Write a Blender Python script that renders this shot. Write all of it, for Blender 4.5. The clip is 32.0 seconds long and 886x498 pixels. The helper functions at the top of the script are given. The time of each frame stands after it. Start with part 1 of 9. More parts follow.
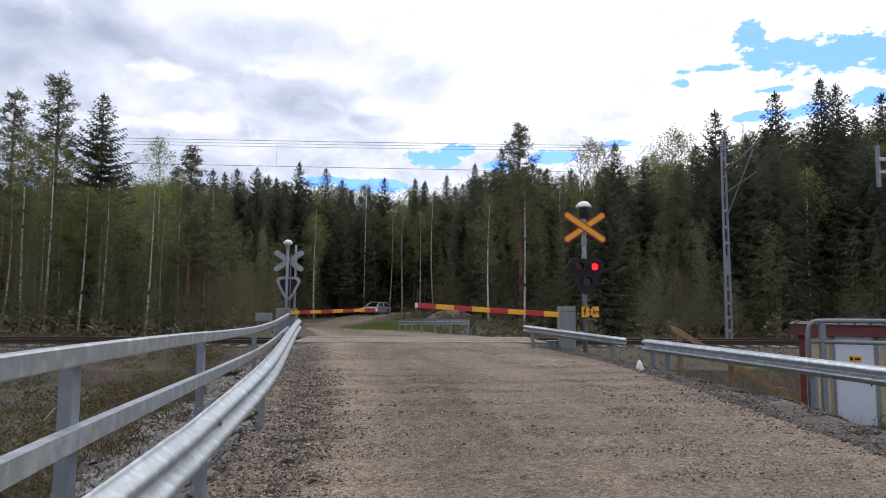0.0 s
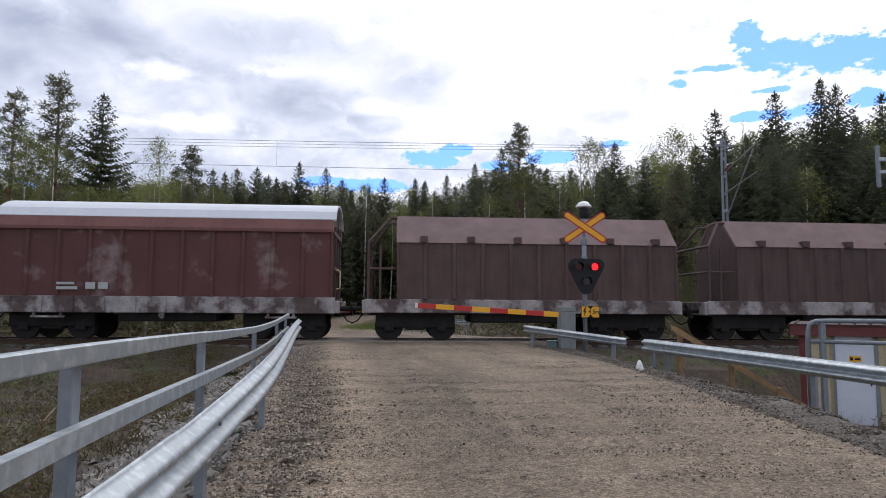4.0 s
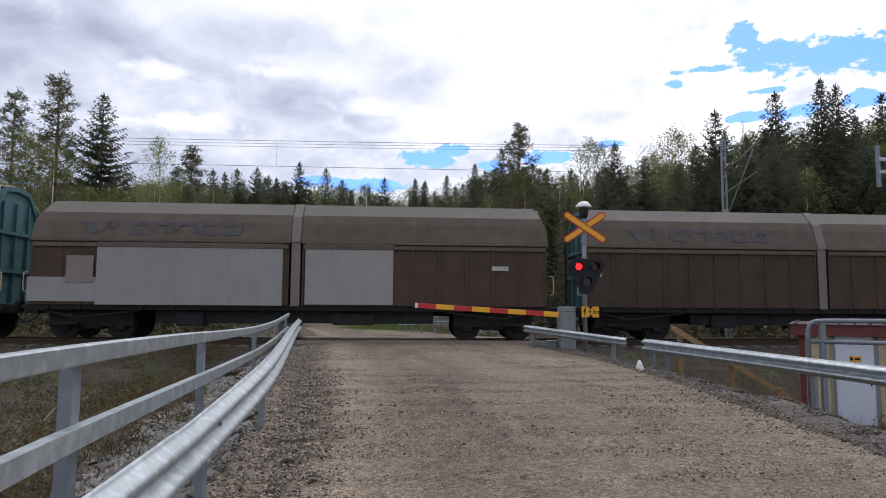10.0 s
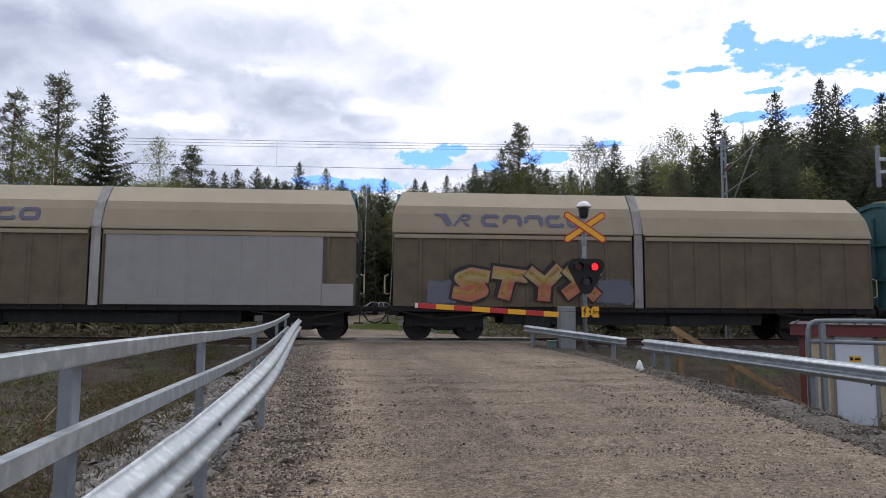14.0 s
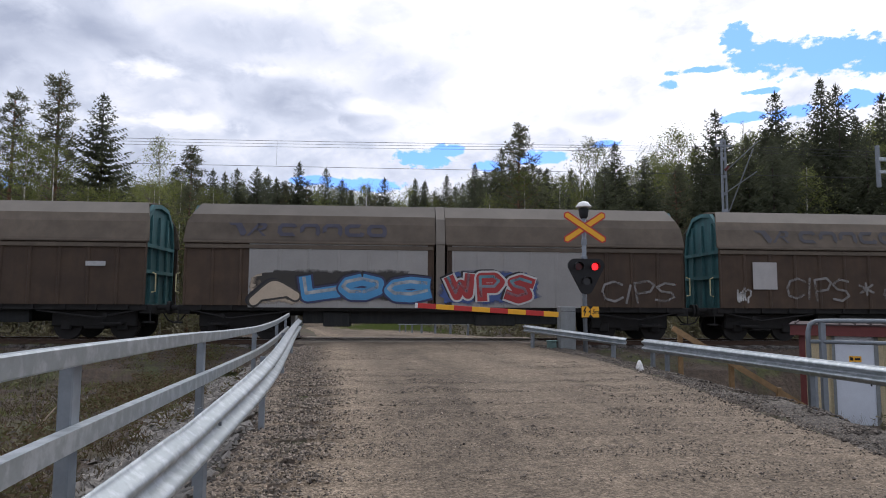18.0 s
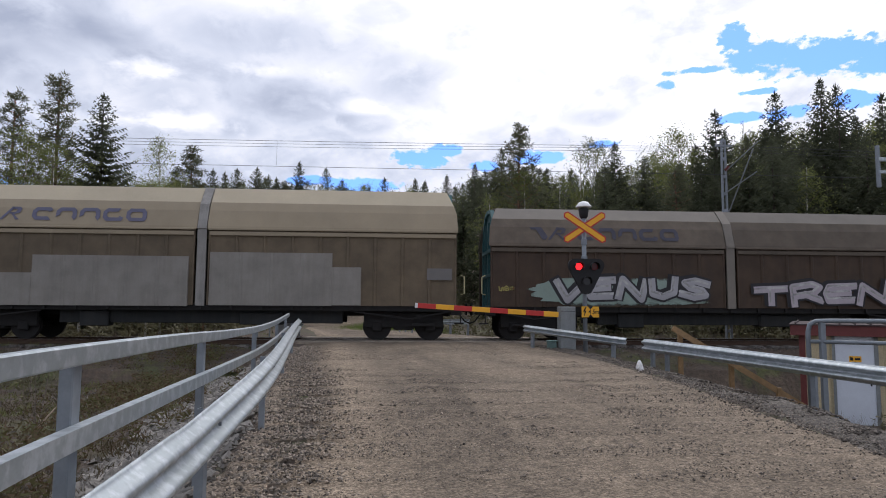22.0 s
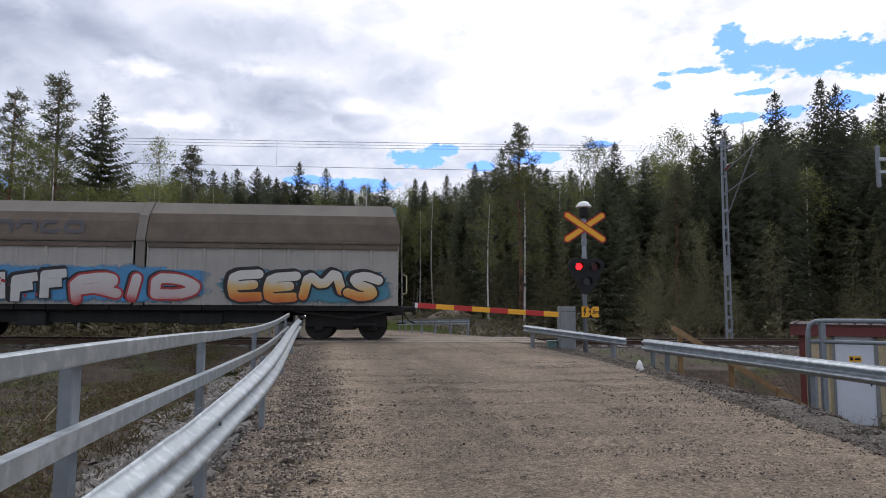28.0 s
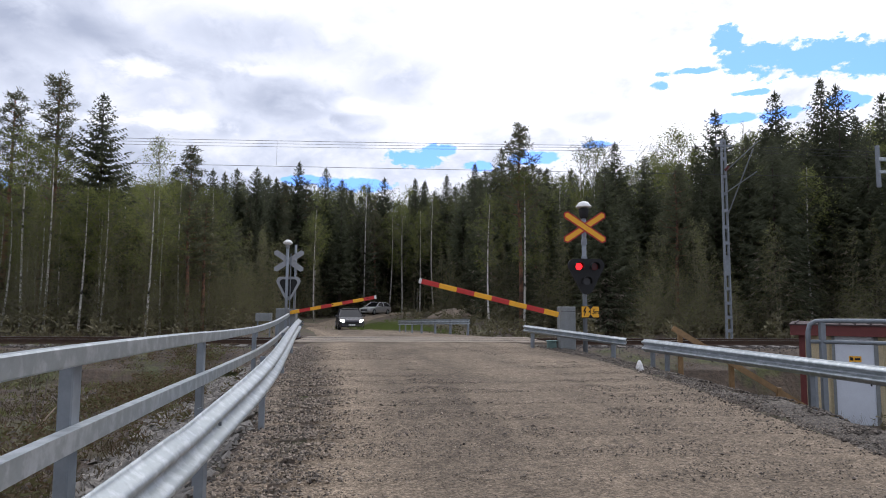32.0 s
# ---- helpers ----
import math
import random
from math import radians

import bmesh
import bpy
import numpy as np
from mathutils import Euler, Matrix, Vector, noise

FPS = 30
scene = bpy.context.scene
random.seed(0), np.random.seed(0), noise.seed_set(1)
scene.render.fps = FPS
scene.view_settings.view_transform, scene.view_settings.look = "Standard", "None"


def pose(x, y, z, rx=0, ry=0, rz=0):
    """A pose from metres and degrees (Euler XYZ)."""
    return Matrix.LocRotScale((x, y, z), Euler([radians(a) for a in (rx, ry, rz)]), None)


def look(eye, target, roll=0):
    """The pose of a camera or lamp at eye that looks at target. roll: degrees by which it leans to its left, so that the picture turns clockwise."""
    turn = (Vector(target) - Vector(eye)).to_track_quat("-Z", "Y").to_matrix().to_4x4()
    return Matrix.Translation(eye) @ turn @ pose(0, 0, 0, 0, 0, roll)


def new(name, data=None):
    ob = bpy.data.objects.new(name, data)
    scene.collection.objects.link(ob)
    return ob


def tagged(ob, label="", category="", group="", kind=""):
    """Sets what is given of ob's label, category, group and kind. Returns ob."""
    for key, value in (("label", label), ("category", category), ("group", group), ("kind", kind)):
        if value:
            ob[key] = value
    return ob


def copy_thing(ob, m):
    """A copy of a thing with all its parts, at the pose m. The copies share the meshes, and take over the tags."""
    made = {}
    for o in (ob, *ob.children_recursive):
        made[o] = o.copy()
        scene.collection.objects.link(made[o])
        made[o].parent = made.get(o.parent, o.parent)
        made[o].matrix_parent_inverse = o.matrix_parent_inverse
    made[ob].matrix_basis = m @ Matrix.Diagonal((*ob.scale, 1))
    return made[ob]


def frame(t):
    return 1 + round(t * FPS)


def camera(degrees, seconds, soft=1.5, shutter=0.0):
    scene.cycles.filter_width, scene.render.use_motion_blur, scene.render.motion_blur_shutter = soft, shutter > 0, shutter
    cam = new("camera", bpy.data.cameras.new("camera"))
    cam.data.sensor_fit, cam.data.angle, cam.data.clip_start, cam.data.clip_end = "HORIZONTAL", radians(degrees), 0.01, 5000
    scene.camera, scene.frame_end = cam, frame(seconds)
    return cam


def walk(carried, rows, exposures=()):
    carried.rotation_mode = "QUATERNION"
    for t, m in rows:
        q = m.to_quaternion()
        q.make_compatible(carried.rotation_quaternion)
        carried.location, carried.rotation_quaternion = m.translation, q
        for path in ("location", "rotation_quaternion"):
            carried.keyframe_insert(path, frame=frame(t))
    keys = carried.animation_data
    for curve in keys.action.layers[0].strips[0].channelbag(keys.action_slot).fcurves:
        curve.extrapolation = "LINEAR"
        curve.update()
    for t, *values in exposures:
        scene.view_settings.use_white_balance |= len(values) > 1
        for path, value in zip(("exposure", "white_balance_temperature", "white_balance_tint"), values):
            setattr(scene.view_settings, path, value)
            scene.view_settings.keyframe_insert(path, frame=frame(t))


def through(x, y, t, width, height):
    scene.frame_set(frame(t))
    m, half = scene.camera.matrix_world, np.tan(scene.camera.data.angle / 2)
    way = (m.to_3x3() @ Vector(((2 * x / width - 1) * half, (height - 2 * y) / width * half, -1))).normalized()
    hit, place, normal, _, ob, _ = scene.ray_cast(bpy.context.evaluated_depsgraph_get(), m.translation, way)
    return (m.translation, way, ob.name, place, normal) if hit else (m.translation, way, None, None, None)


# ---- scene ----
# ------------------------------------------------------------------ camera
cam = camera(68.57, 32.0, soft=1.0)
EYE = (0.0, 0.0, 1.12)
AIM = look(EYE, (0.0, 100.0, 1.12 + 100.0 * 103 / 1150), 0.35)
walk(cam, [(0.0, AIM), (32.0, AIM)], [(0, 0.0, 6280, 13.5), (9, -0.08, 6280, 13.5), (13, -0.08, 6280, 13.5), (24, -0.16, 6280, 13.5), (28, -0.16, 6280, 13.5), (30, -0.08, 6280, 13.5), (32, -0.03, 6280, 13.5)])

# ------------------------------------------------------------------ world, sun
SUN_EL, SUN_AZ = 50.0, 22.0
cloud_drift = tagged(new("cloud_drift"), kind="structure")
world = bpy.data.worlds.new("sky")
scene.world = world
world.use_nodes = True


def build_world():
    nt = world.node_tree
    nt.nodes.clear()
    N, L = nt.nodes.new, nt.links.new
    out, bg = N("ShaderNodeOutputWorld"), N("ShaderNodeBackground")
    sky = N("ShaderNodeTexSky")
    sky.sky_type, sky.sun_disc = "NISHITA", False
    sky.sun_elevation, sky.sun_rotation = radians(SUN_EL), radians(SUN_AZ)
    sky.air_density, sky.dust_density, sky.ozone_density = 1.0, 0.6, 1.5
    tc = N("ShaderNodeTexCoord")
    tc.object = cloud_drift
    # clouds lie broad and low
    sep = N("ShaderNodeSeparateXYZ")
    L(tc.outputs["Object"], sep.inputs[0])

    def m(op, a, b=None, c=None):
        n = N("ShaderNodeMath")
        n.operation = op
        for i, v in enumerate((a, b, c)):
            if v is None:
                continue
            if isinstance(v, (int, float)):
                n.inputs[i].default_value = v
            else:
                L(v, n.inputs[i])
        return n.outputs[0]

    def noise_of(vec, scale, detail, rough, dist=0.0):
        n = N("ShaderNodeTexNoise")
        L(vec, n.inputs["Vector"])
        n.inputs["Scale"].default_value, n.inputs["Detail"].default_value = scale, detail
        n.inputs["Roughness"].default_value, n.inputs["Distortion"].default_value = rough, dist
        return n.outputs["Fac"]

    def smooth(v, a, b, c=0.0, d=1.0):
        n = N("ShaderNodeMapRange")
        n.interpolation_type = "SMOOTHSTEP"
        L(v, n.inputs[0])
        for i, q in enumerate((a, b, c, d)):
            n.inputs[i + 1].default_value = q
        return n.outputs[0]

    def xyz(a, b, c):
        n = N("ShaderNodeCombineXYZ")
        for i, v in enumerate((a, b, c)):
            if isinstance(v, (int, float)):
                n.inputs[i].default_value = v
            else:
                L(v, n.inputs[i])
        return n.outputs[0]

    flat = xyz(sep.outputs[0], sep.outputs[1], m("MULTIPLY", sep.outputs[2], 1.7))
    big = noise_of(flat, 3.1, 4, 0.5, 0.3)
    mid = noise_of(flat, 8.0, 7, 0.55, 0.5)
    fine = noise_of(flat, 24.0, 8, 0.6, 0.3)
    wisp = noise_of(flat, 60.0, 6, 0.6)

    def ellipse(az, el, wx, wy):
        """Distance from a place in the sky, 1 at the rim of an ellipse of the given half-axes."""
        a, e = radians(az), radians(el)
        d = (math.sin(a) * math.cos(e), math.cos(a) * math.cos(e), math.sin(e))
        u = m("ADD", m("MULTIPLY", sep.outputs[0], math.cos(a) / wx), m("MULTIPLY", sep.outputs[1], -math.sin(a) / wx))
        v = m("MULTIPLY", m("SUBTRACT", sep.outputs[2], d[2]), 1 / wy)
        q = m("ADD", m("MULTIPLY", u, u), m("MULTIPLY", v, v))
        front = m("ADD", m("MULTIPLY", sep.outputs[0], d[0]), m("MULTIPLY", sep.outputs[1], d[1]))
        return m("SQRT", m("ADD", q, m("MULTIPLY", m("LESS_THAN", front, 0.0), 50.0)))

    # thin places in the cover, where the blue shows
    rag = m("MULTIPLY", m("SUBTRACT", mid, 0.5), 1.6)
    rag = m("ADD", rag, m("MULTIPLY", m("SUBTRACT", fine, 0.5), 2.2))
    rag = m("ADD", rag, m("MULTIPLY", m("SUBTRACT", wisp, 0.5), 1.8))
    holes = None
    for az, el, wx, wy in CLOUD_GAPS:
        q = ellipse(az, el, wx, wy)
        holes = q if holes is None else m("SMOOTH_MIN", holes, q, 0.25)
    cover = smooth(m("ADD", holes, rag), 0.80, 1.16)
    gap = smooth(m("ADD", m("MULTIPLY", big, 0.7), m("MULTIPLY", mid, 0.3)), 0.20, 0.26)
    cover = m("MULTIPLY", cover, gap)
    # grey bellies and bright tops; the cover thins towards the veiled sun
    a, e_ = radians(SUN_AZ), radians(SUN_EL)
    toward = m("ADD", m("ADD", m("MULTIPLY", sep.outputs[0], math.sin(a) * math.cos(e_)), m("MULTIPLY", sep.outputs[1], math.cos(a) * math.cos(e_))), m("MULTIPLY", sep.outputs[2], math.sin(e_)))
    shade = m("ADD", m("MULTIPLY", m("SUBTRACT", mid, 0.5), 1.25), m("MULTIPLY", m("SUBTRACT", fine, 0.5), 0.55))
    shade = m("ADD", shade, m("MULTIPLY", m("SUBTRACT", big, 0.5), 0.7))
    shade = m("ADD", shade, smooth(toward, 0.58, 0.86, 0.66, 0.22))
    torn = m("ADD", m("MULTIPLY", m("SUBTRACT", mid, 0.5), 1.6), m("MULTIPLY", m("SUBTRACT", fine, 0.5), 1.6))
    for az, el, wx, wy, k in CLOUD_BELLIES:
        shade = m("ADD", shade, smooth(m("ADD", ellipse(az, el, wx, wy), torn), 0.35, 1.25, k, 0.0))
    ramp = N("ShaderNodeValToRGB")
    e = ramp.color_ramp.elements
    e[0].position, e[0].color = 0.12, (1.25, 1.26, 1.30, 1)
    e[1].position, e[1].color = 1.0, (0.44, 0.49, 0.61, 1)
    x = ramp.color_ramp.elements.new(0.36)
    x.color = (0.94, 0.96, 1.02, 1)
    x = ramp.color_ramp.elements.new(0.62)
    x.color = (0.70, 0.75, 0.86, 1)
    L(shade, ramp.inputs[0])
    veil = N("ShaderNodeVectorMath")
    veil.operation = "SCALE"
    L(ramp.outputs[0], veil.inputs[0])
    L(smooth(toward, -0.4, 1.0, 1.0, 1.12), veil.inputs["Scale"])
    mul = N("ShaderNodeMix")
    mul.data_type, mul.blend_type = "RGBA", "MULTIPLY"
    mul.inputs[0].default_value = 1.0
    L(sky.outputs[0], mul.inputs[6])
    mul.inputs[7].default_value = (*SKY, 1)
    mix = N("ShaderNodeMix")
    mix.data_type = "RGBA"
    L(cover, mix.inputs[0])
    L(mul.outputs[2], mix.inputs[6])
    L(veil.outputs[0], mix.inputs[7])
    L(mix.outputs[2], bg.inputs[0])
    bg.inputs[1].default_value = 1.0
    L(bg.outputs[0], out.inputs[0])


SKY = (0.085, 0.130, 0.225)
# azimuth, elevation, half-width, half-height of the blue gaps in the clouds
CLOUD_GAPS = [(25.1, 21.22, 0.0196, 0.0166), (27.5, 19.74, 0.0558, 0.0178), (31.51, 18.84, 0.0717, 0.0201), (35.37, 18.13, 0.0551, 0.0179), (22.46, 19.24, 0.0466, 0.0047), (19.67, 18.31, 0.0127, 0.0064), (26.97, 17.01, 0.0257, 0.0038), (25.68, 15.26, 0.0369, 0.0069), (29.06, 15.22, 0.0372, 0.0119), (33.14, 15.4, 0.0285, 0.01), (-1.56, 12.89, 0.05, 0.0129), (0.72, 13.57, 0.0258, 0.0103), (-6.83, 10.67, 0.0603, 0.0095), (-12.02, 10.82, 0.0255, 0.0076), (8.98, 13.0, 0.0424, 0.0093), (14.08, 13.98, 0.0282, 0.0058), (4.25, 12.45, 0.0309, 0.0086), (-34.08, 8.92, 0.0218, 0.0102)]
# the same for grey bellies, with how much they darken the cloud (bright tops: less than none)
CLOUD_BELLIES = [(-13.11, 17.29, 0.0873, 0.0349, 0.42), (-6.63, 15.82, 0.0391, 0.017, 0.32), (-32.87, 20.98, 0.107, 0.0392, 0.2), (-18.05, 22.51, 0.1032, 0.0357, 0.24), (-10.24, 22.5, 0.1065, 0.041, 0.22), (-22.43, 16.5, 0.0477, 0.0278, 0.2), (-33.81, 17.6, 0.0788, 0.0286, 0.14), (2.03, 23.2, 0.0413, 0.0215, 0.26), (-3.1, 20.0, 0.0924, 0.042, 0.18), (8.1, 19.93, 0.0457, 0.0133, 0.18), (-17.83, 14.78, 0.0492, 0.0181, 0.24), (13.9, 16.19, 0.0496, 0.0149, 0.22), (-5.18, 24.94, 0.0489, 0.0204, 0.22), (-27.33, 20.8, 0.0677, 0.0188, 0.16), (-24.7, 18.86, 0.0465, 0.017, -0.3), (-21.49, 14.93, 0.0643, 0.0145, -0.3), (-29.08, 14.39, 0.0607, 0.0137, -0.2), (-7.15, 17.33, 0.0338, 0.0118, -0.2), (-34.03, 21.71, 0.0421, 0.014, -0.1), (-16.07, 19.6, 0.0488, 0.0098, -0.16)]
build_world()
sun = new("sun", bpy.data.lights.new("sun", "SUN"))
sun.data.energy, sun.data.angle, sun.data.color = 1.0, radians(20), (1.0, 0.97, 0.92)
sun.matrix_world = look((0, 0, 50), (-50 * math.sin(radians(SUN_AZ)) / math.tan(radians(SUN_EL)), -50 * math.cos(radians(SUN_AZ)) / math.tan(radians(SUN_EL)), 0))


# ------------------------------------------------------------------ mesh building
class Geo:
    """Vertices, faces and a material slot for each face."""

    def __init__(self):
        self.v, self.f, self.m, self.slot = [], [], [], 0

    def add(self, verts, faces):
        n = len(self.v)
        self.v += [tuple(p) for p in verts]
        self.f += [tuple(i + n for i in q) for q in faces]
        self.m += [self.slot] * len(faces)
        return self

    def box(self, x0, x1, y0, y1, z0, z1, c=0.0):
        if c <= 0:
            v = [(x, y, z) for x in (x0, x1) for y in (y0, y1) for z in (z0, z1)]
            return self.add(v, [(0, 1, 3, 2), (4, 6, 7, 5), (0, 4, 5, 1), (2, 3, 7, 6), (0, 2, 6, 4), (1, 5, 7, 3)])
        ring = lambda a, b, cc: [(a[0] + cc, b[0]), (a[1] - cc, b[0]), (a[1], b[0] + cc), (a[1], b[1] - cc), (a[1] - cc, b[1]), (a[0] + cc, b[1]), (a[0], b[1] - cc), (a[0], b[0] + cc)]
        v = []
        for z, k in ((z0, c), (z0 + c, 0), (z1 - c, 0), (z1, c)):
            v += [(x, y, z) for x, y in ring((x0 + k, x1 - k), (y0 + k, y1 - k), c)]
        f = [tuple(range(7, -1, -1)), tuple(range(24, 32))]
        for r in range(3):
            for i in range(8):
                j = (i + 1) % 8
                f.append((r * 8 + i, r * 8 + j, r * 8 + 8 + j, r * 8 + 8 + i))
        return self.add(v, f)

    def cyl(self, a, b, r0, r1=None, n=12, caps=True):
        a, b = Vector(a), Vector(b)
        r1 = r0 if r1 is None else r1
        w = (b - a).normalized()
        u = w.orthogonal().normalized()
        s = w.cross(u)
        v = []
        for p, r in ((a, r0), (b, r1)):
            v += [p + r * (math.cos(2 * math.pi * i / n) * u + math.sin(2 * math.pi * i / n) * s) for i in range(n)]
        f = [(i, (i + 1) % n, n + (i + 1) % n, n + i) for i in range(n)]
        if caps:
            f += [tuple(range(n - 1, -1, -1)), tuple(range(n, 2 * n))]
        return self.add(v, f)

    def tube(self, pts, r, n=8, caps=True):
        """A tube along points; r is a number or one for each point."""
        pts = [Vector(p) for p in pts]
        rs = r if isinstance(r, (list, tuple)) else [r] * len(pts)
        v, u = [], None
        for i, p in enumerate(pts):
            w = (pts[min(i + 1, len(pts) - 1)] - pts[max(i - 1, 0)]).normalized()
            u = (w.orthogonal() if u is None else u - w * u.dot(w)).normalized()
            s = w.cross(u)
            v += [p + rs[i] * (math.cos(2 * math.pi * k / n) * u + math.sin(2 * math.pi * k / n) * s) for k in range(n)]
        f = [(i * n + k, i * n + (k + 1) % n, i * n + n + (k + 1) % n, i * n + n + k) for i in range(len(pts) - 1) for k in range(n)]
        if caps:
            f += [tuple(range(n - 1, -1, -1)), tuple(range(len(v) - n, len(v)))]
        return self.add(v, f)

    def extrude(self, prof, x0, x1):
        """A closed profile of (y, z), drawn out along x, with end caps."""
        n = len(prof)
        v = [(x0, y, z) for y, z in prof] + [(x1, y, z) for y, z in prof]
        f = [(i, (i + 1) % n, n + (i + 1) % n, n + i) for i in range(n)]
        return self.add(v, f + [tuple(range(n - 1, -1, -1)), tuple(range(n, 2 * n))])

    def lathe(self, prof, n=20, centre=(0, 0, 0)):
        """A profile of (radius, z) turned about z."""
        cx, cy, cz = centre
        v = [(cx + r * math.cos(2 * math.pi * k / n), cy + r * math.sin(2 * math.pi * k / n), cz + z) for r, z in prof for k in range(n)]
        f = [(i * n + k, i * n + (k + 1) % n, i * n + n + (k + 1) % n, i * n + n + k) for i in range(len(prof) - 1) for k in range(n)]
        return self.add(v, f + [tuple(range(n - 1, -1, -1)), tuple(range(len(v) - n, len(v)))])

    def slab(self, poly, y0, y1):
        """A flat polygon of (x, z) with thickness from y0 to y1."""
        n = len(poly)
        v = [(x, y0, z) for x, z in poly] + [(x, y1, z) for x, z in poly]
        f = [(i, (i + 1) % n, n + (i + 1) % n, n + i) for i in range(n)]
        return self.add(v, f + [tuple(range(n - 1, -1, -1)), tuple(range(n, 2 * n))])

    def move(self, m):
        self.v = [tuple(m @ Vector(p)) for p in self.v]
        return self

    def mesh(self, name, mats, smooth=False):
        me = bpy.data.meshes.new(name)
        me.from_pydata(self.v, [], self.f)
        for x in mats if isinstance(mats, (list, tuple)) else [mats]:
            me.materials.append(x)
        me.polygons.foreach_set("material_index", self.m)
        if smooth:
            me.polygons.foreach_set("use_smooth", [True] * len(self.f))
        me.validate()
        return me


def part(name, geo, material, parent=None, label="", smooth=False, at=None):
    """Links a Geo (or a ready mesh) as one mesh object, under a thing or a part."""
    me = geo.mesh(name, material, smooth) if isinstance(geo, Geo) else geo
    ob = new(name, me)
    if parent is not None:
        ob.parent = parent
    if at is not None:
        ob.matrix_basis = at
    if label:
        ob["label"] = label
    return ob


def thing(name, label, category, group="", at=None, kind=""):
    ob = tagged(new(name), label, category, group, kind)
    if at is not None:
        ob.matrix_basis = at
    return ob


# ------------------------------------------------------------------ materials
def mat(name, col, rough=0.6, metal=0.0, var=0.25, scale=4.0, fine=50.0, bump=0.2, col2=None, amount=0.5, rand=0.0, streak=0.0, island=0.0, depth=0.01, spec=0.5, streak_col=(0.05, 0.045, 0.04), finevar=0.2):
    """A surface with stains (scale), grain (fine), a second colour in blotches, streaks that run down, and a spread from object to object."""
    ma = bpy.data.materials.new(name)
    ma.use_nodes = True
    nt = ma.node_tree
    N, L = nt.nodes.new, nt.links.new
    b = nt.nodes["Principled BSDF"]
    tc = N("ShaderNodeTexCoord")
    src = tc.outputs["Object"]
    if rand:
        oi = N("ShaderNodeObjectInfo")
        ad = N("ShaderNodeVectorMath")
        ad.operation = "MULTIPLY_ADD"
        L(oi.outputs["Random"], ad.inputs[0])
        ad.inputs[1].default_value = (37.0, 19.0, 53.0)
        L(src, ad.inputs[2])
        src = ad.outputs[0]

    def noise_tex(s, d, vec=src, ro=0.6):
        n = N("ShaderNodeTexNoise")
        L(vec, n.inputs["Vector"])
        n.inputs["Scale"].default_value, n.inputs["Detail"].default_value, n.inputs["Roughness"].default_value = s, d, ro
        return n.outputs["Fac"]

    def rng(v, a, b_, c, d):
        n = N("ShaderNodeMapRange")
        L(v, n.inputs[0])
        for i, q in enumerate((a, b_, c, d)):
            n.inputs[i + 1].default_value = q
        return n.outputs[0]

    def mixc(f, a, b_, mode="MIX"):
        n = N("ShaderNodeMix")
        n.data_type, n.blend_type = "RGBA", mode
        for i, v in ((0, f), (6, a), (7, b_)):
            if isinstance(v, (int, float)):
                n.inputs[i].default_value = v
            elif isinstance(v, tuple):
                n.inputs[i].default_value = (*v[:3], 1)
            else:
                L(v, n.inputs[i])
        return n.outputs[2]

    big, small = noise_tex(scale, 5), noise_tex(fine, 4)
    c = col
    if col2 is not None:
        c = mixc(rng(big, 0.62 - amount * 0.35, 0.72 - amount * 0.3, 0.0, 1.0), col, col2)
    sc = N("ShaderNodeVectorMath")
    sc.operation = "MULTIPLY"

    def scaled(v):
        n = N("ShaderNodeHueSaturation")
        L(v, n.inputs["Value"])
        return n

    val = N("ShaderNodeMath")
    val.operation = "MULTIPLY"
    L(rng(noise_tex(scale * 1.7, 6), 0.3, 0.7, 1 - var, 1 + var), val.inputs[0])
    L(rng(small, 0.3, 0.7, 1 - finevar, 1 + finevar), val.inputs[1])
    v = val.outputs[0]
    if rand:
        m2 = N("ShaderNodeMath")
        m2.operation = "MULTIPLY"
        L(v, m2.inputs[0])
        L(rng(oi.outputs["Random"], 0, 1, 1 - rand, 1 + rand), m2.inputs[1])
        v = m2.outputs[0]
    if island:
        gi = N("ShaderNodeNewGeometry")
        m2 = N("ShaderNodeMath")
        m2.operation = "MULTIPLY"
        L(v, m2.inputs[0])
        L(rng(gi.outputs["Random Per Island"], 0, 1, 1 - island, 1 + island), m2.inputs[1])
        v = m2.outputs[0]
    hs = scaled(v)
    if isinstance(c, tuple):
        hs.inputs["Color"].default_value = (*c[:3], 1)
    else:
        L(c, hs.inputs["Color"])
    c = hs.outputs[0]
    if streak:
        mp = N("ShaderNodeVectorMath")
        mp.operation = "MULTIPLY"
        L(src, mp.inputs[0])
        mp.inputs[1].default_value = (3.2, 3.2, 0.35)
        c = mixc(rng(noise_tex(1.6, 6, mp.outputs[0], 0.65), 0.42, 0.72, 0.0, streak), c, streak_col)
    if isinstance(c, tuple):
        b.inputs["Base Color"].default_value = (*c, 1)
    else:
        L(c, b.inputs["Base Color"])
    L(rng(small, 0.25, 0.75, max(rough - 0.1, 0.02), min(rough + 0.1, 1)), b.inputs["Roughness"])
    b.inputs["Metallic"].default_value = metal
    b.inputs["Specular IOR Level"].default_value = spec
    if bump:
        bp = N("ShaderNodeBump")
        bp.inputs["Strength"].default_value, bp.inputs["Distance"].default_value = bump, depth
        L(small, bp.inputs["Height"])
        L(bp.outputs[0], b.inputs["Normal"])
    return ma


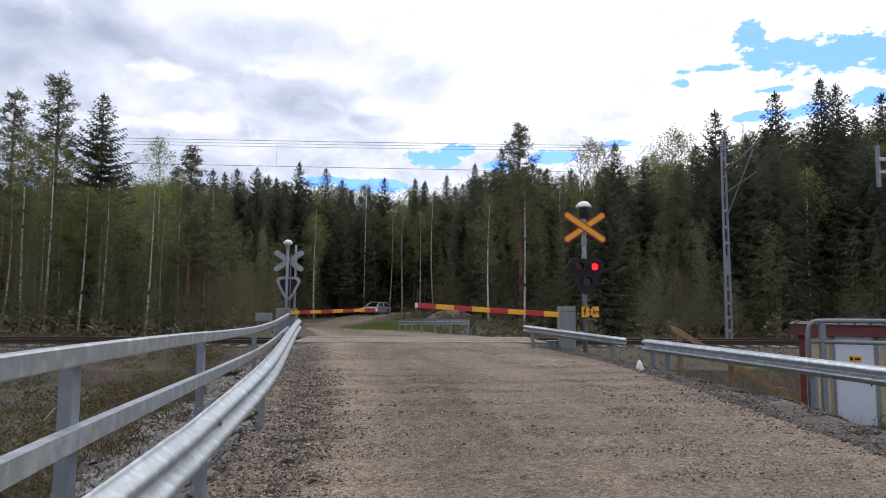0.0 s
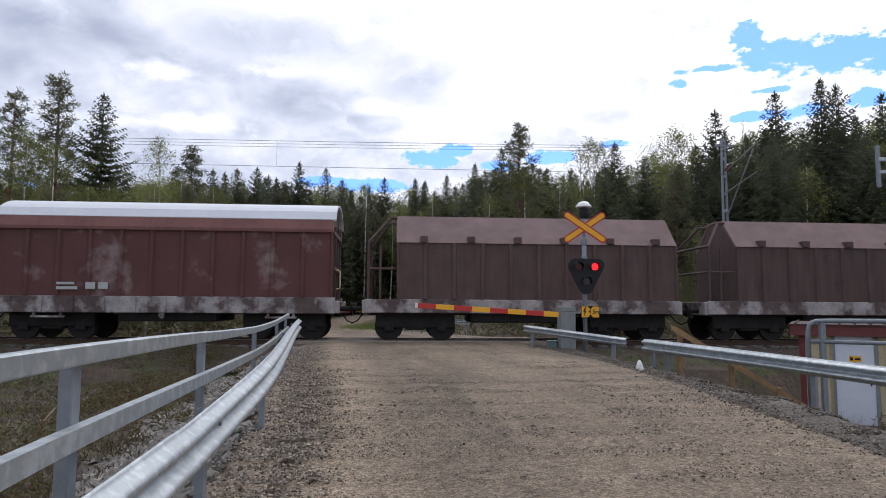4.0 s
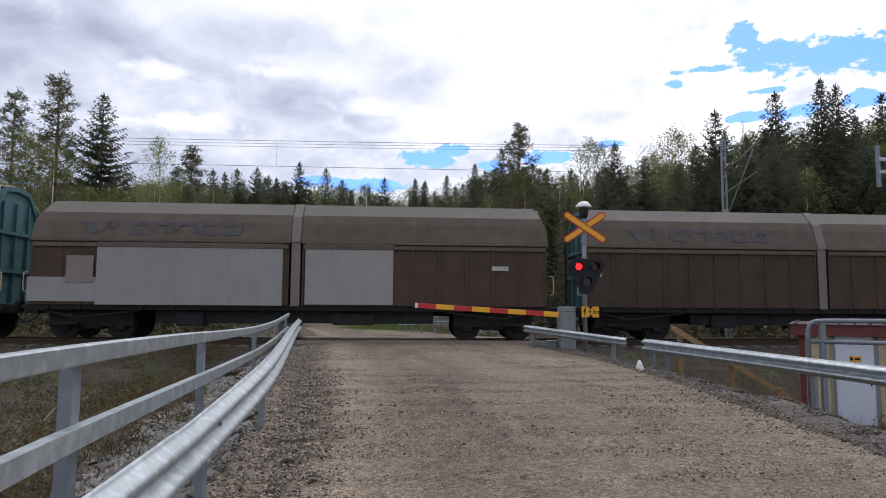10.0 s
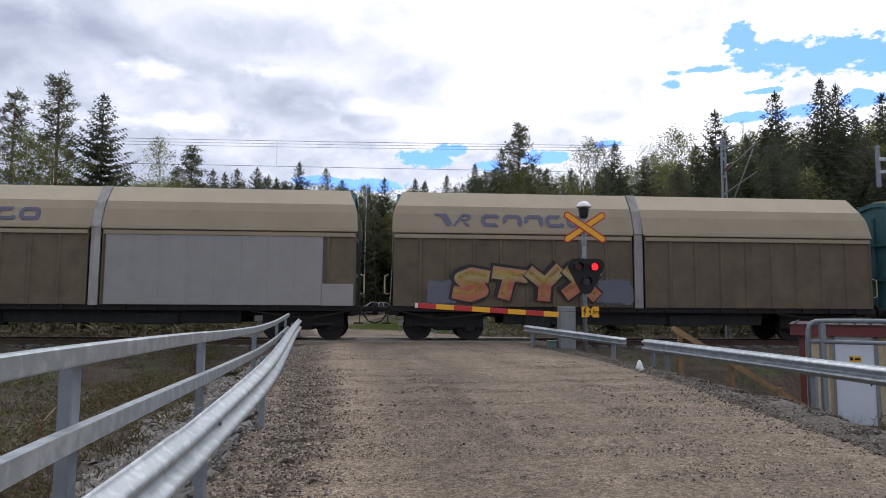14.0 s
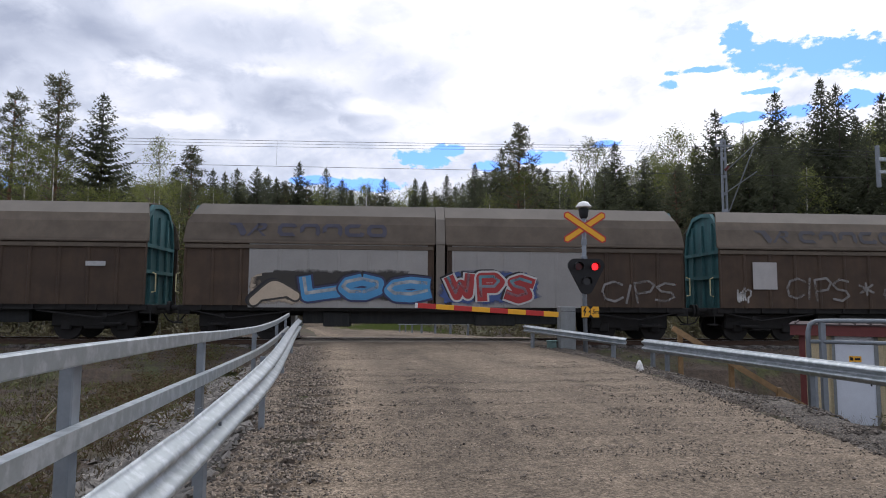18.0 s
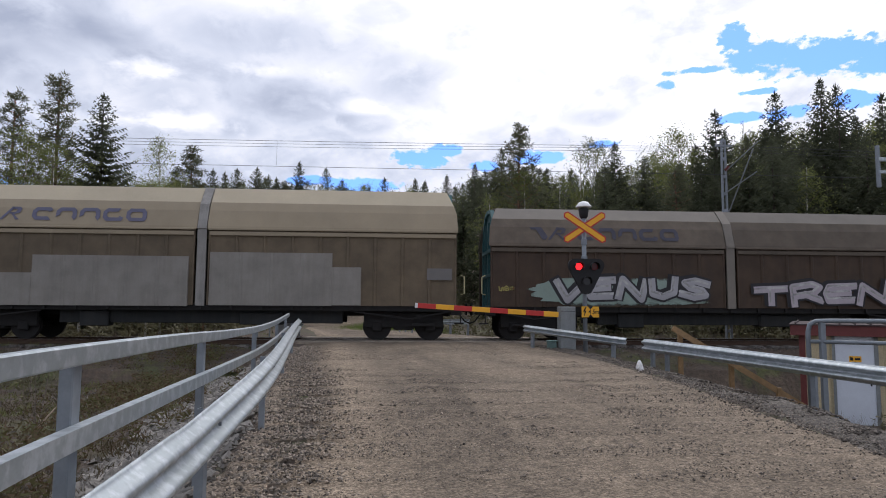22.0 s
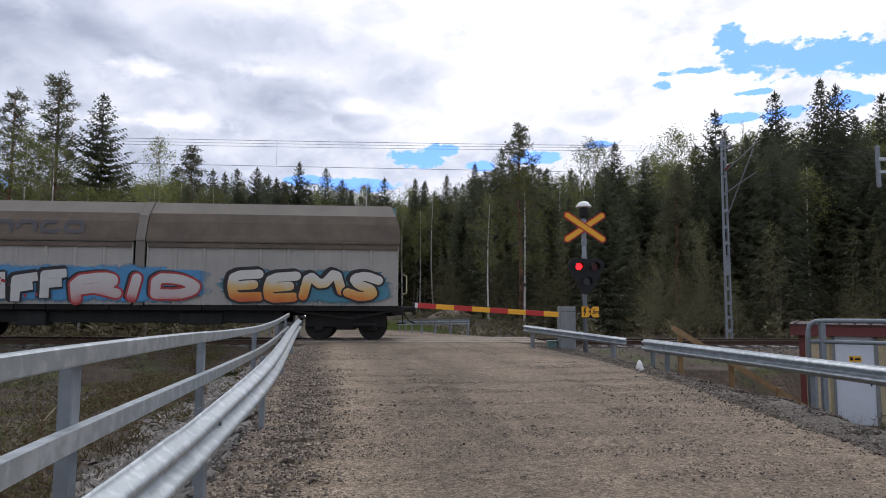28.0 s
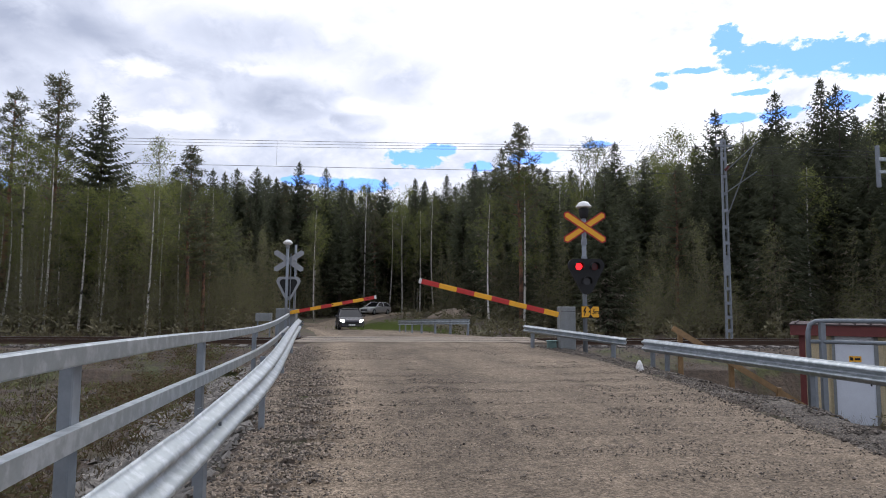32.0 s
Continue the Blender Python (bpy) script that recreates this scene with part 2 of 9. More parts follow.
def glass(name, col=(0.02, 0.022, 0.025), rough=0.06):
    ma = bpy.data.materials.new(name)
    ma.use_nodes = True
    b = ma.node_tree.nodes["Principled BSDF"]
    b.inputs["Base Color"].default_value, b.inputs["Roughness"].default_value = (*col, 1), rough
    b.inputs["Specular IOR Level"].default_value = 0.3
    return ma


def glow(name, col, power):
    ma = bpy.data.materials.new(name)
    ma.use_nodes = True
    b = ma.node_tree.nodes["Principled BSDF"]
    b.inputs["Base Color"].default_value = (*col, 1)
    b.inputs["Emission Color"].default_value, b.inputs["Emission Strength"].default_value = (*col, 1), power
    return ma


def leaves(name, col, col2, rough=0.6, through=0.3, spread=0.35):
    """Foliage: each leaf or tuft with a tone of its own, some light passing through."""
    ma = bpy.data.materials.new(name)
    ma.use_nodes = True
    nt = ma.node_tree
    N, L = nt.nodes.new, nt.links.new
    b, out = nt.nodes["Principled BSDF"], nt.nodes["Material Output"]
    gi, oi = N("ShaderNodeNewGeometry"), N("ShaderNodeObjectInfo")
    mx, hs, hv = N("ShaderNodeMix"), N("ShaderNodeHueSaturation"), N("ShaderNodeMapRange")
    mx.data_type = "RGBA"
    L(gi.outputs["Random Per Island"], mx.inputs[0])
    mx.inputs[6].default_value, mx.inputs[7].default_value = (*col, 1), (*col2, 1)
    L(oi.outputs["Random"], hv.inputs[0])
    hv.inputs[3].default_value, hv.inputs[4].default_value = 1 - spread, 1 + spread
    L(hv.outputs[0], hs.inputs["Value"])
    L(mx.outputs[2], hs.inputs["Color"])
    L(hs.outputs[0], b.inputs["Base Color"])
    b.inputs["Roughness"].default_value, b.inputs["Specular IOR Level"].default_value = rough, 0.2
    tr, ms = N("ShaderNodeBsdfTranslucent"), N("ShaderNodeMixShader")
    L(hs.outputs[0], tr.inputs[0])
    ms.inputs[0].default_value = through
    L(b.outputs[0], ms.inputs[1])
    L(tr.outputs[0], ms.inputs[2])
    L(ms.outputs[0], out.inputs[0])
    return ma


def text_mesh(body, size, name, offset=0.0, extrude=0.0, shear=0.0, space=1.0):
    cu = bpy.data.curves.new(name, "FONT")
    cu.body, cu.size, cu.align_x, cu.align_y, cu.offset, cu.extrude, cu.shear = body, size, "CENTER", "CENTER", offset, extrude, shear
    cu.space_character, cu.resolution_u = space, 2
    ob = bpy.data.objects.new(name, cu)
    scene.collection.objects.link(ob)
    me = bpy.data.meshes.new_from_object(ob.evaluated_get(bpy.context.evaluated_depsgraph_get()))
    bpy.data.objects.remove(ob)
    me.transform(Matrix.Rotation(radians(90), 4, "X"))
    return me



# letters used on the boards and in the graffiti, made while the scene is still empty
HEIGHT_WRITING = [text_mesh(word, 0.17, "height_writing", 0.002) for word in ("4.5", "m")]
M = {}
def swayed(N, L, a, b):
    """a, swayed a little by the noise b."""
    n = N("ShaderNodeMath")
    n.operation = "MULTIPLY_ADD"
    L(b, n.inputs[0])
    n.inputs[1].default_value = 0.9
    L(a, n.inputs[2])
    o = N("ShaderNodeMath")
    o.operation = "SUBTRACT"
    L(n.outputs[0], o.inputs[0])
    o.inputs[1].default_value = 0.45
    return o.outputs[0]


def gravel_mat(name, light, dark, speck, wear, lanes=()):
    """Packed gravel: long wheel-worn bands, patches, and pebbles of many tones."""
    ma = bpy.data.materials.new(name)
    ma.use_nodes = True
    nt = ma.node_tree
    N, L = nt.nodes.new, nt.links.new
    b = nt.nodes["Principled BSDF"]
    tc = N("ShaderNodeTexCoord")

    def tex(scale, detail, stretch=(1, 1, 1)):
        v = N("ShaderNodeVectorMath")
        v.operation = "MULTIPLY"
        L(tc.outputs["Object"], v.inputs[0])
        v.inputs[1].default_value = stretch
        n = N("ShaderNodeTexNoise")
        L(v.outputs[0], n.inputs["Vector"])
        n.inputs["Scale"].default_value, n.inputs["Detail"].default_value, n.inputs["Roughness"].default_value = scale, detail, 0.62
        return n.outputs["Fac"]

    def rng(v, a, b_, c, d):
        n = N("ShaderNodeMapRange")
        L(v, n.inputs[0])
        for i, q in enumerate((a, b_, c, d)):
            n.inputs[i + 1].default_value = q
        return n.outputs[0]

    def mul(a, c):
        n = N("ShaderNodeMath")
        n.operation = "MULTIPLY"
        L(a, n.inputs[0])
        L(c, n.inputs[1])
        return n.outputs[0]

    # wheel tracks follow the road's bend by the distance from its middle line
    lane, sp, cb = N("ShaderNodeAttribute"), N("ShaderNodeSeparateXYZ"), N("ShaderNodeCombineXYZ")
    lane.attribute_name = "across"
    L(tc.outputs["Object"], sp.inputs[0])
    L(lane.outputs["Fac"] if lanes else sp.outputs[0], cb.inputs[0])
    L(sp.outputs[1], cb.inputs[1])
    bent = N("ShaderNodeVectorMath")
    bent.operation = "MULTIPLY"
    L(cb.outputs[0], bent.inputs[0])
    bent.inputs[1].default_value = (1.0, wear, 1.0)
    bands = N("ShaderNodeTexNoise")
    L(bent.outputs[0], bands.inputs["Vector"])
    bands.inputs["Scale"].default_value, bands.inputs["Detail"].default_value, bands.inputs["Roughness"].default_value, bands.inputs["Distortion"].default_value = 0.75, 7, 0.6, 0.8
    mx = N("ShaderNodeMix")
    mx.data_type = "RGBA"
    if lanes:
        # packed pale tracks and strips of loose dark stones, broken up along the way
        ra, ad = N("ShaderNodeValToRGB"), N("ShaderNodeMath")
        L(rng(swayed(N, L, lane.outputs["Fac"], bands.outputs["Fac"]), -4.0, 4.0, 0, 1), ra.inputs[0])
        el = ra.color_ramp.elements
        for q, (at, v) in enumerate(lanes):
            e = el[q] if q < 2 else el.new(0.5)
            e.position, e.color = (at + 4.0) / 8.0, (v, v, v, 1)
        ad.operation = "ADD"
        L(rng(bands.outputs["Fac"], 0.32, 0.68, -0.32, 0.32), ad.inputs[0])
        L(ra.outputs[0], ad.inputs[1])
        ad.use_clamp = True
        L(ad.outputs[0], mx.inputs[0])
    else:
        L(rng(bands.outputs["Fac"], 0.36, 0.66, 0, 1), mx.inputs[0])
    mx.inputs[6].default_value, mx.inputs[7].default_value = (*dark, 1), (*light, 1)
    vals = None
    vo_h = None
    for sc, k in ((34.0, speck * 0.8), (70.0, speck), (15.0, speck * 0.22)):
        vo = N("ShaderNodeTexVoronoi")
        L(tc.outputs["Object"], vo.inputs["Vector"])
        vo.inputs["Scale"].default_value = sc
        se = N("ShaderNodeSeparateColor")
        L(vo.outputs["Color"], se.inputs[0])
        r = rng(se.outputs[0], 0, 1, 1 - k, 1 + k)
        vals = r if vals is None else mul(vals, r)
        vo_h = vo.outputs["Distance"] if vo_h is None else vo_h
    vals = mul(vals, rng(tex(0.5, 5), 0.3, 0.7, 0.88, 1.12))
    vals = mul(vals, rng(tex(4.5, 6), 0.3, 0.7, 0.84, 1.16))
    hs = N("ShaderNodeHueSaturation")
    L(mx.outputs[2], hs.inputs["Color"])
    L(vals, hs.inputs["Value"])
    L(hs.outputs[0], b.inputs["Base Color"])
    b.inputs["Roughness"].default_value = 0.95
    b.inputs["Specular IOR Level"].default_value = 0.25
    bp = N("ShaderNodeBump")
    bp.invert = True
    bp.inputs["Strength"].default_value, bp.inputs["Distance"].default_value = 0.7, 0.02
    L(vo_h, bp.inputs["Height"])
    L(bp.outputs[0], b.inputs["Normal"])
    return ma


M["gravel"] = gravel_mat("road_gravel", (0.270, 0.212, 0.153), (0.128, 0.102, 0.076), 0.40, 0.30, [(-4.0, 0.35), (4.0, 0.55), (-3.1, 0.30), (-2.4, 1.0), (-1.8, 0.42), (-0.9, 0.22), (0.0, 0.45), (0.9, 0.42), (1.6, 0.10), (2.3, 0.45), (3.0, 0.62)])
M["shoulder"] = gravel_mat("shoulder_gravel", (0.31, 0.248, 0.186), (0.195, 0.156, 0.117), 0.55, 0.6)
M["shoulder_dark"] = gravel_mat("bank_gravel", (0.15, 0.132, 0.113), (0.105, 0.092, 0.079), 0.5, 0.6)
M["earth"] = mat("earth_and_grass", (0.082, 0.06, 0.043), 0.95, var=0.3, scale=0.6, fine=9, bump=0.9, depth=0.06, col2=(0.075, 0.08, 0.03), amount=0.3, finevar=0.4)
M["forest_floor"] = mat("forest_floor", (0.10, 0.08, 0.052), 0.95, var=0.35, scale=0.5, fine=6, bump=0.8, depth=0.06, col2=(0.08, 0.085, 0.035), amount=0.45)
M["grass"] = leaves("grass_blades", (0.10, 0.13, 0.035), (0.17, 0.165, 0.06), through=0.2)
M["meadow"] = leaves("meadow_blades", (0.10, 0.16, 0.03), (0.17, 0.2, 0.06), through=0.25)
M["straw"] = leaves("dry_grass", (0.115, 0.072, 0.042), (0.085, 0.082, 0.035), through=0.15)
M["heath"] = leaves("shrub_leaves", (0.125, 0.075, 0.045), (0.115, 0.115, 0.045), 0.6, 0.3, 0.2)
M["stone"] = mat("crushed_stone", (0.225, 0.207, 0.183), 0.9, var=0.2, scale=3, fine=30, bump=0.3, island=0.5)
M["pebble"] = mat("loose_gravel", (0.255, 0.21, 0.165), 0.9, var=0.2, scale=3, fine=40, bump=0.2, island=0.65)
M["pebble_dark"] = mat("coarse_gravel", (0.125, 0.106, 0.088), 0.9, var=0.2, scale=3, fine=40, bump=0.2, island=0.65)
M["deck"] = mat("gravel_strewn_concrete", (0.27, 0.225, 0.175), 0.95, var=0.2, scale=1.2, fine=25, bump=0.4, col2=(0.21, 0.17, 0.13), amount=0.5)
M["bleached"] = mat("bleached_wood", (0.42, 0.33, 0.25), 0.85, var=0.2, scale=6)
M["ballast"] = mat("ballast", (0.13, 0.115, 0.105), 0.95, var=0.25, scale=2, fine=18, bump=0.6, depth=0.03, island=0.45)
M["rail_side"] = mat("rusty_rail", (0.075, 0.045, 0.03), 0.8, 0.3, var=0.2, scale=3)
M["rail_top"] = mat("polished_rail", (0.35, 0.34, 0.33), 0.3, 1.0, var=0.1, scale=3, bump=0.05)
M["concrete"] = mat("concrete", (0.20, 0.185, 0.165), 0.9, var=0.15, scale=1.5, fine=40, col2=(0.16, 0.15, 0.14), amount=0.4)
M["galv"] = mat("galvanised_steel", (0.36, 0.395, 0.41), 0.42, 0.6, var=0.10, scale=9, fine=60, bump=0.05, col2=(0.48, 0.515, 0.535), amount=0.42, finevar=0.07)
M["galv_post"] = mat("galvanised_post", (0.24, 0.265, 0.29), 0.6, 0.5, var=0.12, scale=6, fine=60, bump=0.06, finevar=0.08)
M["grey_paint"] = mat("grey_painted_metal", (0.235, 0.25, 0.25), 0.6, 0.1, var=0.1, scale=4, streak=0.25)
M["sign_back"] = mat("sign_back", (0.30, 0.31, 0.32), 0.5, 0.4, var=0.1, scale=5)
M["black"] = mat("black_paint", (0.012, 0.012, 0.013), 0.75, var=0.1, scale=6)
M["yellow"] = mat("yellow_sign", (0.85, 0.42, 0.02), 0.5, var=0.05, scale=5, bump=0.03, finevar=0.05)
M["red"] = mat("red_sign", (0.50, 0.03, 0.025), 0.5, var=0.07, scale=5, bump=0.03, finevar=0.05)
M["white"] = mat("white_paint", (0.75, 0.75, 0.74), 0.5, var=0.06, scale=4, bump=0.04, finevar=0.05)
M["lamp_white"] = mat("white_lamp_cap", (0.78, 0.78, 0.76), 0.4, var=0.05, scale=4, bump=0.02)
M["red_lens"] = glass("dark_red_lens", (0.09, 0.004, 0.004), 0.15)
M["grey_lens"] = glass("grey_lens", (0.06, 0.06, 0.065), 0.15)
M["red_glow"] = glow("lit_red_lamp", (1.0, 0.014, 0.018), 2.6)
M["timber"] = mat("yellow_timber", (0.27, 0.165, 0.075), 0.8, var=0.2, scale=5, fine=60, streak=0.15)
M["hut_wall"] = mat("cream_boards", (0.55, 0.46, 0.29), 0.75, var=0.1, scale=4, fine=50, rand=0.12, streak=0.15)
M["hut_red"] = mat("barn_red_trim", (0.14, 0.03, 0.026), 0.6, var=0.12, scale=4)
M["hut_roof"] = mat("dark_metal_roof", (0.06, 0.04, 0.04), 0.8, 0.0, var=0.1, scale=3)
M["door_white"] = mat("white_door", (0.66, 0.70, 0.76), 0.5, var=0.04, scale=3, bump=0.03, finevar=0.04)
M["wire"] = mat("dark_wire", (0.06, 0.06, 0.065), 0.5, 0.4, var=0.1)
M["teal_box"] = mat("green_grey_box", (0.16, 0.25, 0.23), 0.6, var=0.12, scale=4)

# ------------------------------------------------------------------ plan
TH = math.atan(0.071)                      # the track runs slightly away to the east
TRACK = Matrix.Translation((0, 23.33, 0)) @ Matrix.Rotation(TH, 4, "Z")
ROAD = [(1.7, -40, -0.5), (1.65, 0, -0.47), (1.55, 4, -0.41), (1.45, 6.7, -0.26), (1.0, 10.5, -0.14), (0.3, 14, -0.05), (-0.55, 19, -0.06), (-0.8, 21.0, -0.075), (-1.0, 23.3, -0.13), (-1.5, 25.6, -0.075), (-2.4, 28, -0.09), (-4.0, 35, -0.28), (-6.0, 44, -0.52), (-7.7, 51, -0.68), (-9.6, 57.5, -0.77), (-10.7, 65, -0.78), (-10.3, 72, -0.35), (-8.0, 79, 0.2), (-3, 86, 0.42), (5, 92, 0.6), (18, 97, 0.8), (45, 104, 1.0)]
ROAD_W = [3.3, 3.3, 3.25, 3.2, 3.5, 3.75, 4.0, 4.0, 3.95, 3.7, 3.4, 3.2, 3.1, 3.0, 2.8, 2.6, 2.5, 2.4, 2.4, 2.4, 2.4, 2.4]
BRANCH = [(-10.6, 63, -0.76), (-15, 64.0, -0.50), (-22, 65, -0.2), (-34, 67, 0.0), (-70, 70, 0.1)]


def resample(pts, step=1.0):
    out = []
    for a, b in zip(pts, pts[1:]):
        a, b = np.array(a, float), np.array(b, float)
        n = max(1, int(np.hypot(*(b - a)[:2]) / step))
        out += [a + (b - a) * i / n for i in range(n)]
    return np.array(out + [np.array(pts[-1], float)])


def smooth_line(pts, rounds=2):
    p = np.array(pts, float)
    for _ in range(rounds):
        q = [p[0]]
        for a, b in zip(p, p[1:]):
            q += [0.75 * a + 0.25 * b, 0.25 * a + 0.75 * b]
        p = np.array(q + [p[-1]])
    return p


ROAD_LINE = resample(smooth_line([(*p, w) for p, w in zip(ROAD, ROAD_W)]), 0.8)
BRANCH_LINE = resample(smooth_line([(*p, 2.0) for p in BRANCH]), 1.0)


def sstep(a, b, v):
    u = np.clip((v - a) / (b - a), 0, 1)
    return u * u * (3 - 2 * u)


def bumps(x, y, s, k):
    return (np.sin(x * s + k) * np.cos(y * s * 1.13 + 2 * k) + 0.6 * np.sin(x * s * 2.3 - y * s * 1.7 + 3 * k) + 0.35 * np.cos(x * s * 4.1 + y * s * 3.3 + k)) / 1.95


def terrain(x, y):
    """Height of the ground at x, y (arrays)."""
    x, y = np.asarray(x, float), np.asarray(y, float)
    t = (y - 23.33) * math.cos(TH) - x * math.sin(TH)      # across the track, away from the camera
    side = np.where(x > 1.5, -0.95 - 0.55 * sstep(5, 8, x), -0.75 - 0.35 * sstep(-3, -7, x))
    wild = 0.10 * bumps(x, y, 0.7, 1.0) + 0.18 * bumps(x, y, 0.13, 2.0)
    far = -0.75 + 0.012 * np.clip(t - 12, 0, 80) + 0.45 * np.exp(-((x - 3.0) ** 2 / 30 + (y - 66) ** 2 / 60)) + 0.02 * np.clip(x - 25, 0, 60)
    g = np.where(t < 0, side, far) + wild
    bank = -0.24 - 0.5 * sstep(1.9, 4.2, np.abs(t))
    g = np.maximum(g, np.where(np.abs(t) < 4.2, bank, -9))
    for line, reach in ((ROAD_LINE, 2.3), (BRANCH_LINE, 2.5)):
        near = x * 0 + 1e9
        h = x * 0
        w = x * 0 + 1.0
        for px, py, pz, pw in line:
            d = np.hypot(x - px, y - py)
            k = d < near
            near, h, w = np.where(k, d, near), np.where(k, pz, h), np.where(k, pw, w)
        soft = np.where(y < 22, np.where(x > 0, 1.2, 1.25), 3.5)
        g = g + (h - g) * (1 - sstep(w - 0.05, w + soft, near))
    e = (x - np.interp(y, ROAD_LINE[:, 1], ROAD_LINE[:, 0])) - np.interp(y, ROAD_LINE[:, 1], ROAD_LINE[:, 3])
    g = g + np.where((y > 1) & (y < 17.5), (0.13 - 0.13 * sstep(8.5, 12.5, y)) * np.exp(-((e - 0.35) / 0.3) ** 2) * (1 + 0.3 * np.sin(y * 2.3)), 0)
    g = np.where(np.abs(t) < 1.55, np.minimum(g, -0.24), g)
    return g


def ground_at(x, y):
    return float(terrain(np.array([x]), np.array([y]))[0])


def sheet(name, xs, ys, material, label, category, lift=0.0, keep=None):
    X, Y = np.meshgrid(xs, ys)
    Z = terrain(X, Y) + lift
    nx = len(xs)
    g = Geo()
    g.v = [tuple(p) for p in np.stack([X.ravel(), Y.ravel(), Z.ravel()], 1)]
    g.f = [(j * nx + i, j * nx + i + 1, (j + 1) * nx + i + 1, (j + 1) * nx + i) for j in range(len(ys) - 1) for i in range(nx - 1)]
    g.m = [0] * len(g.f)
    return tagged(part(name, g, material, smooth=True), label, category, kind="structure")


def spaced(*runs):
    out = []
    for a, b, s in runs:
        out += list(np.arange(a, b - 1e-6, s))
    return np.array(out + [runs[-1][1]])


ground = sheet("ground", spaced((-2500, -200, 230), (-200, -40, 10), (-40, -12, 1.0), (-12, 14, 0.3), (14, 45, 1.0), (45, 200, 10), (200, 2500, 230)),
               spaced((-400, -40, 60), (-40, 0, 4), (0, 32, 0.3), (32, 110, 1.0), (110, 300, 10), (300, 3000, 270)),
               M["earth"], "uneven brown earth with patches of grass beside the road", "ground")


def road_sheet(name, line, label, lift, cols=13):
    g = Geo()
    n = len(line)
    for i, (x, y, z, w) in enumerate(line):
        a, b = line[max(i - 1, 0)], line[min(i + 1, n - 1)]
        d = np.array([b[0] - a[0], b[1] - a[1]])
        d = d / np.hypot(*d)
        for k in range(cols):
            s = (k / (cols - 1) * 2 - 1) * w
            px, py = x + d[1] * s, y - d[0] * s
            crown = 0.05 * (1 - (s / w) ** 2) - 0.02 * math.exp(-((abs(s) - 1.1) / 0.4) ** 2)
            edge = 0.03 * math.sin(y * 1.7 + s) + 0.03 * math.sin(y * 0.6)
            g.v.append((px, py, z + lift + crown + (edge * 0.3 if 0 < k < cols - 1 else -0.13)))
    g.f = [(i * cols + k, i * cols + k + 1, (i + 1) * cols + k + 1, (i + 1) * cols + k) for i in range(n - 1) for k in range(cols - 1)]
    g.m = [0] * len(g.f)
    ob = part(name, g, M["gravel"], smooth=True)
    across = ob.data.attributes.new("across", "FLOAT", "POINT")
    across.data.foreach_set("value", [(k % cols / (cols - 1) * 2 - 1) * line[k // cols][3] for k in range(n * cols)])
    return tagged(ob, label, "road", kind="structure")


def shoulder(name, which, label):
    """A strip of loose gravel from under the road's edge down its bank."""
    g = Geo()
    rows = [q for q in ROAD_LINE if -2 < q[1] < 19.5]
    cols = [-0.55, -0.3, -0.1, 0.1, 0.3] if which < 0 else [-0.55, -0.3, -0.1, 0.1, 0.35, 0.6, 0.85, 1.1]
    for x, y, z, w in rows:
        xs = np.array([x + which * (w + c) for c in cols])
        zz = terrain(xs, xs * 0 + y)
        for a, b, c in zip(xs, zz, cols):
            g.v.append((a, y, b + (0.028 if c > -0.2 else 0.02) + 0.012 * math.sin(y * 5 + c * 9) - (0.03 if c == cols[-1] else 0.09 if c == cols[0] else 0)))
    n = len(cols)
    g.f = [(i * n + k, i * n + k + 1, (i + 1) * n + k + 1, (i + 1) * n + k) for i in range(len(rows) - 1) for k in range(n - 1)]
    g.m = [0] * len(g.f)
    return tagged(part(name, g, M["shoulder" if which < 0 else "shoulder_dark"], smooth=True), label, "gravel verge", kind="structure")


shoulder("verge_west", -1, "grey loose gravel verge under the guard rail")
shoulder("verge_east", 1, "grey loose gravel verge along the road")
road_sheet("road", ROAD_LINE, "compacted grey-brown gravel road with pale wheel tracks", 0.02)
road_sheet("side_road", BRANCH_LINE, "narrow pale gravel side road into the forest", 0.015, 7)

# ------------------------------------------------------------------ track
def railway():
    tr = thing("railway_track", "single railway track with rusty rails on grey ballast", "railway track", at=TRACK, kind="structure")
    prof = [(-0.075, -0.17), (0.075, -0.17), (0.075, -0.155), (0.012, -0.13), (0.012, -0.045), (0.035, -0.035), (0.035, -0.004), (-0.035, -0.004), (-0.035, -0.035), (-0.012, -0.045), (-0.012, -0.13), (-0.075, -0.155)]
    for y in (-0.797, 0.797):
        r = part("rail", Geo().extrude([(a + y, b) for a, b in prof], -700, 800), M["rail_side"], tr, "rusty steel rail")
        part("rail_head", Geo().box(-700, 800, y - 0.03, y + 0.03, -0.004, 0.0), M["rail_top"], r, "polished running surface")
    me = Geo().extrude([(-1.3, -0.24), (1.3, -0.24), (1.3, -0.19), (1.2, -0.16), (-1.2, -0.16), (-1.3, -0.19)], -0.13, 0.13).mesh("sleeper", M["concrete"])
    for i in range(-36, 46):
        x = i * 0.61
        if -5.0 < x < 3.4:
            continue
        part("sleeper", me, None, tr, at=pose(x, 0, 0.0))
    # crossing deck between and beside the rails
    for y0, y1 in ((-1.9, -0.84), (-0.735, 0.735), (0.84, 1.9)):
        part("crossing_deck", Geo().box(-5.0, 3.4, y0, y1, -0.2, -0.01, 0.01), M["deck"], tr, "gravel-strewn concrete crossing panel")
    return tr


railway()


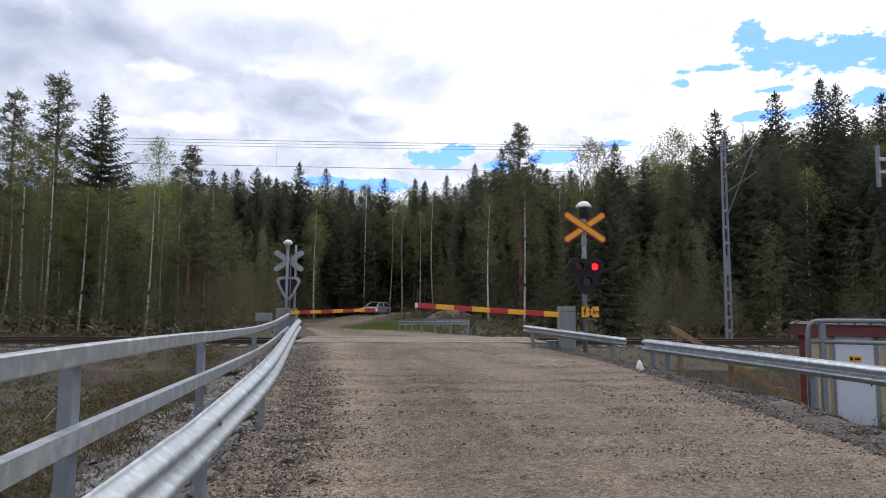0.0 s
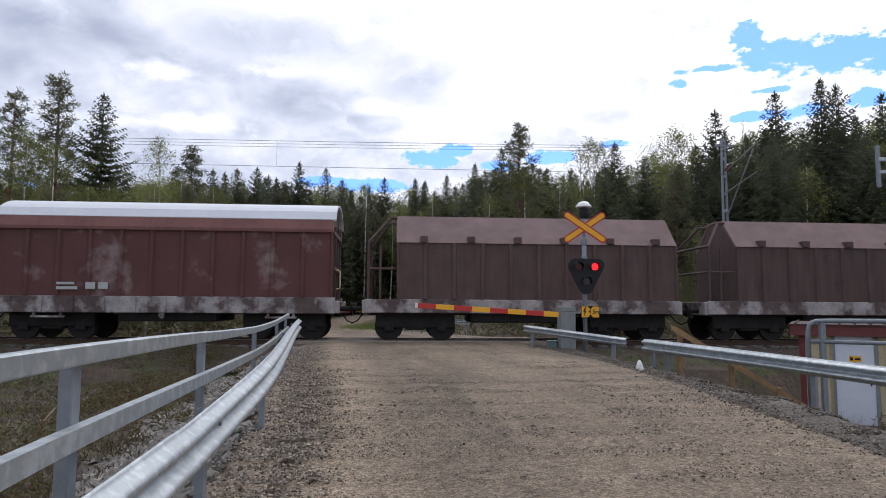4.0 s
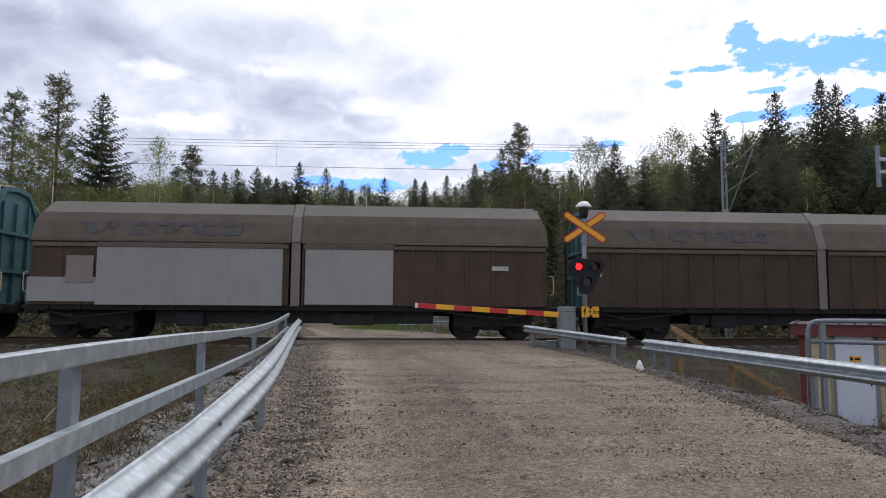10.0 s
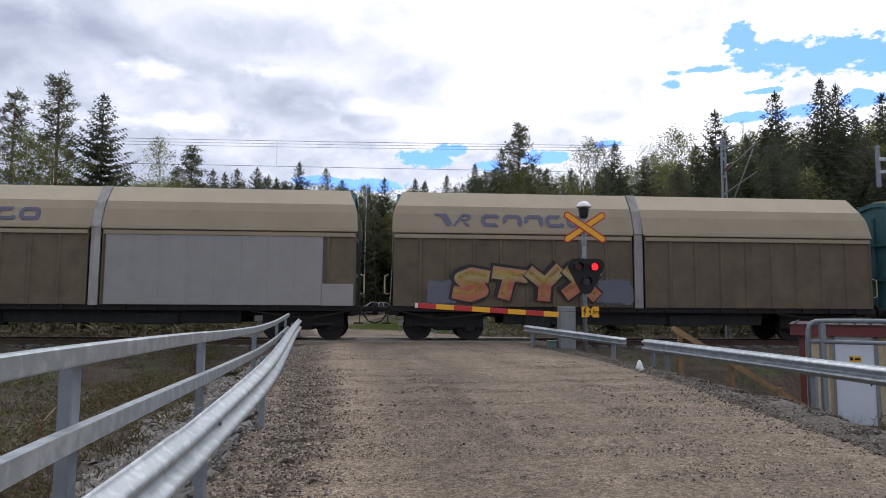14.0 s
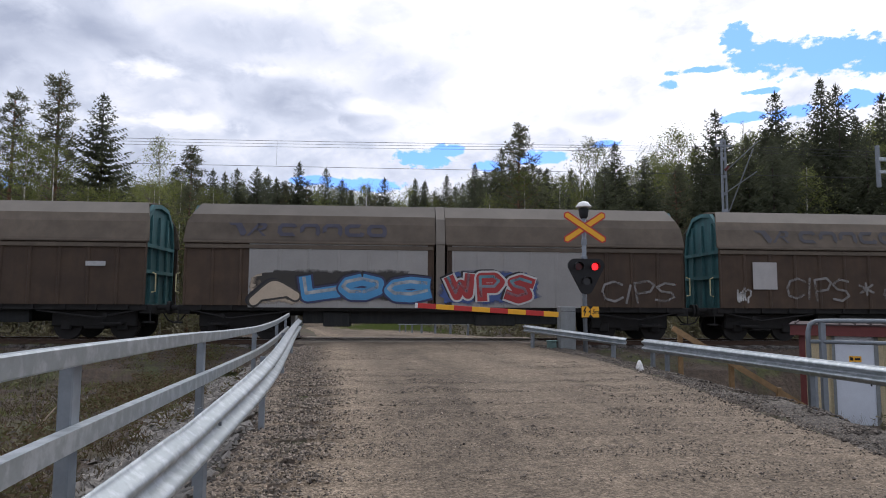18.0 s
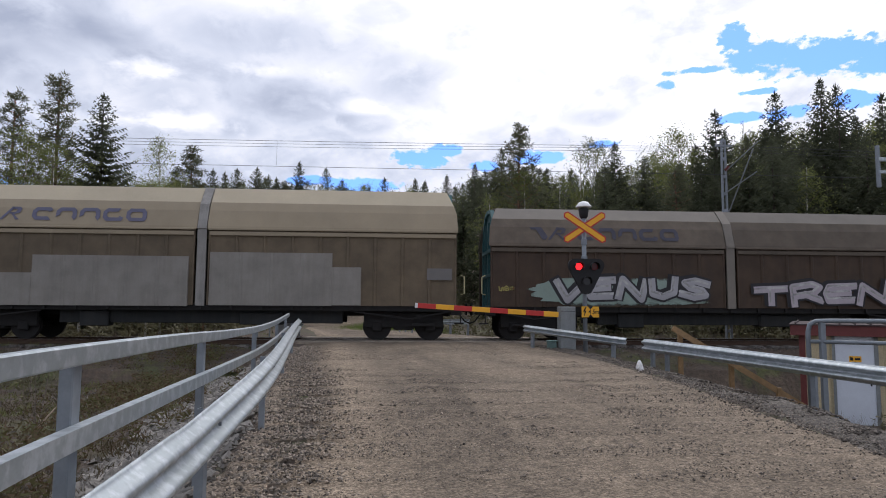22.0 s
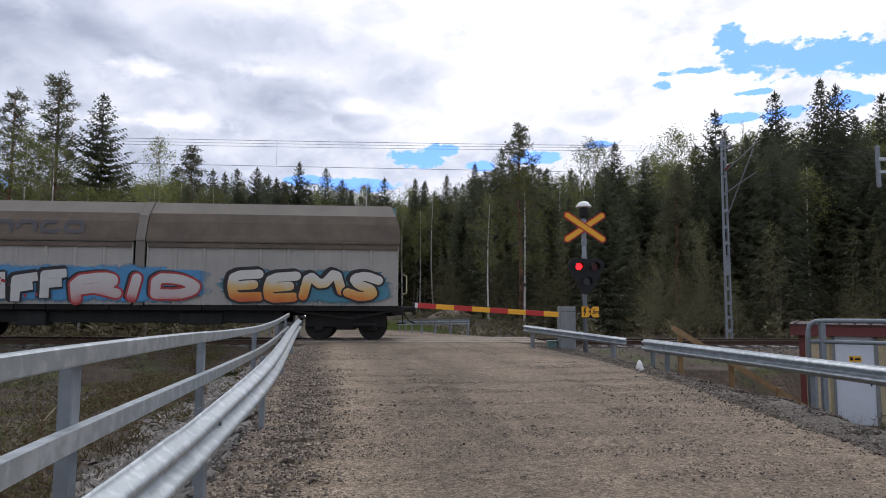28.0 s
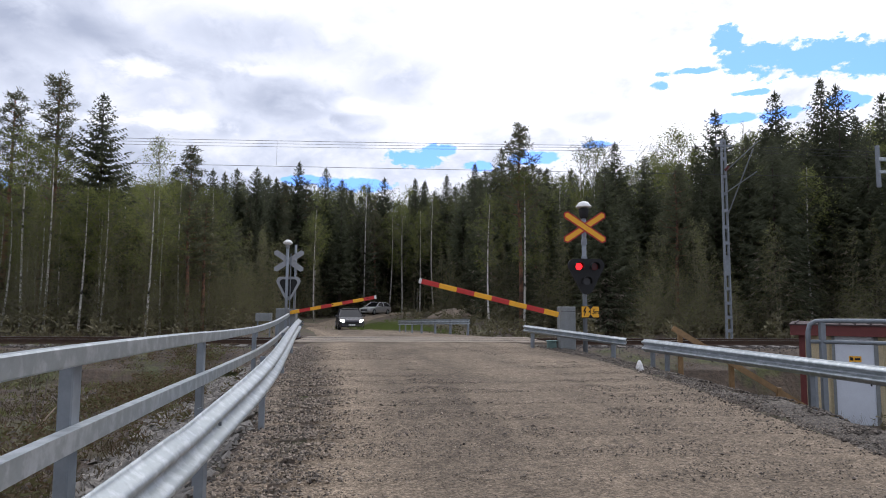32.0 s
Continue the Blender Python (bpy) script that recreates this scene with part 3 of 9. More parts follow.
def stones(name, places, material, label, category, seed):
    """Broken stones: (x, y, z, size) each, one joined mesh."""
    rnd = np.random.RandomState(seed)
    base = np.array([(1, 0, 0), (0, 1, 0), (-1, 0, 0), (0, -1, 0), (0, 0, 1), (0, 0, -1)], float)
    fa = np.array([(0, 1, 4), (1, 2, 4), (2, 3, 4), (3, 0, 4), (1, 0, 5), (2, 1, 5), (3, 2, 5), (0, 3, 5)])
    P = np.array(places, float)
    n = len(P)
    v = base[None] * rnd.uniform(0.6, 1.25, (n, 6, 1)) * np.stack([rnd.uniform(0.7, 1.3, n), rnd.uniform(0.7, 1.3, n), rnd.uniform(0.45, 0.8, n)], 1)[:, None]
    v += rnd.uniform(-0.25, 0.25, (n, 6, 3))
    a, b = rnd.uniform(0, 6.28, n), rnd.uniform(-0.5, 0.5, n)
    ca, sa, cb, sb = np.cos(a), np.sin(a), np.cos(b), np.sin(b)
    x, y, z = v[..., 0].copy(), v[..., 1].copy(), v[..., 2].copy()
    y, z = y * cb[:, None] - z * sb[:, None], y * sb[:, None] + z * cb[:, None]
    x, y = x * ca[:, None] - y * sa[:, None], x * sa[:, None] + y * ca[:, None]
    v = np.stack([x, y, z], 2) * P[:, 3][:, None, None] * 0.5 + P[:, None, :3]
    me = bpy.data.meshes.new(name)
    f = (fa[None] + 6 * np.arange(n)[:, None, None]).reshape(-1, 3)
    me.from_pydata(v.reshape(-1, 3).tolist(), [], f.tolist())
    me.materials.append(material)
    return tagged(new(name, me), label, category, kind="stuff")


def scatter(n, seed, region, size):
    """Random places on the ground; region(x, y) gives the chance, size(rnd) the size. Drawn from a box (x0, x1, y0, y1)."""
    rnd = np.random.RandomState(seed)
    (x0, x1, y0, y1), chance = region
    x, y = rnd.uniform(x0, x1, n), rnd.uniform(y0, y1, n)
    k = rnd.uniform(0, 1, n) < chance(x, y)
    x, y = x[k], y[k]
    s = size(rnd, len(x))
    return np.stack([x, y, terrain(x, y) + s * 0.12, s], 1)


def edge_of_road(x, y, which):
    """Signed distance outward from the road's edge (which: -1 west, 1 east)."""
    cx, w = np.interp(y, ROAD_LINE[:, 1], ROAD_LINE[:, 0]), np.interp(y, ROAD_LINE[:, 1], ROAD_LINE[:, 3])
    return (x - cx) * which - w


def ground_cover():
    # broken rock on the west bank
    p = scatter(80000, 3, ((-6.5, -1, 1.5, 19), lambda x, y: np.exp(-(np.abs(edge_of_road(x, y, -1) - 1.2) / 0.85) ** 8)), lambda r, n: r.uniform(0.05, 0.19, n) * r.uniform(0.55, 1, n))
    stones("bank_stones", p, M["stone"], "pale broken stones on the bank below the guard rail", "stones", 3)
    # coarse gravel on the shoulders
    q = scatter(60000, 4, ((-4, -0.5, 1.5, 19), lambda x, y: np.exp(-((edge_of_road(x, y, -1) + 0.3) / 0.42) ** 2)), lambda r, n: r.uniform(0.014, 0.052, n))
    q[:, 2] += 0.045
    half = np.random.RandomState(2).uniform(0, 1, len(q)) < 0.28
    stones("dark_shoulder_gravel", q[half], M["pebble_dark"], "coarse dark gravel along the road's edge", "gravel", 45)
    q = q[~half]
    stones("west_shoulder_gravel", q, M["pebble"], "coarse grey gravel along the road's edge", "gravel", 4)
    q = scatter(80000, 5, ((2, 8, 3, 20), lambda x, y: np.exp(-((edge_of_road(x, y, 1) - 0.18) / 0.52) ** 2)), lambda r, n: r.uniform(0.018, 0.058, n))
    q[:, 2] += 0.03
    stones("east_shoulder_gravel", q, M["pebble_dark"], "heap of coarse grey gravel along the road's edge", "gravel", 5)
    # pebbles on the road
    on_road = lambda x, y: (edge_of_road(x, y, 1) < -0.1) & (edge_of_road(x, y, -1) < -0.1)
    bent = lambda x, y: x + 0.0055 * y * y
    worn_in = lambda x, y: bumps(bent(x, y), y * 0.22, 1.9, 0.6)
    q = scatter(95000, 6, ((-3, 6, 1.5, 19), lambda x, y: np.where(on_road(x, y), np.clip(0.42 + 0.55 * worn_in(x, y) + 0.25 * bumps(x, y, 2.6, 5.0), 0.06, 1) * (1 - 0.85 * sstep(10, 17, y)), 0)), lambda r, n: r.uniform(0.008, 0.026, n) * (1 + 1.0 * (r.uniform(0, 1, n) > 0.97)))
    q[:, 2] += 0.055
    stones("road_pebbles", q, M["pebble_dark"], "loose dark pebbles lying on the gravel road", "gravel", 6)
    q = scatter(60000, 61, ((-3, 6, 1.5, 19), lambda x, y: np.where(on_road(x, y), (0.55 - 0.3 * worn_in(x, y)) * (1 - 0.7 * sstep(12, 18, y)), 0)), lambda r, n: r.uniform(0.008, 0.024, n))
    q[:, 2] += 0.055
    stones("pale_road_pebbles", q, M["pebble"], "loose pale pebbles lying on the gravel road", "gravel", 61)
    # ballast
    r = np.random.RandomState(7)
    n = 26000
    u, t = r.uniform(-22, 28, n), r.normal(0, 1.5, n)
    k = (np.abs(t) < 3.6) & (np.abs(np.abs(t) - 0.797) > 0.09) & ~((u > -5.3) & (u < 3.7) & (np.abs(t) < 4))
    u, t = u[k], t[k]
    x, y = u * math.cos(TH) - t * math.sin(TH), 23.33 + u * math.sin(TH) + t * math.cos(TH)
    s = r.uniform(0.04, 0.09, len(u))
    stones("track_ballast", np.stack([x, y, terrain(x, y) + 0.03 + r.uniform(0, 0.03, len(u)), s], 1), M["ballast"], "dark grey track ballast", "ballast", 7)


def tufts(name, places, material, label, seed, blades=9, hh=(0.12, 0.4)):
    rnd = np.random.RandomState(seed)
    V = []
    for x, y, z, s in places:
        for _ in range(blades):
            a, l, d = rnd.uniform(0, 6.28), rnd.uniform(*hh) * s, rnd.uniform(0.03, 0.24) * s
            ox, oy, w = rnd.normal(0, 0.15 * s), rnd.normal(0, 0.15 * s), rnd.uniform(0.0025, 0.006)
            V += [(x + ox - w, y + oy, z), (x + ox + w, y + oy + w, z), (x + ox + d * math.cos(a), y + oy + d * math.sin(a), z + l)]
    me = bpy.data.meshes.new(name)
    me.from_pydata(V, [], [(i, i + 1, i + 2) for i in range(0, len(V), 3)])
    me.materials.append(material)
    return tagged(new(name, me), label, "grass", kind="stuff")


def grass_cover():
    tt = lambda x, y: (y - 23.33) * math.cos(TH) - x * math.sin(TH)
    p = scatter(15000, 11, ((-26, -3.2, 4, 21.5), lambda x, y: np.where(edge_of_road(x, y, -1) > 1.8, 0.25 + 0.6 * (bumps(x, y, 0.6, 4) > 0.2), 0)), lambda r, n: r.uniform(0.3, 0.75, n))
    k = (np.random.RandomState(1).uniform(0, 1, len(p)) < 0.35) & (p[:, 1] > 10.5)
    tufts("grass", p[k], M["grass"], "sparse green grass beside the road bank", 12, 16, (0.05, 0.26))
    tufts("dry_grass", p[~k], M["straw"], "withered brown heath and grass on the verge", 13, 18, (0.04, 0.24))
    rnd = random.Random(77)
    V = []
    c = scatter(1500, 41, ((-12, -2.5, 5, 20.5), lambda x, y: np.exp(-((edge_of_road(x, y, -1) - 2.9) / 1.0) ** 2) * (0.35 + 0.65 * (bumps(x, y, 0.9, 4) > -0.1))), lambda r, n: r.uniform(0.35, 1.0, n))
    for x, y, z, s in c:
        for _ in range(int(70 * s)):
            u = rnd.random()
            a = rnd.uniform(0, 6.28)
            q = Vector((x + rnd.gauss(0, 0.16 * s), y + rnd.gauss(0, 0.16 * s), z + u * 0.34 * s))
            d = Vector((math.cos(a), math.sin(a), rnd.uniform(-0.1, 1.2))).normalized() * rnd.uniform(0.04, 0.11)
            w = d.orthogonal().normalized() * rnd.uniform(0.010, 0.022)
            V += [tuple(q - w), tuple(q + w), tuple(q + d)]
    me = bpy.data.meshes.new("low_shrubs")
    me.from_pydata(V, [], [(i, i + 1, i + 2) for i in range(0, len(V), 3)])
    me.materials.append(M["heath"])
    tagged(new("low_shrubs", me), "low olive and rust-brown shrubs behind the stone bank", "shrubs", kind="stuff")
    q = scatter(16000, 43, ((-22, -3, 5, 21.0), lambda x, y: np.where(edge_of_road(x, y, -1) > 2.2, 0.3 + 0.5 * (bumps(x, y, 0.8, 2) > 0.3), 0)), lambda r, n: r.uniform(0.02, 0.09, n))
    stones("verge_stones", q, M["ballast"], "dark scattered stones on the bare earth", "stones", 44)
    p = scatter(3500, 14, ((3, 22, 4, 20), lambda x, y: np.where(edge_of_road(x, y, 1) > 1.2, 0.2 + 0.6 * (bumps(x, y, 0.5, 4) > 0.1), 0)), lambda r, n: r.uniform(0.5, 1.0, n))
    tufts("verge_grass", p, M["straw"], "patchy grass by the railway hut", 15)
    p = scatter(9000, 16, ((-9, 4, 34, 66), lambda x, y: np.exp(-((x + 3.0 + (y - 46) * 0.16) / 2.4) ** 2 - ((y - 50) / 10) ** 2)), lambda r, n: r.uniform(0.8, 1.3, n))
    tufts("meadow_grass", p, M["meadow"], "bright green patch of grass in the road's bend", 17, 7)
    p = scatter(5200, 18, ((-45, 45, 28, 60), lambda x, y: np.where((tt(x, y) > 4.0) & ((np.abs(x + 5) > 9) | (y < 28)) & (np.abs(x - np.interp(y, ROAD_LINE[:, 1], ROAD_LINE[:, 0])) > 3.5), 0.8, 0)), lambda r, n: r.uniform(0.8, 1.8, n))
    tufts("forest_edge_grass", p, M["straw"], "dull undergrowth along the forest edge", 19, 7)


# ------------------------------------------------------------------ guard rails
def sweep(pts, prof, closed=True):
    """A profile of (side, up) carried along points; side is to the right of the way."""
    g = Geo()
    pts = [Vector(p) for p in pts]
    n = len(prof)
    for i, p in enumerate(pts):
        d = (pts[min(i + 1, len(pts) - 1)] - pts[max(i - 1, 0)])
        d.z = 0
        d.normalize()
        s = Vector((d.y, -d.x, 0))
        g.v += [tuple(p + s * a + Vector((0, 0, b))) for a, b in prof]
    m = n if closed else n - 1
    g.f = [(i * n + k, i * n + (k + 1) % n, (i + 1) * n + (k + 1) % n, (i + 1) * n + k) for i in range(len(pts) - 1) for k in range(m)]
    if closed:
        g.f += [tuple(range(n - 1, -1, -1)), tuple(range(len(g.v) - n, len(g.v)))]
    g.m = [0] * len(g.f)
    return g


def w_profile(h=0.31, d=0.08, t=0.006):
    face = []
    for k in range(25):
        u = k / 24
        face.append((d * (0.5 - 0.5 * math.cos(4 * math.pi * u)) * (1 if 0.02 < u < 0.98 else 0), -h * u))
    return face + [(a - t, b) for a, b in reversed(face)]


def post_mesh(h, w=0.10, d=0.06):
    t = 0.008
    prof = [(-w / 2, -d / 2), (w / 2, -d / 2), (w / 2, -d / 2 + t), (-w / 2 + t, -d / 2 + t), (-w / 2 + t, d / 2 - t), (w / 2, d / 2 - t), (w / 2, d / 2), (-w / 2, d / 2)]
    g = Geo()
    v = [(x, y, 0) for x, y in prof] + [(x, y, h) for x, y in prof]
    n = len(prof)
    return g.add(v, [(i, (i + 1) % n, n + (i + 1) % n, n + i) for i in range(n)] + [(0, 1, 2, 3, 4, 5, 6, 7)[::-1], tuple(range(n, 2 * n))])


def along(pts, s):
    """The point at distance s along pts, and the way there."""
    for a, b in zip(pts, pts[1:]):
        a, b = Vector(a), Vector(b)
        l = (b - a).length
        if s <= l:
            return a + (b - a) * (s / l), (b - a).normalized()
        s -= l
    return Vector(pts[-1]), (Vector(pts[-1]) - Vector(pts[-2])).normalized()


def curve_through(pts, n=8):
    out = []
    P = [Vector(p) for p in pts]
    for i in range(len(P) - 1):
        a, b, c, d = P[max(i - 1, 0)], P[i], P[i + 1], P[min(i + 2, len(P) - 1)]
        for k in range(n):
            t = k / n
            out.append(0.5 * ((2 * b) + (c - a) * t + (2 * a - 5 * b + 4 * c - d) * t * t + (3 * b - a - 3 * c + d) * t ** 3))
    return out + [P[-1]]


def beam_rail(name, line, posts, label, group, h=0.31, side=0, bolts=True, post_side=-0.09, drop=0.06):
    """A W-beam guard rail: line along the beam's top edge; posts at the distances given along it. side 1: its face lies on the other side."""
    g = thing(name, label, "guard rail", group)
    pts = curve_through(line)
    beam = part("beam", sweep(pts, [((-a if side else a), b) for a, b in w_profile(h)]), M["galv"], g, "rolled W-shaped steel beam", smooth=True)
    for s in posts:
        p, d = along(pts, s)
        nrm = Vector((d.y, -d.x, 0)).normalized()
        q = p + nrm * post_side
        z0 = ground_at(q.x, q.y) - 0.35
        ang = math.degrees(math.atan2(d.y, d.x))
        part("post", post_mesh(p.z - drop - z0), M["galv_post"], g, at=pose(q.x, q.y, z0, 0, 0, ang))
        if bolts:
            b = p + nrm * (-0.002 if side else 0.012) + Vector((0, 0, -h / 2))
            part("bolt", Geo().cyl((0, 0, 0), (0, -0.018, 0), 0.016, n=6), M["galv_post"], beam, at=pose(b.x, b.y, b.z, 0, 0, ang))
    return g


GROUP = "guard rails at the crossing"
W_LINE = [(-1.15, 0.7, 0.35), (-1.33, 2.2, 0.38), (-1.445, 3.43, 0.42), (-1.53, 4.2, 0.44), (-1.79, 6.7, 0.60), (-2.5, 10.5, 0.70), (-3.19, 14.0, 0.75), (-3.87, 17.6, 0.80)]
RAIL_LINE = [(-1.204, 0.7, 0.955), (-1.511, 2.5, 0.954), (-1.87, 4.7, 0.921), (-2.287, 7.0, 0.866), (-2.812, 10.0, 0.821), (-3.343, 13.0, 0.83), (-3.791, 15.5, 0.874), (-4.15, 17.6, 0.932)]


def west_rails():
    beam_rail("guard_rail", W_LINE, [0.4, 3.95, 6.7, 11.0, 15.3], "galvanised steel guard rail with a W-shaped beam along the road", GROUP, h=0.335, post_side=-0.1)
    g = thing("pedestrian_railing", "galvanised railing of two square tubes on steel posts", "railing")
    pts = curve_through(RAIL_LINE)
    w, h = 0.06, 0.088
    box = [(-w / 2, -h), (w / 2, -h), (w / 2, 0), (-w / 2, 0)]
    part("top_rail", sweep(pts, [(a, b) for a, b in [(-w / 2, -h + 0.008), (-w / 2 + 0.008, -h), (w / 2 - 0.008, -h), (w / 2, -h + 0.008), (w / 2, -0.008), (w / 2 - 0.008, 0), (-w / 2 + 0.008, 0), (-w / 2, -0.008)]]), M["galv"], g, "square steel tube")
    low = [(-w / 2, -h - 0.35), (w / 2, -h - 0.35), (w / 2, -0.35), (-w / 2, -0.35)]
    part("middle_rail", sweep(pts, low), M["galv"], g, "square steel tube")
    for s in (0.2, 2.23, 5.16, 9.43, 14.0, 16.95):
        p, d = along(pts, s)
        z0 = ground_at(p.x - 0.07, p.y) - 0.4
        part("post", Geo().box(-0.05, 0.05, -0.03, 0.03, 0, p.z - 0.07 - z0, 0.006), M["galv_post"], g, at=pose(p.x - 0.06, p.y, z0, 0, 0, math.degrees(math.atan2(d.y, d.x))))


def east_rails():
    beam_rail("guard_rail", [(9.6, 2.0, 0.10), (7.9, 7.0, 0.18), (6.82, 10.0, 0.25), (5.75, 12.9, 0.335), (4.95, 15.1, 0.395), (4.78, 15.55, 0.40)], [1.5, 5.3, 7.3, 9.9, 13.7, 14.2], "galvanised steel guard rail with a W-shaped beam above the gravel bank", GROUP, h=0.30, side=1, post_side=0.1)
    beam_rail("guard_rail", [(4.65, 16.5, 0.374), (3.5, 17.75, 0.50), (2.38, 19.0, 0.624)], [0.45, 3.15], "short galvanised guard rail beside the barrier machine", GROUP, h=0.21, side=1, post_side=0.08, bolts=False)
    beam_rail("guard_rail", [(1.15, 28.5, 0.62), (-0.3, 30.2, 0.57), (-1.5, 32.0, 0.50), (-2.4, 35.0, 0.42)], [0.15, 1.3, 2.4, 3.5, 4.6, 5.9, 7.4], "short guard rail beyond the track", GROUP, h=0.24, post_side=0.08, bolts=False)
    beam_rail("guard_rail", [(-5.85, 27.2, 0.55), (-6.6, 29.5, 0.40)], [0.15, 1.9], "short guard rail beyond the track", GROUP, h=0.26, post_side=-0.08, bolts=False)
    # tube railing by the hut, with a rounded end
    g = thing("tube_railing", "galvanised railing of bent tubes in front of the hut", "railing")
    top = [(7.26, 13.0, -0.9), (7.26, 13.0, 0.68), (7.29, 12.98, 0.82), (7.38, 12.93, 0.89), (7.6, 12.8, 0.90), (9.0, 12.0, 0.91), (12.0, 10.3, 0.95)]
    part("top_rail", Geo().tube(top, 0.045, 10), M["galv_post"], g, smooth=True)
    part("middle_rail", Geo().tube([(7.28, 12.97, 0.49), (12.0, 10.25, 0.49)], 0.04, 10), M["galv_post"], g, smooth=True)
    for x in (7.47, 9.4, 11.2):
        y = 12.93 - (x - 7.38) * 0.565
        part("post", Geo().box(x - 0.05, x + 0.05, y - 0.05, y + 0.05, ground_at(x, y) - 0.3, 0.86, 0.008), M["galv_post"], g)


# ------------------------------------------------------------------ crossing signals
def cross_arm(l, w, a, y, inner):
    """A pointed arm of the crossing sign, turned by a degrees."""
    p = [(-l / 2, 0), (-l / 2 + w * 0.35, w / 2), (l / 2 - w * 0.35, w / 2), (l / 2, 0), (l / 2 - w * 0.35, -w / 2), (-l / 2 + w * 0.35, -w / 2)]
    c, s = math.cos(radians(a)), math.sin(radians(a))
    q = [(x * c - z * s, x * s + z * c) for x, z in p]
    return Geo().slab(q, y, y + 0.012)


def lamp_head():
    """Rounded triangle, point down."""
    pts = []
    for cx, cz, a0 in ((-0.33, 0.22, 90), (0.0, -0.42, 210), (0.33, 0.22, -30)):
        for k in range(8):
            a = radians(a0 + 120 * k / 7)
            pts.append((cx + 0.19 * math.cos(a), cz + 0.19 * math.sin(a)))
    return pts


GLOWS = []


def near_signal():
    s = thing("crossing_signal", "crossing signal post with yellow cross, two red lamps and lamp cap", "railway signal", at=pose(4.1, 18.8, 0, 0, 0, 2))
    part("pole", Geo().cyl((0, 0, -0.7), (0, 0, 3.95), 0.065, n=14), M["galv_post"], s, "galvanised steel pole", smooth=True)
    for z in (2.45, 2.95):
        part("collar", Geo().cyl((0, 0, z), (0, 0, z + 0.16), 0.085, n=14), M["galv_post"], s)
    lamp = part("lamp_cap", Geo().lathe([(0.05, 4.03), (0.22, 4.045), (0.235, 4.06), (0.23, 4.075), (0.13, 4.20), (0.03, 4.23)], 18), M["lamp_white"], s, "white conical lamp cap", smooth=True)
    part("lamp_body", Geo().lathe([(0.075, 3.72), (0.12, 3.78), (0.155, 4.0), (0.10, 4.04)], 16), M["black"], lamp, "dark lamp body", smooth=True)
    for a in (34, -34):
        y = -0.10 if a > 0 else -0.125
        arm = part("cross_arm", cross_arm(1.47, 0.215, a, y, 0).move(Matrix.Translation((0, 0, 3.45))), M["red"], s, "red-edged yellow arm of the crossing sign")
        part("face", cross_arm(1.385, 0.138, a, y - 0.006, 0).move(Matrix.Translation((0, 0, 3.45))), M["yellow"], arm, "yellow reflective face")
    z = 2.12
    tri = lamp_head()
    head = part("lamp_head", Geo().slab([(x, q + z) for x, q in tri], -0.24, -0.12), M["black"], s, "black triangular lamp board")
    for x, zz, r, lens in ((-0.23, z + 0.18, 0.105, "red_lens"), (0.23, z + 0.18, 0.105, "red_lens"), (0.0, z - 0.24, 0.105, "grey_lens")):
        hood = Geo()
        n = 16
        for y, rr in ((-0.24, r + 0.03), (-0.42, r + 0.035), (-0.42, r + 0.02), (-0.24, r + 0.015)):
            hood.v += [(x + rr * math.cos(math.pi * (k / n * 1.3 - 0.15)), y, zz + rr * math.sin(math.pi * (k / n * 1.3 - 0.15))) for k in range(n + 1)]
        hood.f = [(i * (n + 1) + k, i * (n + 1) + k + 1, ((i + 1) % 4) * (n + 1) + k + 1, ((i + 1) % 4) * (n + 1) + k) for i in range(4) for k in range(n)]
        hood.m = [0] * len(hood.f)
        part("hood", hood, M["black"], head, smooth=False)
        part("lens", Geo().cyl((x, -0.241, zz), (x, -0.262, zz), r, n=20), M[lens], head, "dark red lens" if lens == "red_lens" else "grey lens")
        if lens == "red_lens":
            g = part("lamp_disc", Geo().cyl((0, 0, 0), (0, -0.01, 0), r * 0.95, n=20), M["red_glow"], head, "lit red lamp")
            GLOWS.append((g, x, zz))
    part("mount", Geo().box(-0.05, 0.05, -0.12, -0.06, z - 0.3, z + 0.3), M["galv_post"], s)
    # height and voltage board
    sg = part("warning_board", Geo().box(-0.14, 0.39, -0.11, -0.09, 0.84, 1.18, 0.004), M["black"], s, "yellow warning board with a flash and clearance height")
    part("face", Geo().box(-0.125, 0.375, -0.117, -0.111, 0.855, 1.165), M["yellow"], sg)
    part("flash", Geo().slab([(-0.02, 1.15), (-0.085, 1.01), (-0.035, 1.02), (-0.06, 0.87), (0.015, 1.05), (-0.03, 1.04), (0.02, 1.15)], -0.122, -0.1175), M["black"], sg)
    for zz, d in ((1.165, -1), (0.855, 1)):
        part("arrow", Geo().slab([(0.06, zz), (0.20, zz), (0.13, zz + d * 0.09)][::-d], -0.122, -0.1175), M["black"], sg)
    for me, x in zip(HEIGHT_WRITING, (0.17, 0.315)):
        me.materials.append(M["black"])
        part("height_writing", me, None, sg, at=pose(x, -0.1185, 1.01))


BOOMS = []


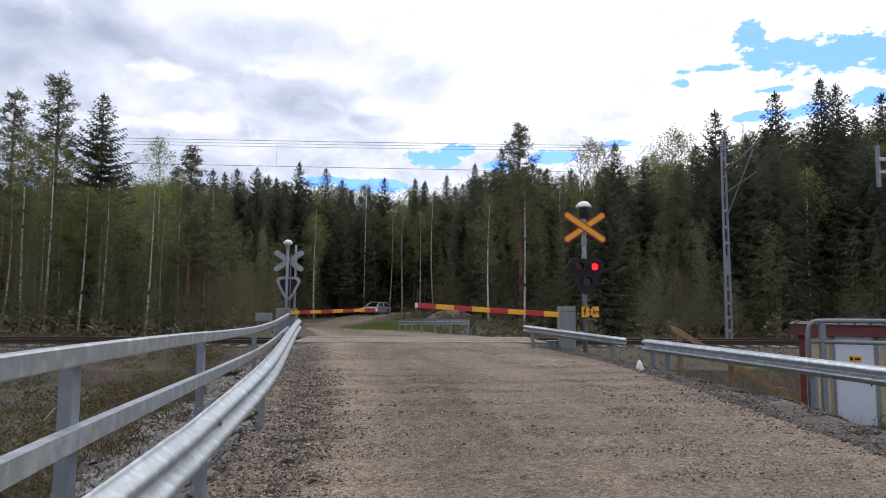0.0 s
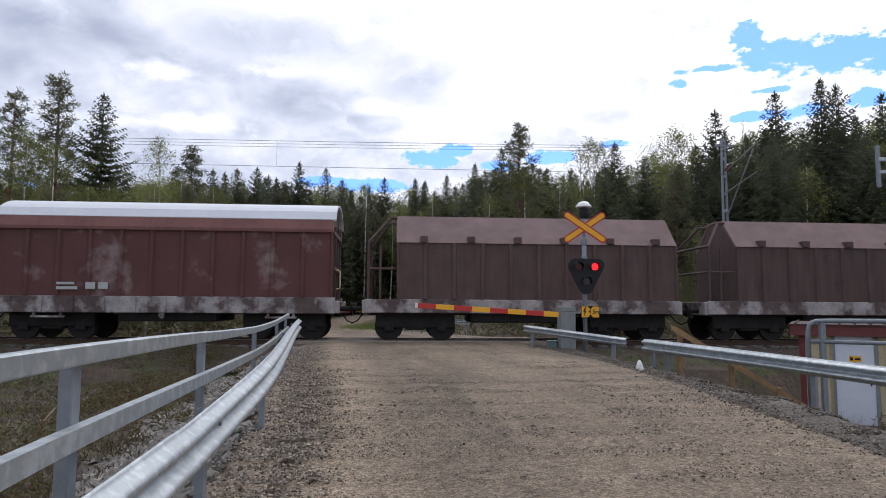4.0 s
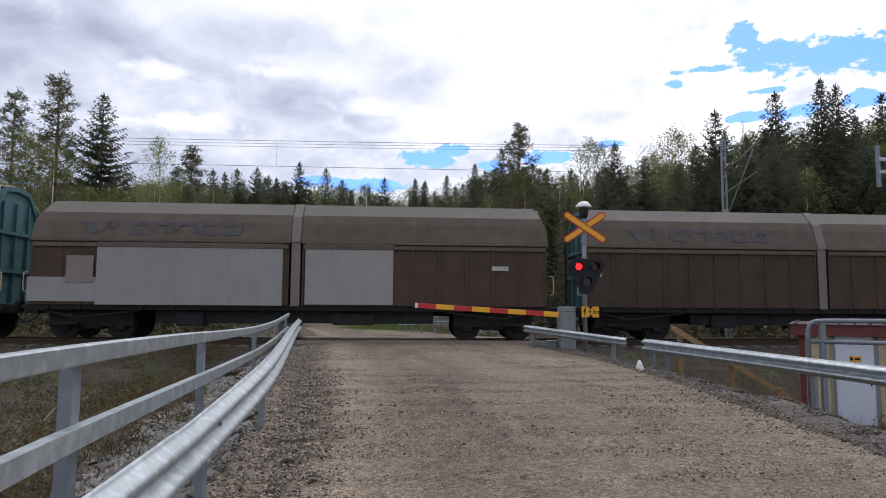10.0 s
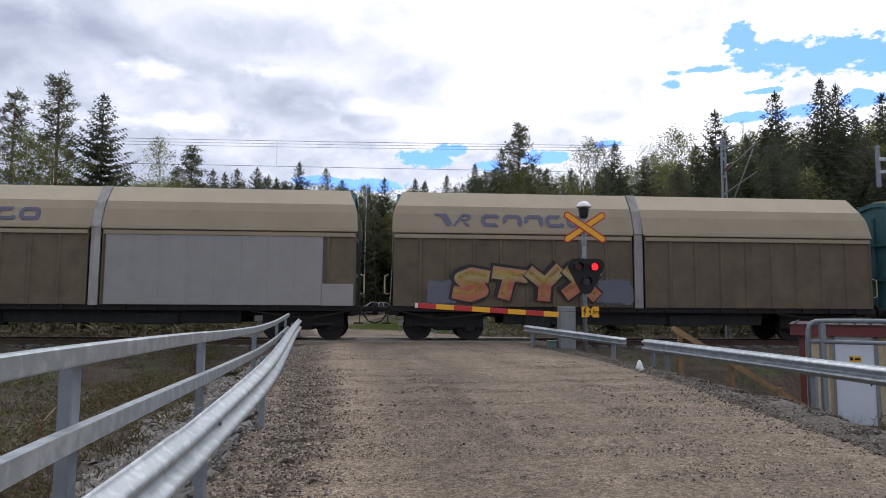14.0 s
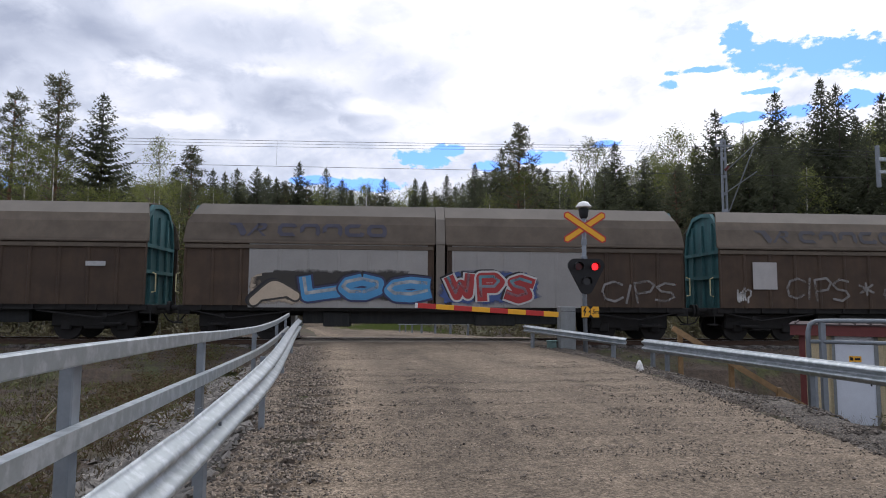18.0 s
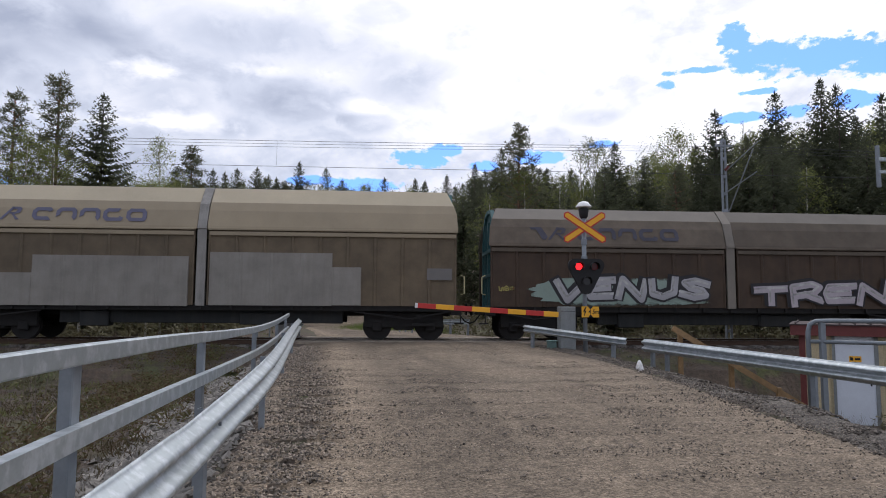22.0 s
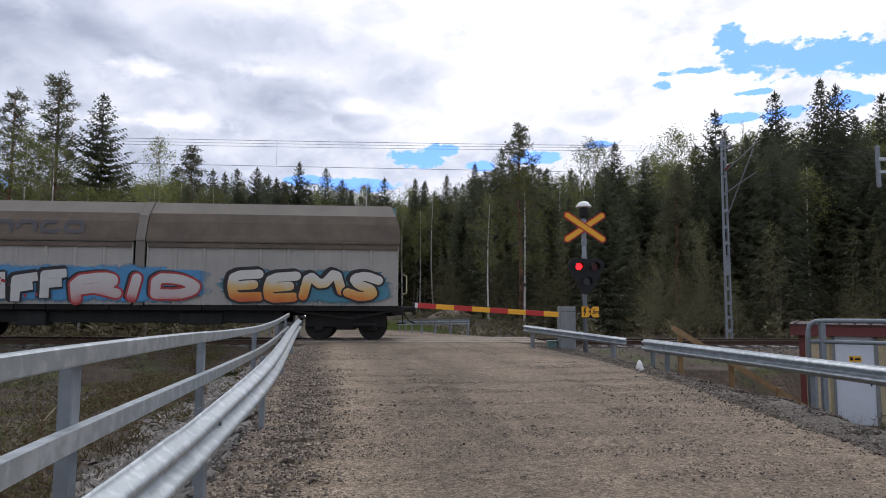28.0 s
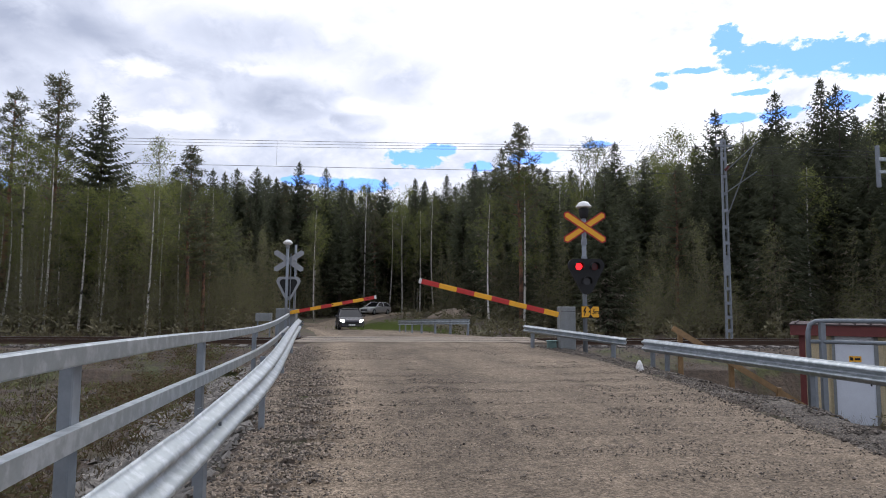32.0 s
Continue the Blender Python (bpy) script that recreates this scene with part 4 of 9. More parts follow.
def boom_barrier(at, length, faces, tip_up, name_label):
    """Machine, boom of red and yellow pieces, counterweight arms. faces -1: the boom points to -x."""
    b = thing("barrier", name_label, "crossing barrier", "crossing barriers", at=at)
    mach = part("machine_cabinet", Geo().box(-0.22, 0.22, -0.22, 0.22, -0.75, 1.16, 0.02), M["grey_paint"], b, "tall grey machine cabinet")
    part("lock", Geo().cyl((0.14, -0.22, 0.45), (0.14, -0.235, 0.45), 0.025, n=10), M["black"], mach)
    part("door_seam", Geo().box(-0.19, 0.19, -0.224, -0.2195, 1.02, 1.03), M["black"], mach)
    part("plinth", Geo().box(-0.36, 0.36, -0.33, 0.33, -1.0, -0.55, 0.02), M["concrete"], b, "concrete foot")
    arm = part("boom", Geo().box(0.0, 0.42, -0.04, 0.04, -0.075, 0.075, 0.008), M["yellow"], b, "red and yellow striped barrier boom")
    n = 7
    for k in range(n):
        x0 = 0.42 + (length - 0.5) * k / n
        x1 = 0.42 + (length - 0.5) * (k + 1) / n
        part("stripe", Geo().box(x0, x1, -0.035, 0.035, -0.07, 0.07, 0.006), M["red" if k % 2 == 0 else "yellow"], arm)
    part("tip", Geo().box(length - 0.08, length, -0.034, 0.034, -0.07, 0.07, 0.006), M["white"], arm, "white end piece")
    for x in (length - 0.35, length * 0.5):
        part("lamp", Geo().cyl((x, -0.036, 0.02), (x, -0.05, 0.02), 0.03, n=10), M["red_lens"], arm)
    BOOMS.append((arm, faces, tip_up))
    return b


def far_signal():
    s = thing("crossing_signal", "grey back of a crossing signal with cross and lamp cap", "railway signal", at=pose(-6.45, 26.9, 0, 0, 0, 2))
    part("pole", Geo().cyl((0, 0, -0.8), (0, 0, 3.6), 0.06, n=12), M["galv_post"], s, smooth=True)
    lamp = part("lamp_cap", Geo().lathe([(0.05, 3.66), (0.14, 3.68), (0.21, 3.74), (0.21, 3.76), (0.10, 3.86), (0.02, 3.88)], 18), M["lamp_white"], s, "white conical lamp cap", smooth=True)
    part("lamp_body", Geo().lathe([(0.06, 3.5), (0.08, 3.55), (0.09, 3.64), (0.06, 3.67)], 14), M["grey_paint"], lamp, smooth=True)
    for a in (33, -33):
        part("cross_arm", cross_arm(1.46, 0.22, a, 0.08 + (0.02 if a > 0 else 0), 0).move(Matrix.Translation((0.04, 0, 3.0))), M["sign_back"], s, "bare metal back of a crossing sign arm")
    rim = [(x * 0.95 + 0.05, q * 0.95 + 1.95) for x, q in lamp_head()]
    head = part("lamp_head", Geo().slab(rim, 0.1, 0.14), M["black"], s, "lamp board seen from behind")
    big = Geo()
    n = len(rim)
    cx, cz = 0.05, 1.95
    inn = [(cx + (x - cx) * 0.74, cz + (q - cz) * 0.74) for x, q in rim]
    for y in (0.06, 0.1):
        big.v += [(x, y, q) for x, q in rim] + [(x, y, q) for x, q in inn]
    big.f = [(k, (k + 1) % n, n + (k + 1) % n, n + k) for k in range(n)] + [(k, 2 * n + k, 2 * n + (k + 1) % n, (k + 1) % n) for k in range(n)] + [(n + k, n + (k + 1) % n, 3 * n + (k + 1) % n, 3 * n + k) for k in range(n)]
    big.m = [0] * len(big.f)
    part("rim", big, M["sign_back"], head, "grey metal rim")
    part("second_pole", Geo().cyl((0.27, 0.35, -0.8), (0.27, 0.35, 3.7), 0.05, n=12), M["galv_post"], s, smooth=True)
    part("conduit", Geo().cyl((0.13, 0.05, -0.8), (0.13, 0.05, 3.3), 0.02, n=8), M["galv_post"], s)
    c = thing("relay_cabinet", "grey steel relay cabinet by the far signal", "cabinet", at=pose(-7.0, 28.6, ground_at(-7.0, 28.6)))
    part("body", Geo().box(-0.26, 0.26, -0.2, 0.2, -0.2, 1.3, 0.02), M["grey_paint"], c)
    part("door", Geo().box(-0.22, 0.22, -0.22, -0.202, 0.02, 1.25, 0.006), M["grey_paint"], c)
    part("handle", Geo().box(0.14, 0.18, -0.245, -0.22, 0.6, 0.75, 0.004), M["black"], c)
    c = thing("cable_cabinet", "low grey cable cabinet on two legs", "cabinet", at=pose(-8.75, 32.0, ground_at(-8.75, 32.0)))
    part("body", Geo().box(-0.38, 0.38, -0.15, 0.15, 0.95, 1.35, 0.015), M["grey_paint"], c)
    for x in (-0.3, 0.3):
        part("leg", Geo().box(x - 0.03, x + 0.03, -0.03, 0.03, -0.2, 0.95), M["galv_post"], c)
    h = thing("gravel_pile", "small heap of grey gravel beside the far road", "gravel pile", at=pose(1.0, 66.0, ground_at(1.0, 66.0)))
    rr = random.Random(2)
    g = Geo().lathe([(2.3, -0.4), (1.9, 0.1), (1.3, 0.55), (0.7, 0.85), (0.1, 0.95)], 16)
    g.v = [(x * 1.3 + rr.uniform(-0.15, 0.15), y + rr.uniform(-0.15, 0.15), z + rr.uniform(-0.1, 0.1)) for x, y, z in g.v]
    part("heap", g, M["shoulder"], h, smooth=True)


def signals():
    near_signal()
    boom_barrier(pose(3.55, 18.75, 0.0, 0, 0, 2.5), 4.05, -1, 3.4, "lowered red and yellow barrier boom on a grey cabinet")
    boom_barrier(pose(-6.35, 27.4, -0.15, 0, 0, 0), 3.65, 1, 3.0, "lowered red and yellow barrier boom beyond the track")
    far_signal()
    j = thing("junction_box", "small green-grey junction box behind the guard rail", "junction box", at=pose(3.15, 18.9, -0.35))
    part("body", Geo().box(-0.13, 0.13, -0.1, 0.1, -0.4, 0.5, 0.015), M["teal_box"], j)
    part("lid", Geo().box(-0.15, 0.15, -0.12, 0.12, 0.5, 0.54, 0.01), M["teal_box"], j)


# ------------------------------------------------------------------ hut, timber brace
def hut():
    h = thing("railway_hut", "small cream-boarded hut with red trim and a white door", "hut", at=pose(8.52, 15.6, -1.55, 0, 0, -30.0))
    W, D, H = 4.2, 2.6, 2.28
    wall = part("wall", Geo().box(0.03, W, 0.03, D, -0.2, H - 0.05), M["hut_wall"], h, "cream painted wooden wall")
    board = Geo().box(-0.062, 0.062, -0.014, 0.0, 0, H - 0.1, 0.004).mesh("board", M["hut_wall"])
    for k in range(31):
        x = 0.12 + k * 0.132
        if 0.62 < x < 1.55:
            continue
        part("board", board, None, wall, at=pose(x, 0.03, 0.0))
    for k in range(19):
        part("board", board, None, wall, at=pose(0.03, 0.14 + k * 0.132, 0.0, 0, 0, -90))
    part("corner_board", Geo().box(-0.03, 0.10, -0.03, 0.10, -0.1, H - 0.1, 0.006), M["hut_red"], h, "red corner board")
    part("fascia", Geo().box(-0.18, W + 0.2, -0.2, -0.16, H - 0.22, H + 0.04, 0.006), M["hut_red"], h, "dark red fascia board")
    part("side_fascia", Geo().box(-0.2, -0.16, -0.2, D + 0.2, H - 0.22, H + 0.04, 0.006), M["hut_red"], h)
    roof = part("roof", Geo().add([(-0.22, -0.24, H + 0.05), (W + 0.24, -0.24, H + 0.05), (W + 0.24, D + 0.24, H + 0.07), (-0.22, D + 0.24, H + 0.07), (-0.22, -0.24, H + 0.02), (W + 0.24, -0.24, H + 0.02), (W + 0.24, D + 0.24, H + 0.04), (-0.22, D + 0.24, H + 0.04)], [(0, 1, 2, 3), (7, 6, 5, 4), (0, 4, 5, 1), (1, 5, 6, 2), (2, 6, 7, 3), (3, 7, 4, 0)]), M["hut_roof"], h, "dark sheet-metal roof")
    for k in range(15):
        x = -0.1 + k * 0.3
        part("seam", Geo().add([(x, -0.24, H + 0.05), (x + 0.03, -0.24, H + 0.05), (x + 0.03, D + 0.24, H + 0.07), (x, D + 0.24, H + 0.07), (x, -0.24, H + 0.085), (x + 0.03, -0.24, H + 0.085), (x + 0.03, D + 0.24, H + 0.105), (x, D + 0.24, H + 0.105)], [(3, 2, 1, 0), (4, 5, 6, 7), (0, 1, 5, 4), (1, 2, 6, 5), (2, 3, 7, 6), (3, 0, 4, 7)]), M["hut_roof"], roof)
    part("door_frame", Geo().box(0.64, 0.70, -0.04, 0.03, 0, 2.1).box(1.46, 1.54, -0.04, 0.03, 0, 2.1).box(0.64, 1.54, -0.04, 0.03, 2.08, 2.14), M["grey_paint"], h, "grey door frame")
    d = part("door", Geo().box(0.70, 1.46, -0.025, 0.02, 0.02, 2.08, 0.006), M["door_white"], h, "white steel door")
    part("handle", Geo().box(1.36, 1.39, -0.06, -0.025, 0.95, 1.1, 0.005), M["black"], d, "black door handle")
    sg = part("door_sign", Geo().box(0.97, 1.21, -0.032, -0.026, 1.48, 1.61), M["yellow"], d, "small yellow warning sign")
    part("sign_bar", Geo().box(0.99, 1.05, -0.036, -0.0325, 1.51, 1.58), M["black"], sg)
    part("sign_bar", Geo().box(1.08, 1.19, -0.036, -0.0325, 1.52, 1.57), M["black"], sg)
    part("meter_box", Geo().box(1.75, 2.05, -0.09, 0.015, 0.95, 1.4, 0.01), M["grey_paint"], h, "grey meter box")
    part("step", Geo().box(0.6, 1.6, -0.7, -0.05, -0.25, -0.02, 0.02), M["concrete"], h)


def brace():
    b = thing("timber_brace", "weathered yellow timber fence brace with a slanting plank", "timber brace")
    for x, y, z1 in ((5.33, 14.7, 0.6), (6.35, 14.45, -0.1), (7.2, 14.1, -0.55)):
        z0 = ground_at(x, y) - 0.3
        part("stake", Geo().box(x - 0.05, x + 0.05, y - 0.04, y + 0.04, z0, z1, 0.006), M["timber"], b, "upright timber stake")
    a, c = Vector((5.14, 14.62, 0.69)), Vector((7.75, 13.95, -0.99))
    d = (c - a).normalized()
    u = Vector((0, -1, 0))
    w = d.cross(u).normalized() * 0.06
    g = Geo()
    o = u * 0.02
    g.add([a + w + o, c + w + o, c - w + o, a - w + o, a + w - o, c + w - o, c - w - o, a - w - o], [(0, 1, 2, 3), (7, 6, 5, 4), (0, 4, 5, 1), (1, 5, 6, 2), (2, 6, 7, 3), (3, 7, 4, 0)])
    part("plank", g, M["timber"], b, "slanting timber plank")
    r = thing("boulder", "pale boulder by the end of the guard rail", "boulder", at=pose(4.72, 15.75, ground_at(4.72, 15.75)))
    g = Geo().lathe([(0.12, -0.1), (0.17, 0.05), (0.15, 0.2), (0.10, 0.32), (0.03, 0.36)], 9)
    rr = random.Random(5)
    g.v = [(x + rr.uniform(-0.03, 0.03), y + rr.uniform(-0.03, 0.03), z + rr.uniform(-0.03, 0.03)) for x, y, z in g.v]
    part("stone", g, M["white"], r)


# ------------------------------------------------------------------ overhead line
def mast(u, across, arm, label="grey lattice overhead-line mast beside the track"):
    m = TRACK @ pose(u, across, 0)
    z0 = -0.8
    H = 8.3
    g = thing("overhead_line_mast", label, "mast", "overhead line masts", at=m)
    w0, w1 = 0.11, 0.075
    for sx in (-1, 1):
        part("leg", Geo().add([(sx * w0 - 0.03, -0.06, z0), (sx * w0 + 0.03, -0.06, z0), (sx * w0 + 0.03, 0.06, z0), (sx * w0 - 0.03, 0.06, z0), (sx * w1 - 0.025, -0.06, H), (sx * w1 + 0.025, -0.06, H), (sx * w1 + 0.025, 0.06, H), (sx * w1 - 0.025, 0.06, H)], [(3, 2, 1, 0), (4, 5, 6, 7), (0, 1, 5, 4), (1, 2, 6, 5), (2, 3, 7, 6), (3, 0, 4, 7)]), M["galv_post"], g, "grey steel channel")
    k, z = 0, 0.15
    while z < H:
        w = w0 + (w1 - w0) * (z - z0) / (H - z0)
        part("batten", Geo().box(-w, w, -0.055, 0.055, z, z + (0.85 if abs(z - 2.6) < 0.3 else 0.13)), M["galv_post"], g)
        z += 0.56 + 0.02 * k
        k += 1
    if arm:
        for z1, z2, l in ((6.9, 7.55, 2.65), (4.9, 7.35, 2.3), (6.0, 6.4, 2.5)):
            part("bracket_tube", Geo().tube([(0, -0.1, z1), (0, -l, z2)], 0.024, 8), M["galv_post"], g)
        part("insulator", Geo().lathe([(0.03, 0), (0.08, 0.05), (0.03, 0.1), (0.08, 0.15), (0.03, 0.2), (0.08, 0.25), (0.03, 0.3)], 10).move(pose(0, -0.15, 6.95, 70)), M["hut_red"], g)
        part("cross_bar", Geo().box(-0.35, 0.35, -0.04, 0.04, 8.0, 8.08), M["galv_post"], g)
    return g


def overhead_line():
    mast(12.15, 3.0, True)
    mast(-52, 3.0, True)
    mast(72, 3.0, True)
    # bracket of a nearer mast, its end in view
    g = thing("line_bracket", "pale steel bracket of another line mast", "mast", "overhead line masts", at=TRACK @ pose(13.62, -3.9, 0))
    part("upright", Geo().box(-0.05, 0.05, -0.05, 0.05, 5.0, 6.35, 0.008), M["galv_post"], g)
    part("bar", Geo().box(0, 1.6, -0.05, 0.05, 5.85, 5.97, 0.008).box(0, 1.6, -0.05, 0.05, 5.45, 5.55, 0.008), M["galv"], g)
    part("leg", Geo().box(1.5, 1.7, -0.08, 0.08, -1.5, 8.0, 0.01), M["galv_post"], g, "tall steel post")
    for y, z, sag, r, name in ((0.0, 6.15, 0.05, 0.008, "contact_wire"), (0.05, 7.25, 0.25, 0.008, "carrier_wire"), (2.6, 7.7, 0.3, 0.007, "feeder_wire"), (3.1, 7.95, 0.3, 0.007, "return_wire")):
        pts = []
        for a, b in ((-175, -113), (-113, -52), (-52, 12.15), (12.15, 72), (72, 133), (133, 195)):
            for k in range(12):
                t = k / 12
                pts.append((a + (b - a) * t, y, z - sag * 4 * t * (1 - t)))
        w = tagged(part(name, Geo().tube(pts, r, 5), M["wire"], at=TRACK), "thin dark overhead line wire above the track", "wire")
    for u in (-43, -34, -24, -15, -6, 3, 20, 30):
        tagged(part("dropper", Geo().tube([(u, 0, 6.16), (u, 0.05, 7.05)], 0.005, 4), M["wire"], at=TRACK), "short dropper wire between two line wires", "wire")
# ------------------------------------------------------------------ trees
M["bark_dark"] = mat("spruce_bark", (0.07, 0.055, 0.045), 0.95, var=0.3, scale=3, fine=25, bump=0.6)
M["bark_pine"] = mat("pine_bark", (0.25, 0.125, 0.075), 0.95, var=0.3, scale=2, fine=20, bump=0.6, col2=(0.09, 0.06, 0.045), amount=0.5)
M["bark_birch"] = mat("birch_bark", (0.60, 0.57, 0.52), 0.8, var=0.15, scale=2.2, fine=15, bump=0.3, col2=(0.035, 0.03, 0.028), amount=0.28)
M["twig"] = mat("bare_twigs", (0.16, 0.13, 0.11), 0.9, var=0.2, scale=4)
M["spruce"] = leaves("spruce_needles", (0.074, 0.084, 0.052), (0.125, 0.135, 0.082), 0.7, 0.45, 0.28)
M["dead"] = leaves("withered_twigs", (0.21, 0.18, 0.14), (0.33, 0.285, 0.225), 0.8, 0.45, 0.2)
M["pine"] = leaves("pine_needles", (0.085, 0.092, 0.055), (0.15, 0.152, 0.09), 0.7, 0.45, 0.25)
M["birch"] = leaves("young_birch_leaves", (0.155, 0.18, 0.052), (0.245, 0.26, 0.092), 0.55, 0.5, 0.25)
M["bush"] = leaves("undergrowth_leaves", (0.11, 0.098, 0.06), (0.17, 0.155, 0.085), 0.6, 0.25, 0.35)


def tri_mesh(name, V, material, dead=None):
    """Separate triangles; dead: withered twigs as a second list, in their own material."""
    me = bpy.data.meshes.new(name)
    W = V + (dead or [])
    n = len(W) // 3
    me.from_pydata(W, [], [(3 * i, 3 * i + 1, 3 * i + 2) for i in range(n)])
    me.materials.append(material)
    if dead:
        me.materials.append(M["dead"])
        me.polygons.foreach_set("material_index", [0] * (len(V) // 3) + [1] * (len(dead) // 3))
    return me


def sprig(V, p, d, l, w, rnd, hang=0.0):
    """A pointed tuft from p along d: two thin triangles crossed."""
    d = Vector(d).normalized()
    s = d.orthogonal().normalized()
    s.rotate(Matrix.Rotation(rnd.uniform(0, 6.28), 3, d))
    e = p + d * l + Vector((0, 0, -hang))
    V += [tuple(p - s * w), tuple(p + s * w), tuple(e)]


def spruce_tree(seed, h, reach, low=0.06):
    """A tapering cone of whorls: each branch a flat drooping spray of needles that lifts at its tip."""
    rnd = random.Random(seed)
    t = Geo().tube([(0, 0, -0.5), (0, 0, h * 0.3), (rnd.uniform(-0.05, 0.05), 0, h * 0.7), (0, 0, h)], [h * 0.011, h * 0.009, h * 0.005, 0.01], 7)
    V, dead = [], []
    z = h - 0.25
    while z > h * low:
        d0 = h - z
        f = 1 - d0 / h
        L = reach * (1 - math.exp(-d0 / 5.0)) * rnd.uniform(0.85, 1.12) + 0.07
        n = 6 + int(5 * (1 - f))
        a0 = rnd.uniform(0, 6.28)
        for k in range(n):
            a = a0 + 6.283 * k / n + rnd.uniform(-0.25, 0.25)
            l = L * rnd.uniform(0.7, 1.15)
            drop = (0.25 - 0.75 * (1 - f)) + rnd.uniform(-0.12, 0.08)
            dx, dy = math.cos(a), math.sin(a)
            p0 = Vector((0, 0, z + rnd.uniform(-0.1, 0.1)))
            m = max(3, int(l / 0.17))
            for j in range(m):
                u = (j + 0.7) / m
                p = p0 + Vector((dx * l * u, dy * l * u, drop * l * u + 0.30 * l * u * u))
                sl = (0.20 + 0.42 * min(1, d0 / 7)) * (1.15 - 0.55 * u) * rnd.uniform(0.75, 1.2)
                old = rnd.random() < (0.75 if u < 0.55 else 0.22) * max(0.0, 1 - f / 0.5)
                for sgn in (-1, 1):
                    ang = a + sgn * rnd.uniform(0.45, 0.95)
                    sprig(dead if old else V, p, (math.cos(ang), math.sin(ang), rnd.uniform(-0.6, -0.05)), sl, sl * 0.19, rnd, 0.05)
                sprig(V, p, (dx * 0.5, dy * 0.5, -0.8), sl * 0.7, sl * 0.16, rnd)
            sprig(V, p0 + Vector((dx * l * 0.8, dy * l * 0.8, drop * l * 0.8 + 0.19 * l)), (dx, dy, drop + 0.5), l * 0.22 + 0.12, 0.05, rnd)
        z -= 0.20 + 0.26 * min(1, d0 / 6) * rnd.uniform(0.8, 1.2)
    for k in range(8):
        sprig(V, Vector((0, 0, h - 0.55 + 0.04 * k)), (rnd.uniform(-0.25, 0.25), rnd.uniform(-0.25, 0.25), 1), 0.55, 0.05, rnd)
    return t, tri_mesh("spruce_crown", V, M["spruce"], dead)


def pine_tree(seed, h, bare=0.55):
    rnd = random.Random(seed)
    bend = rnd.uniform(-0.25, 0.25)
    line = [(0, 0, -0.5), (bend * 0.4, 0, h * 0.35), (bend, 0.1, h * 0.7), (bend * 0.7, 0, h * 0.97)]
    t = Geo().tube(line, [h * 0.012, h * 0.0095, h * 0.006, 0.02], 8)
    V = []
    for i in range(44):
        f = i / 43
        z = h * (bare + (0.985 - bare) * f)
        l = h * 0.115 * (1.12 - 0.92 * f ** 1.35) * rnd.uniform(0.55, 1.2)
        a = i * 2.4 + rnd.uniform(-0.4, 0.4)
        p0 = Vector((bend * min(1, z / (0.7 * h)), 0, z))
        p1 = p0 + Vector((math.cos(a) * l, math.sin(a) * l, l * rnd.uniform(0.15, 0.55)))
        t.tube([p0, p0.lerp(p1, 0.5) + Vector((0, 0, -0.06 * l)), p1], [0.045, 0.03, 0.012], 4, False)
        for _ in range(4 + int(4 * (1 - f))):
            c = p0.lerp(p1, rnd.uniform(0.5, 1.08)) + Vector((rnd.gauss(0, 0.22), rnd.gauss(0, 0.22), rnd.gauss(0.05, 0.12)))
            for _ in range(30):
                d = Vector((rnd.gauss(0, 1), rnd.gauss(0, 1), rnd.gauss(0.35, 0.7)))
                sprig(V, c + d.normalized() * rnd.uniform(0, 0.30), d, rnd.uniform(0.12, 0.28), 0.035, rnd)
    for _ in range(6):
        a, z = rnd.uniform(0, 6.28), h * rnd.uniform(0.3, bare)
        t.tube([(bend * z / h, 0, z), (bend * z / h + math.cos(a) * 0.7, math.sin(a) * 0.7, z + rnd.uniform(-0.1, 0.1))], [0.025, 0.008], 4, False)
    return t, tri_mesh("pine_crown", V, M["pine"])


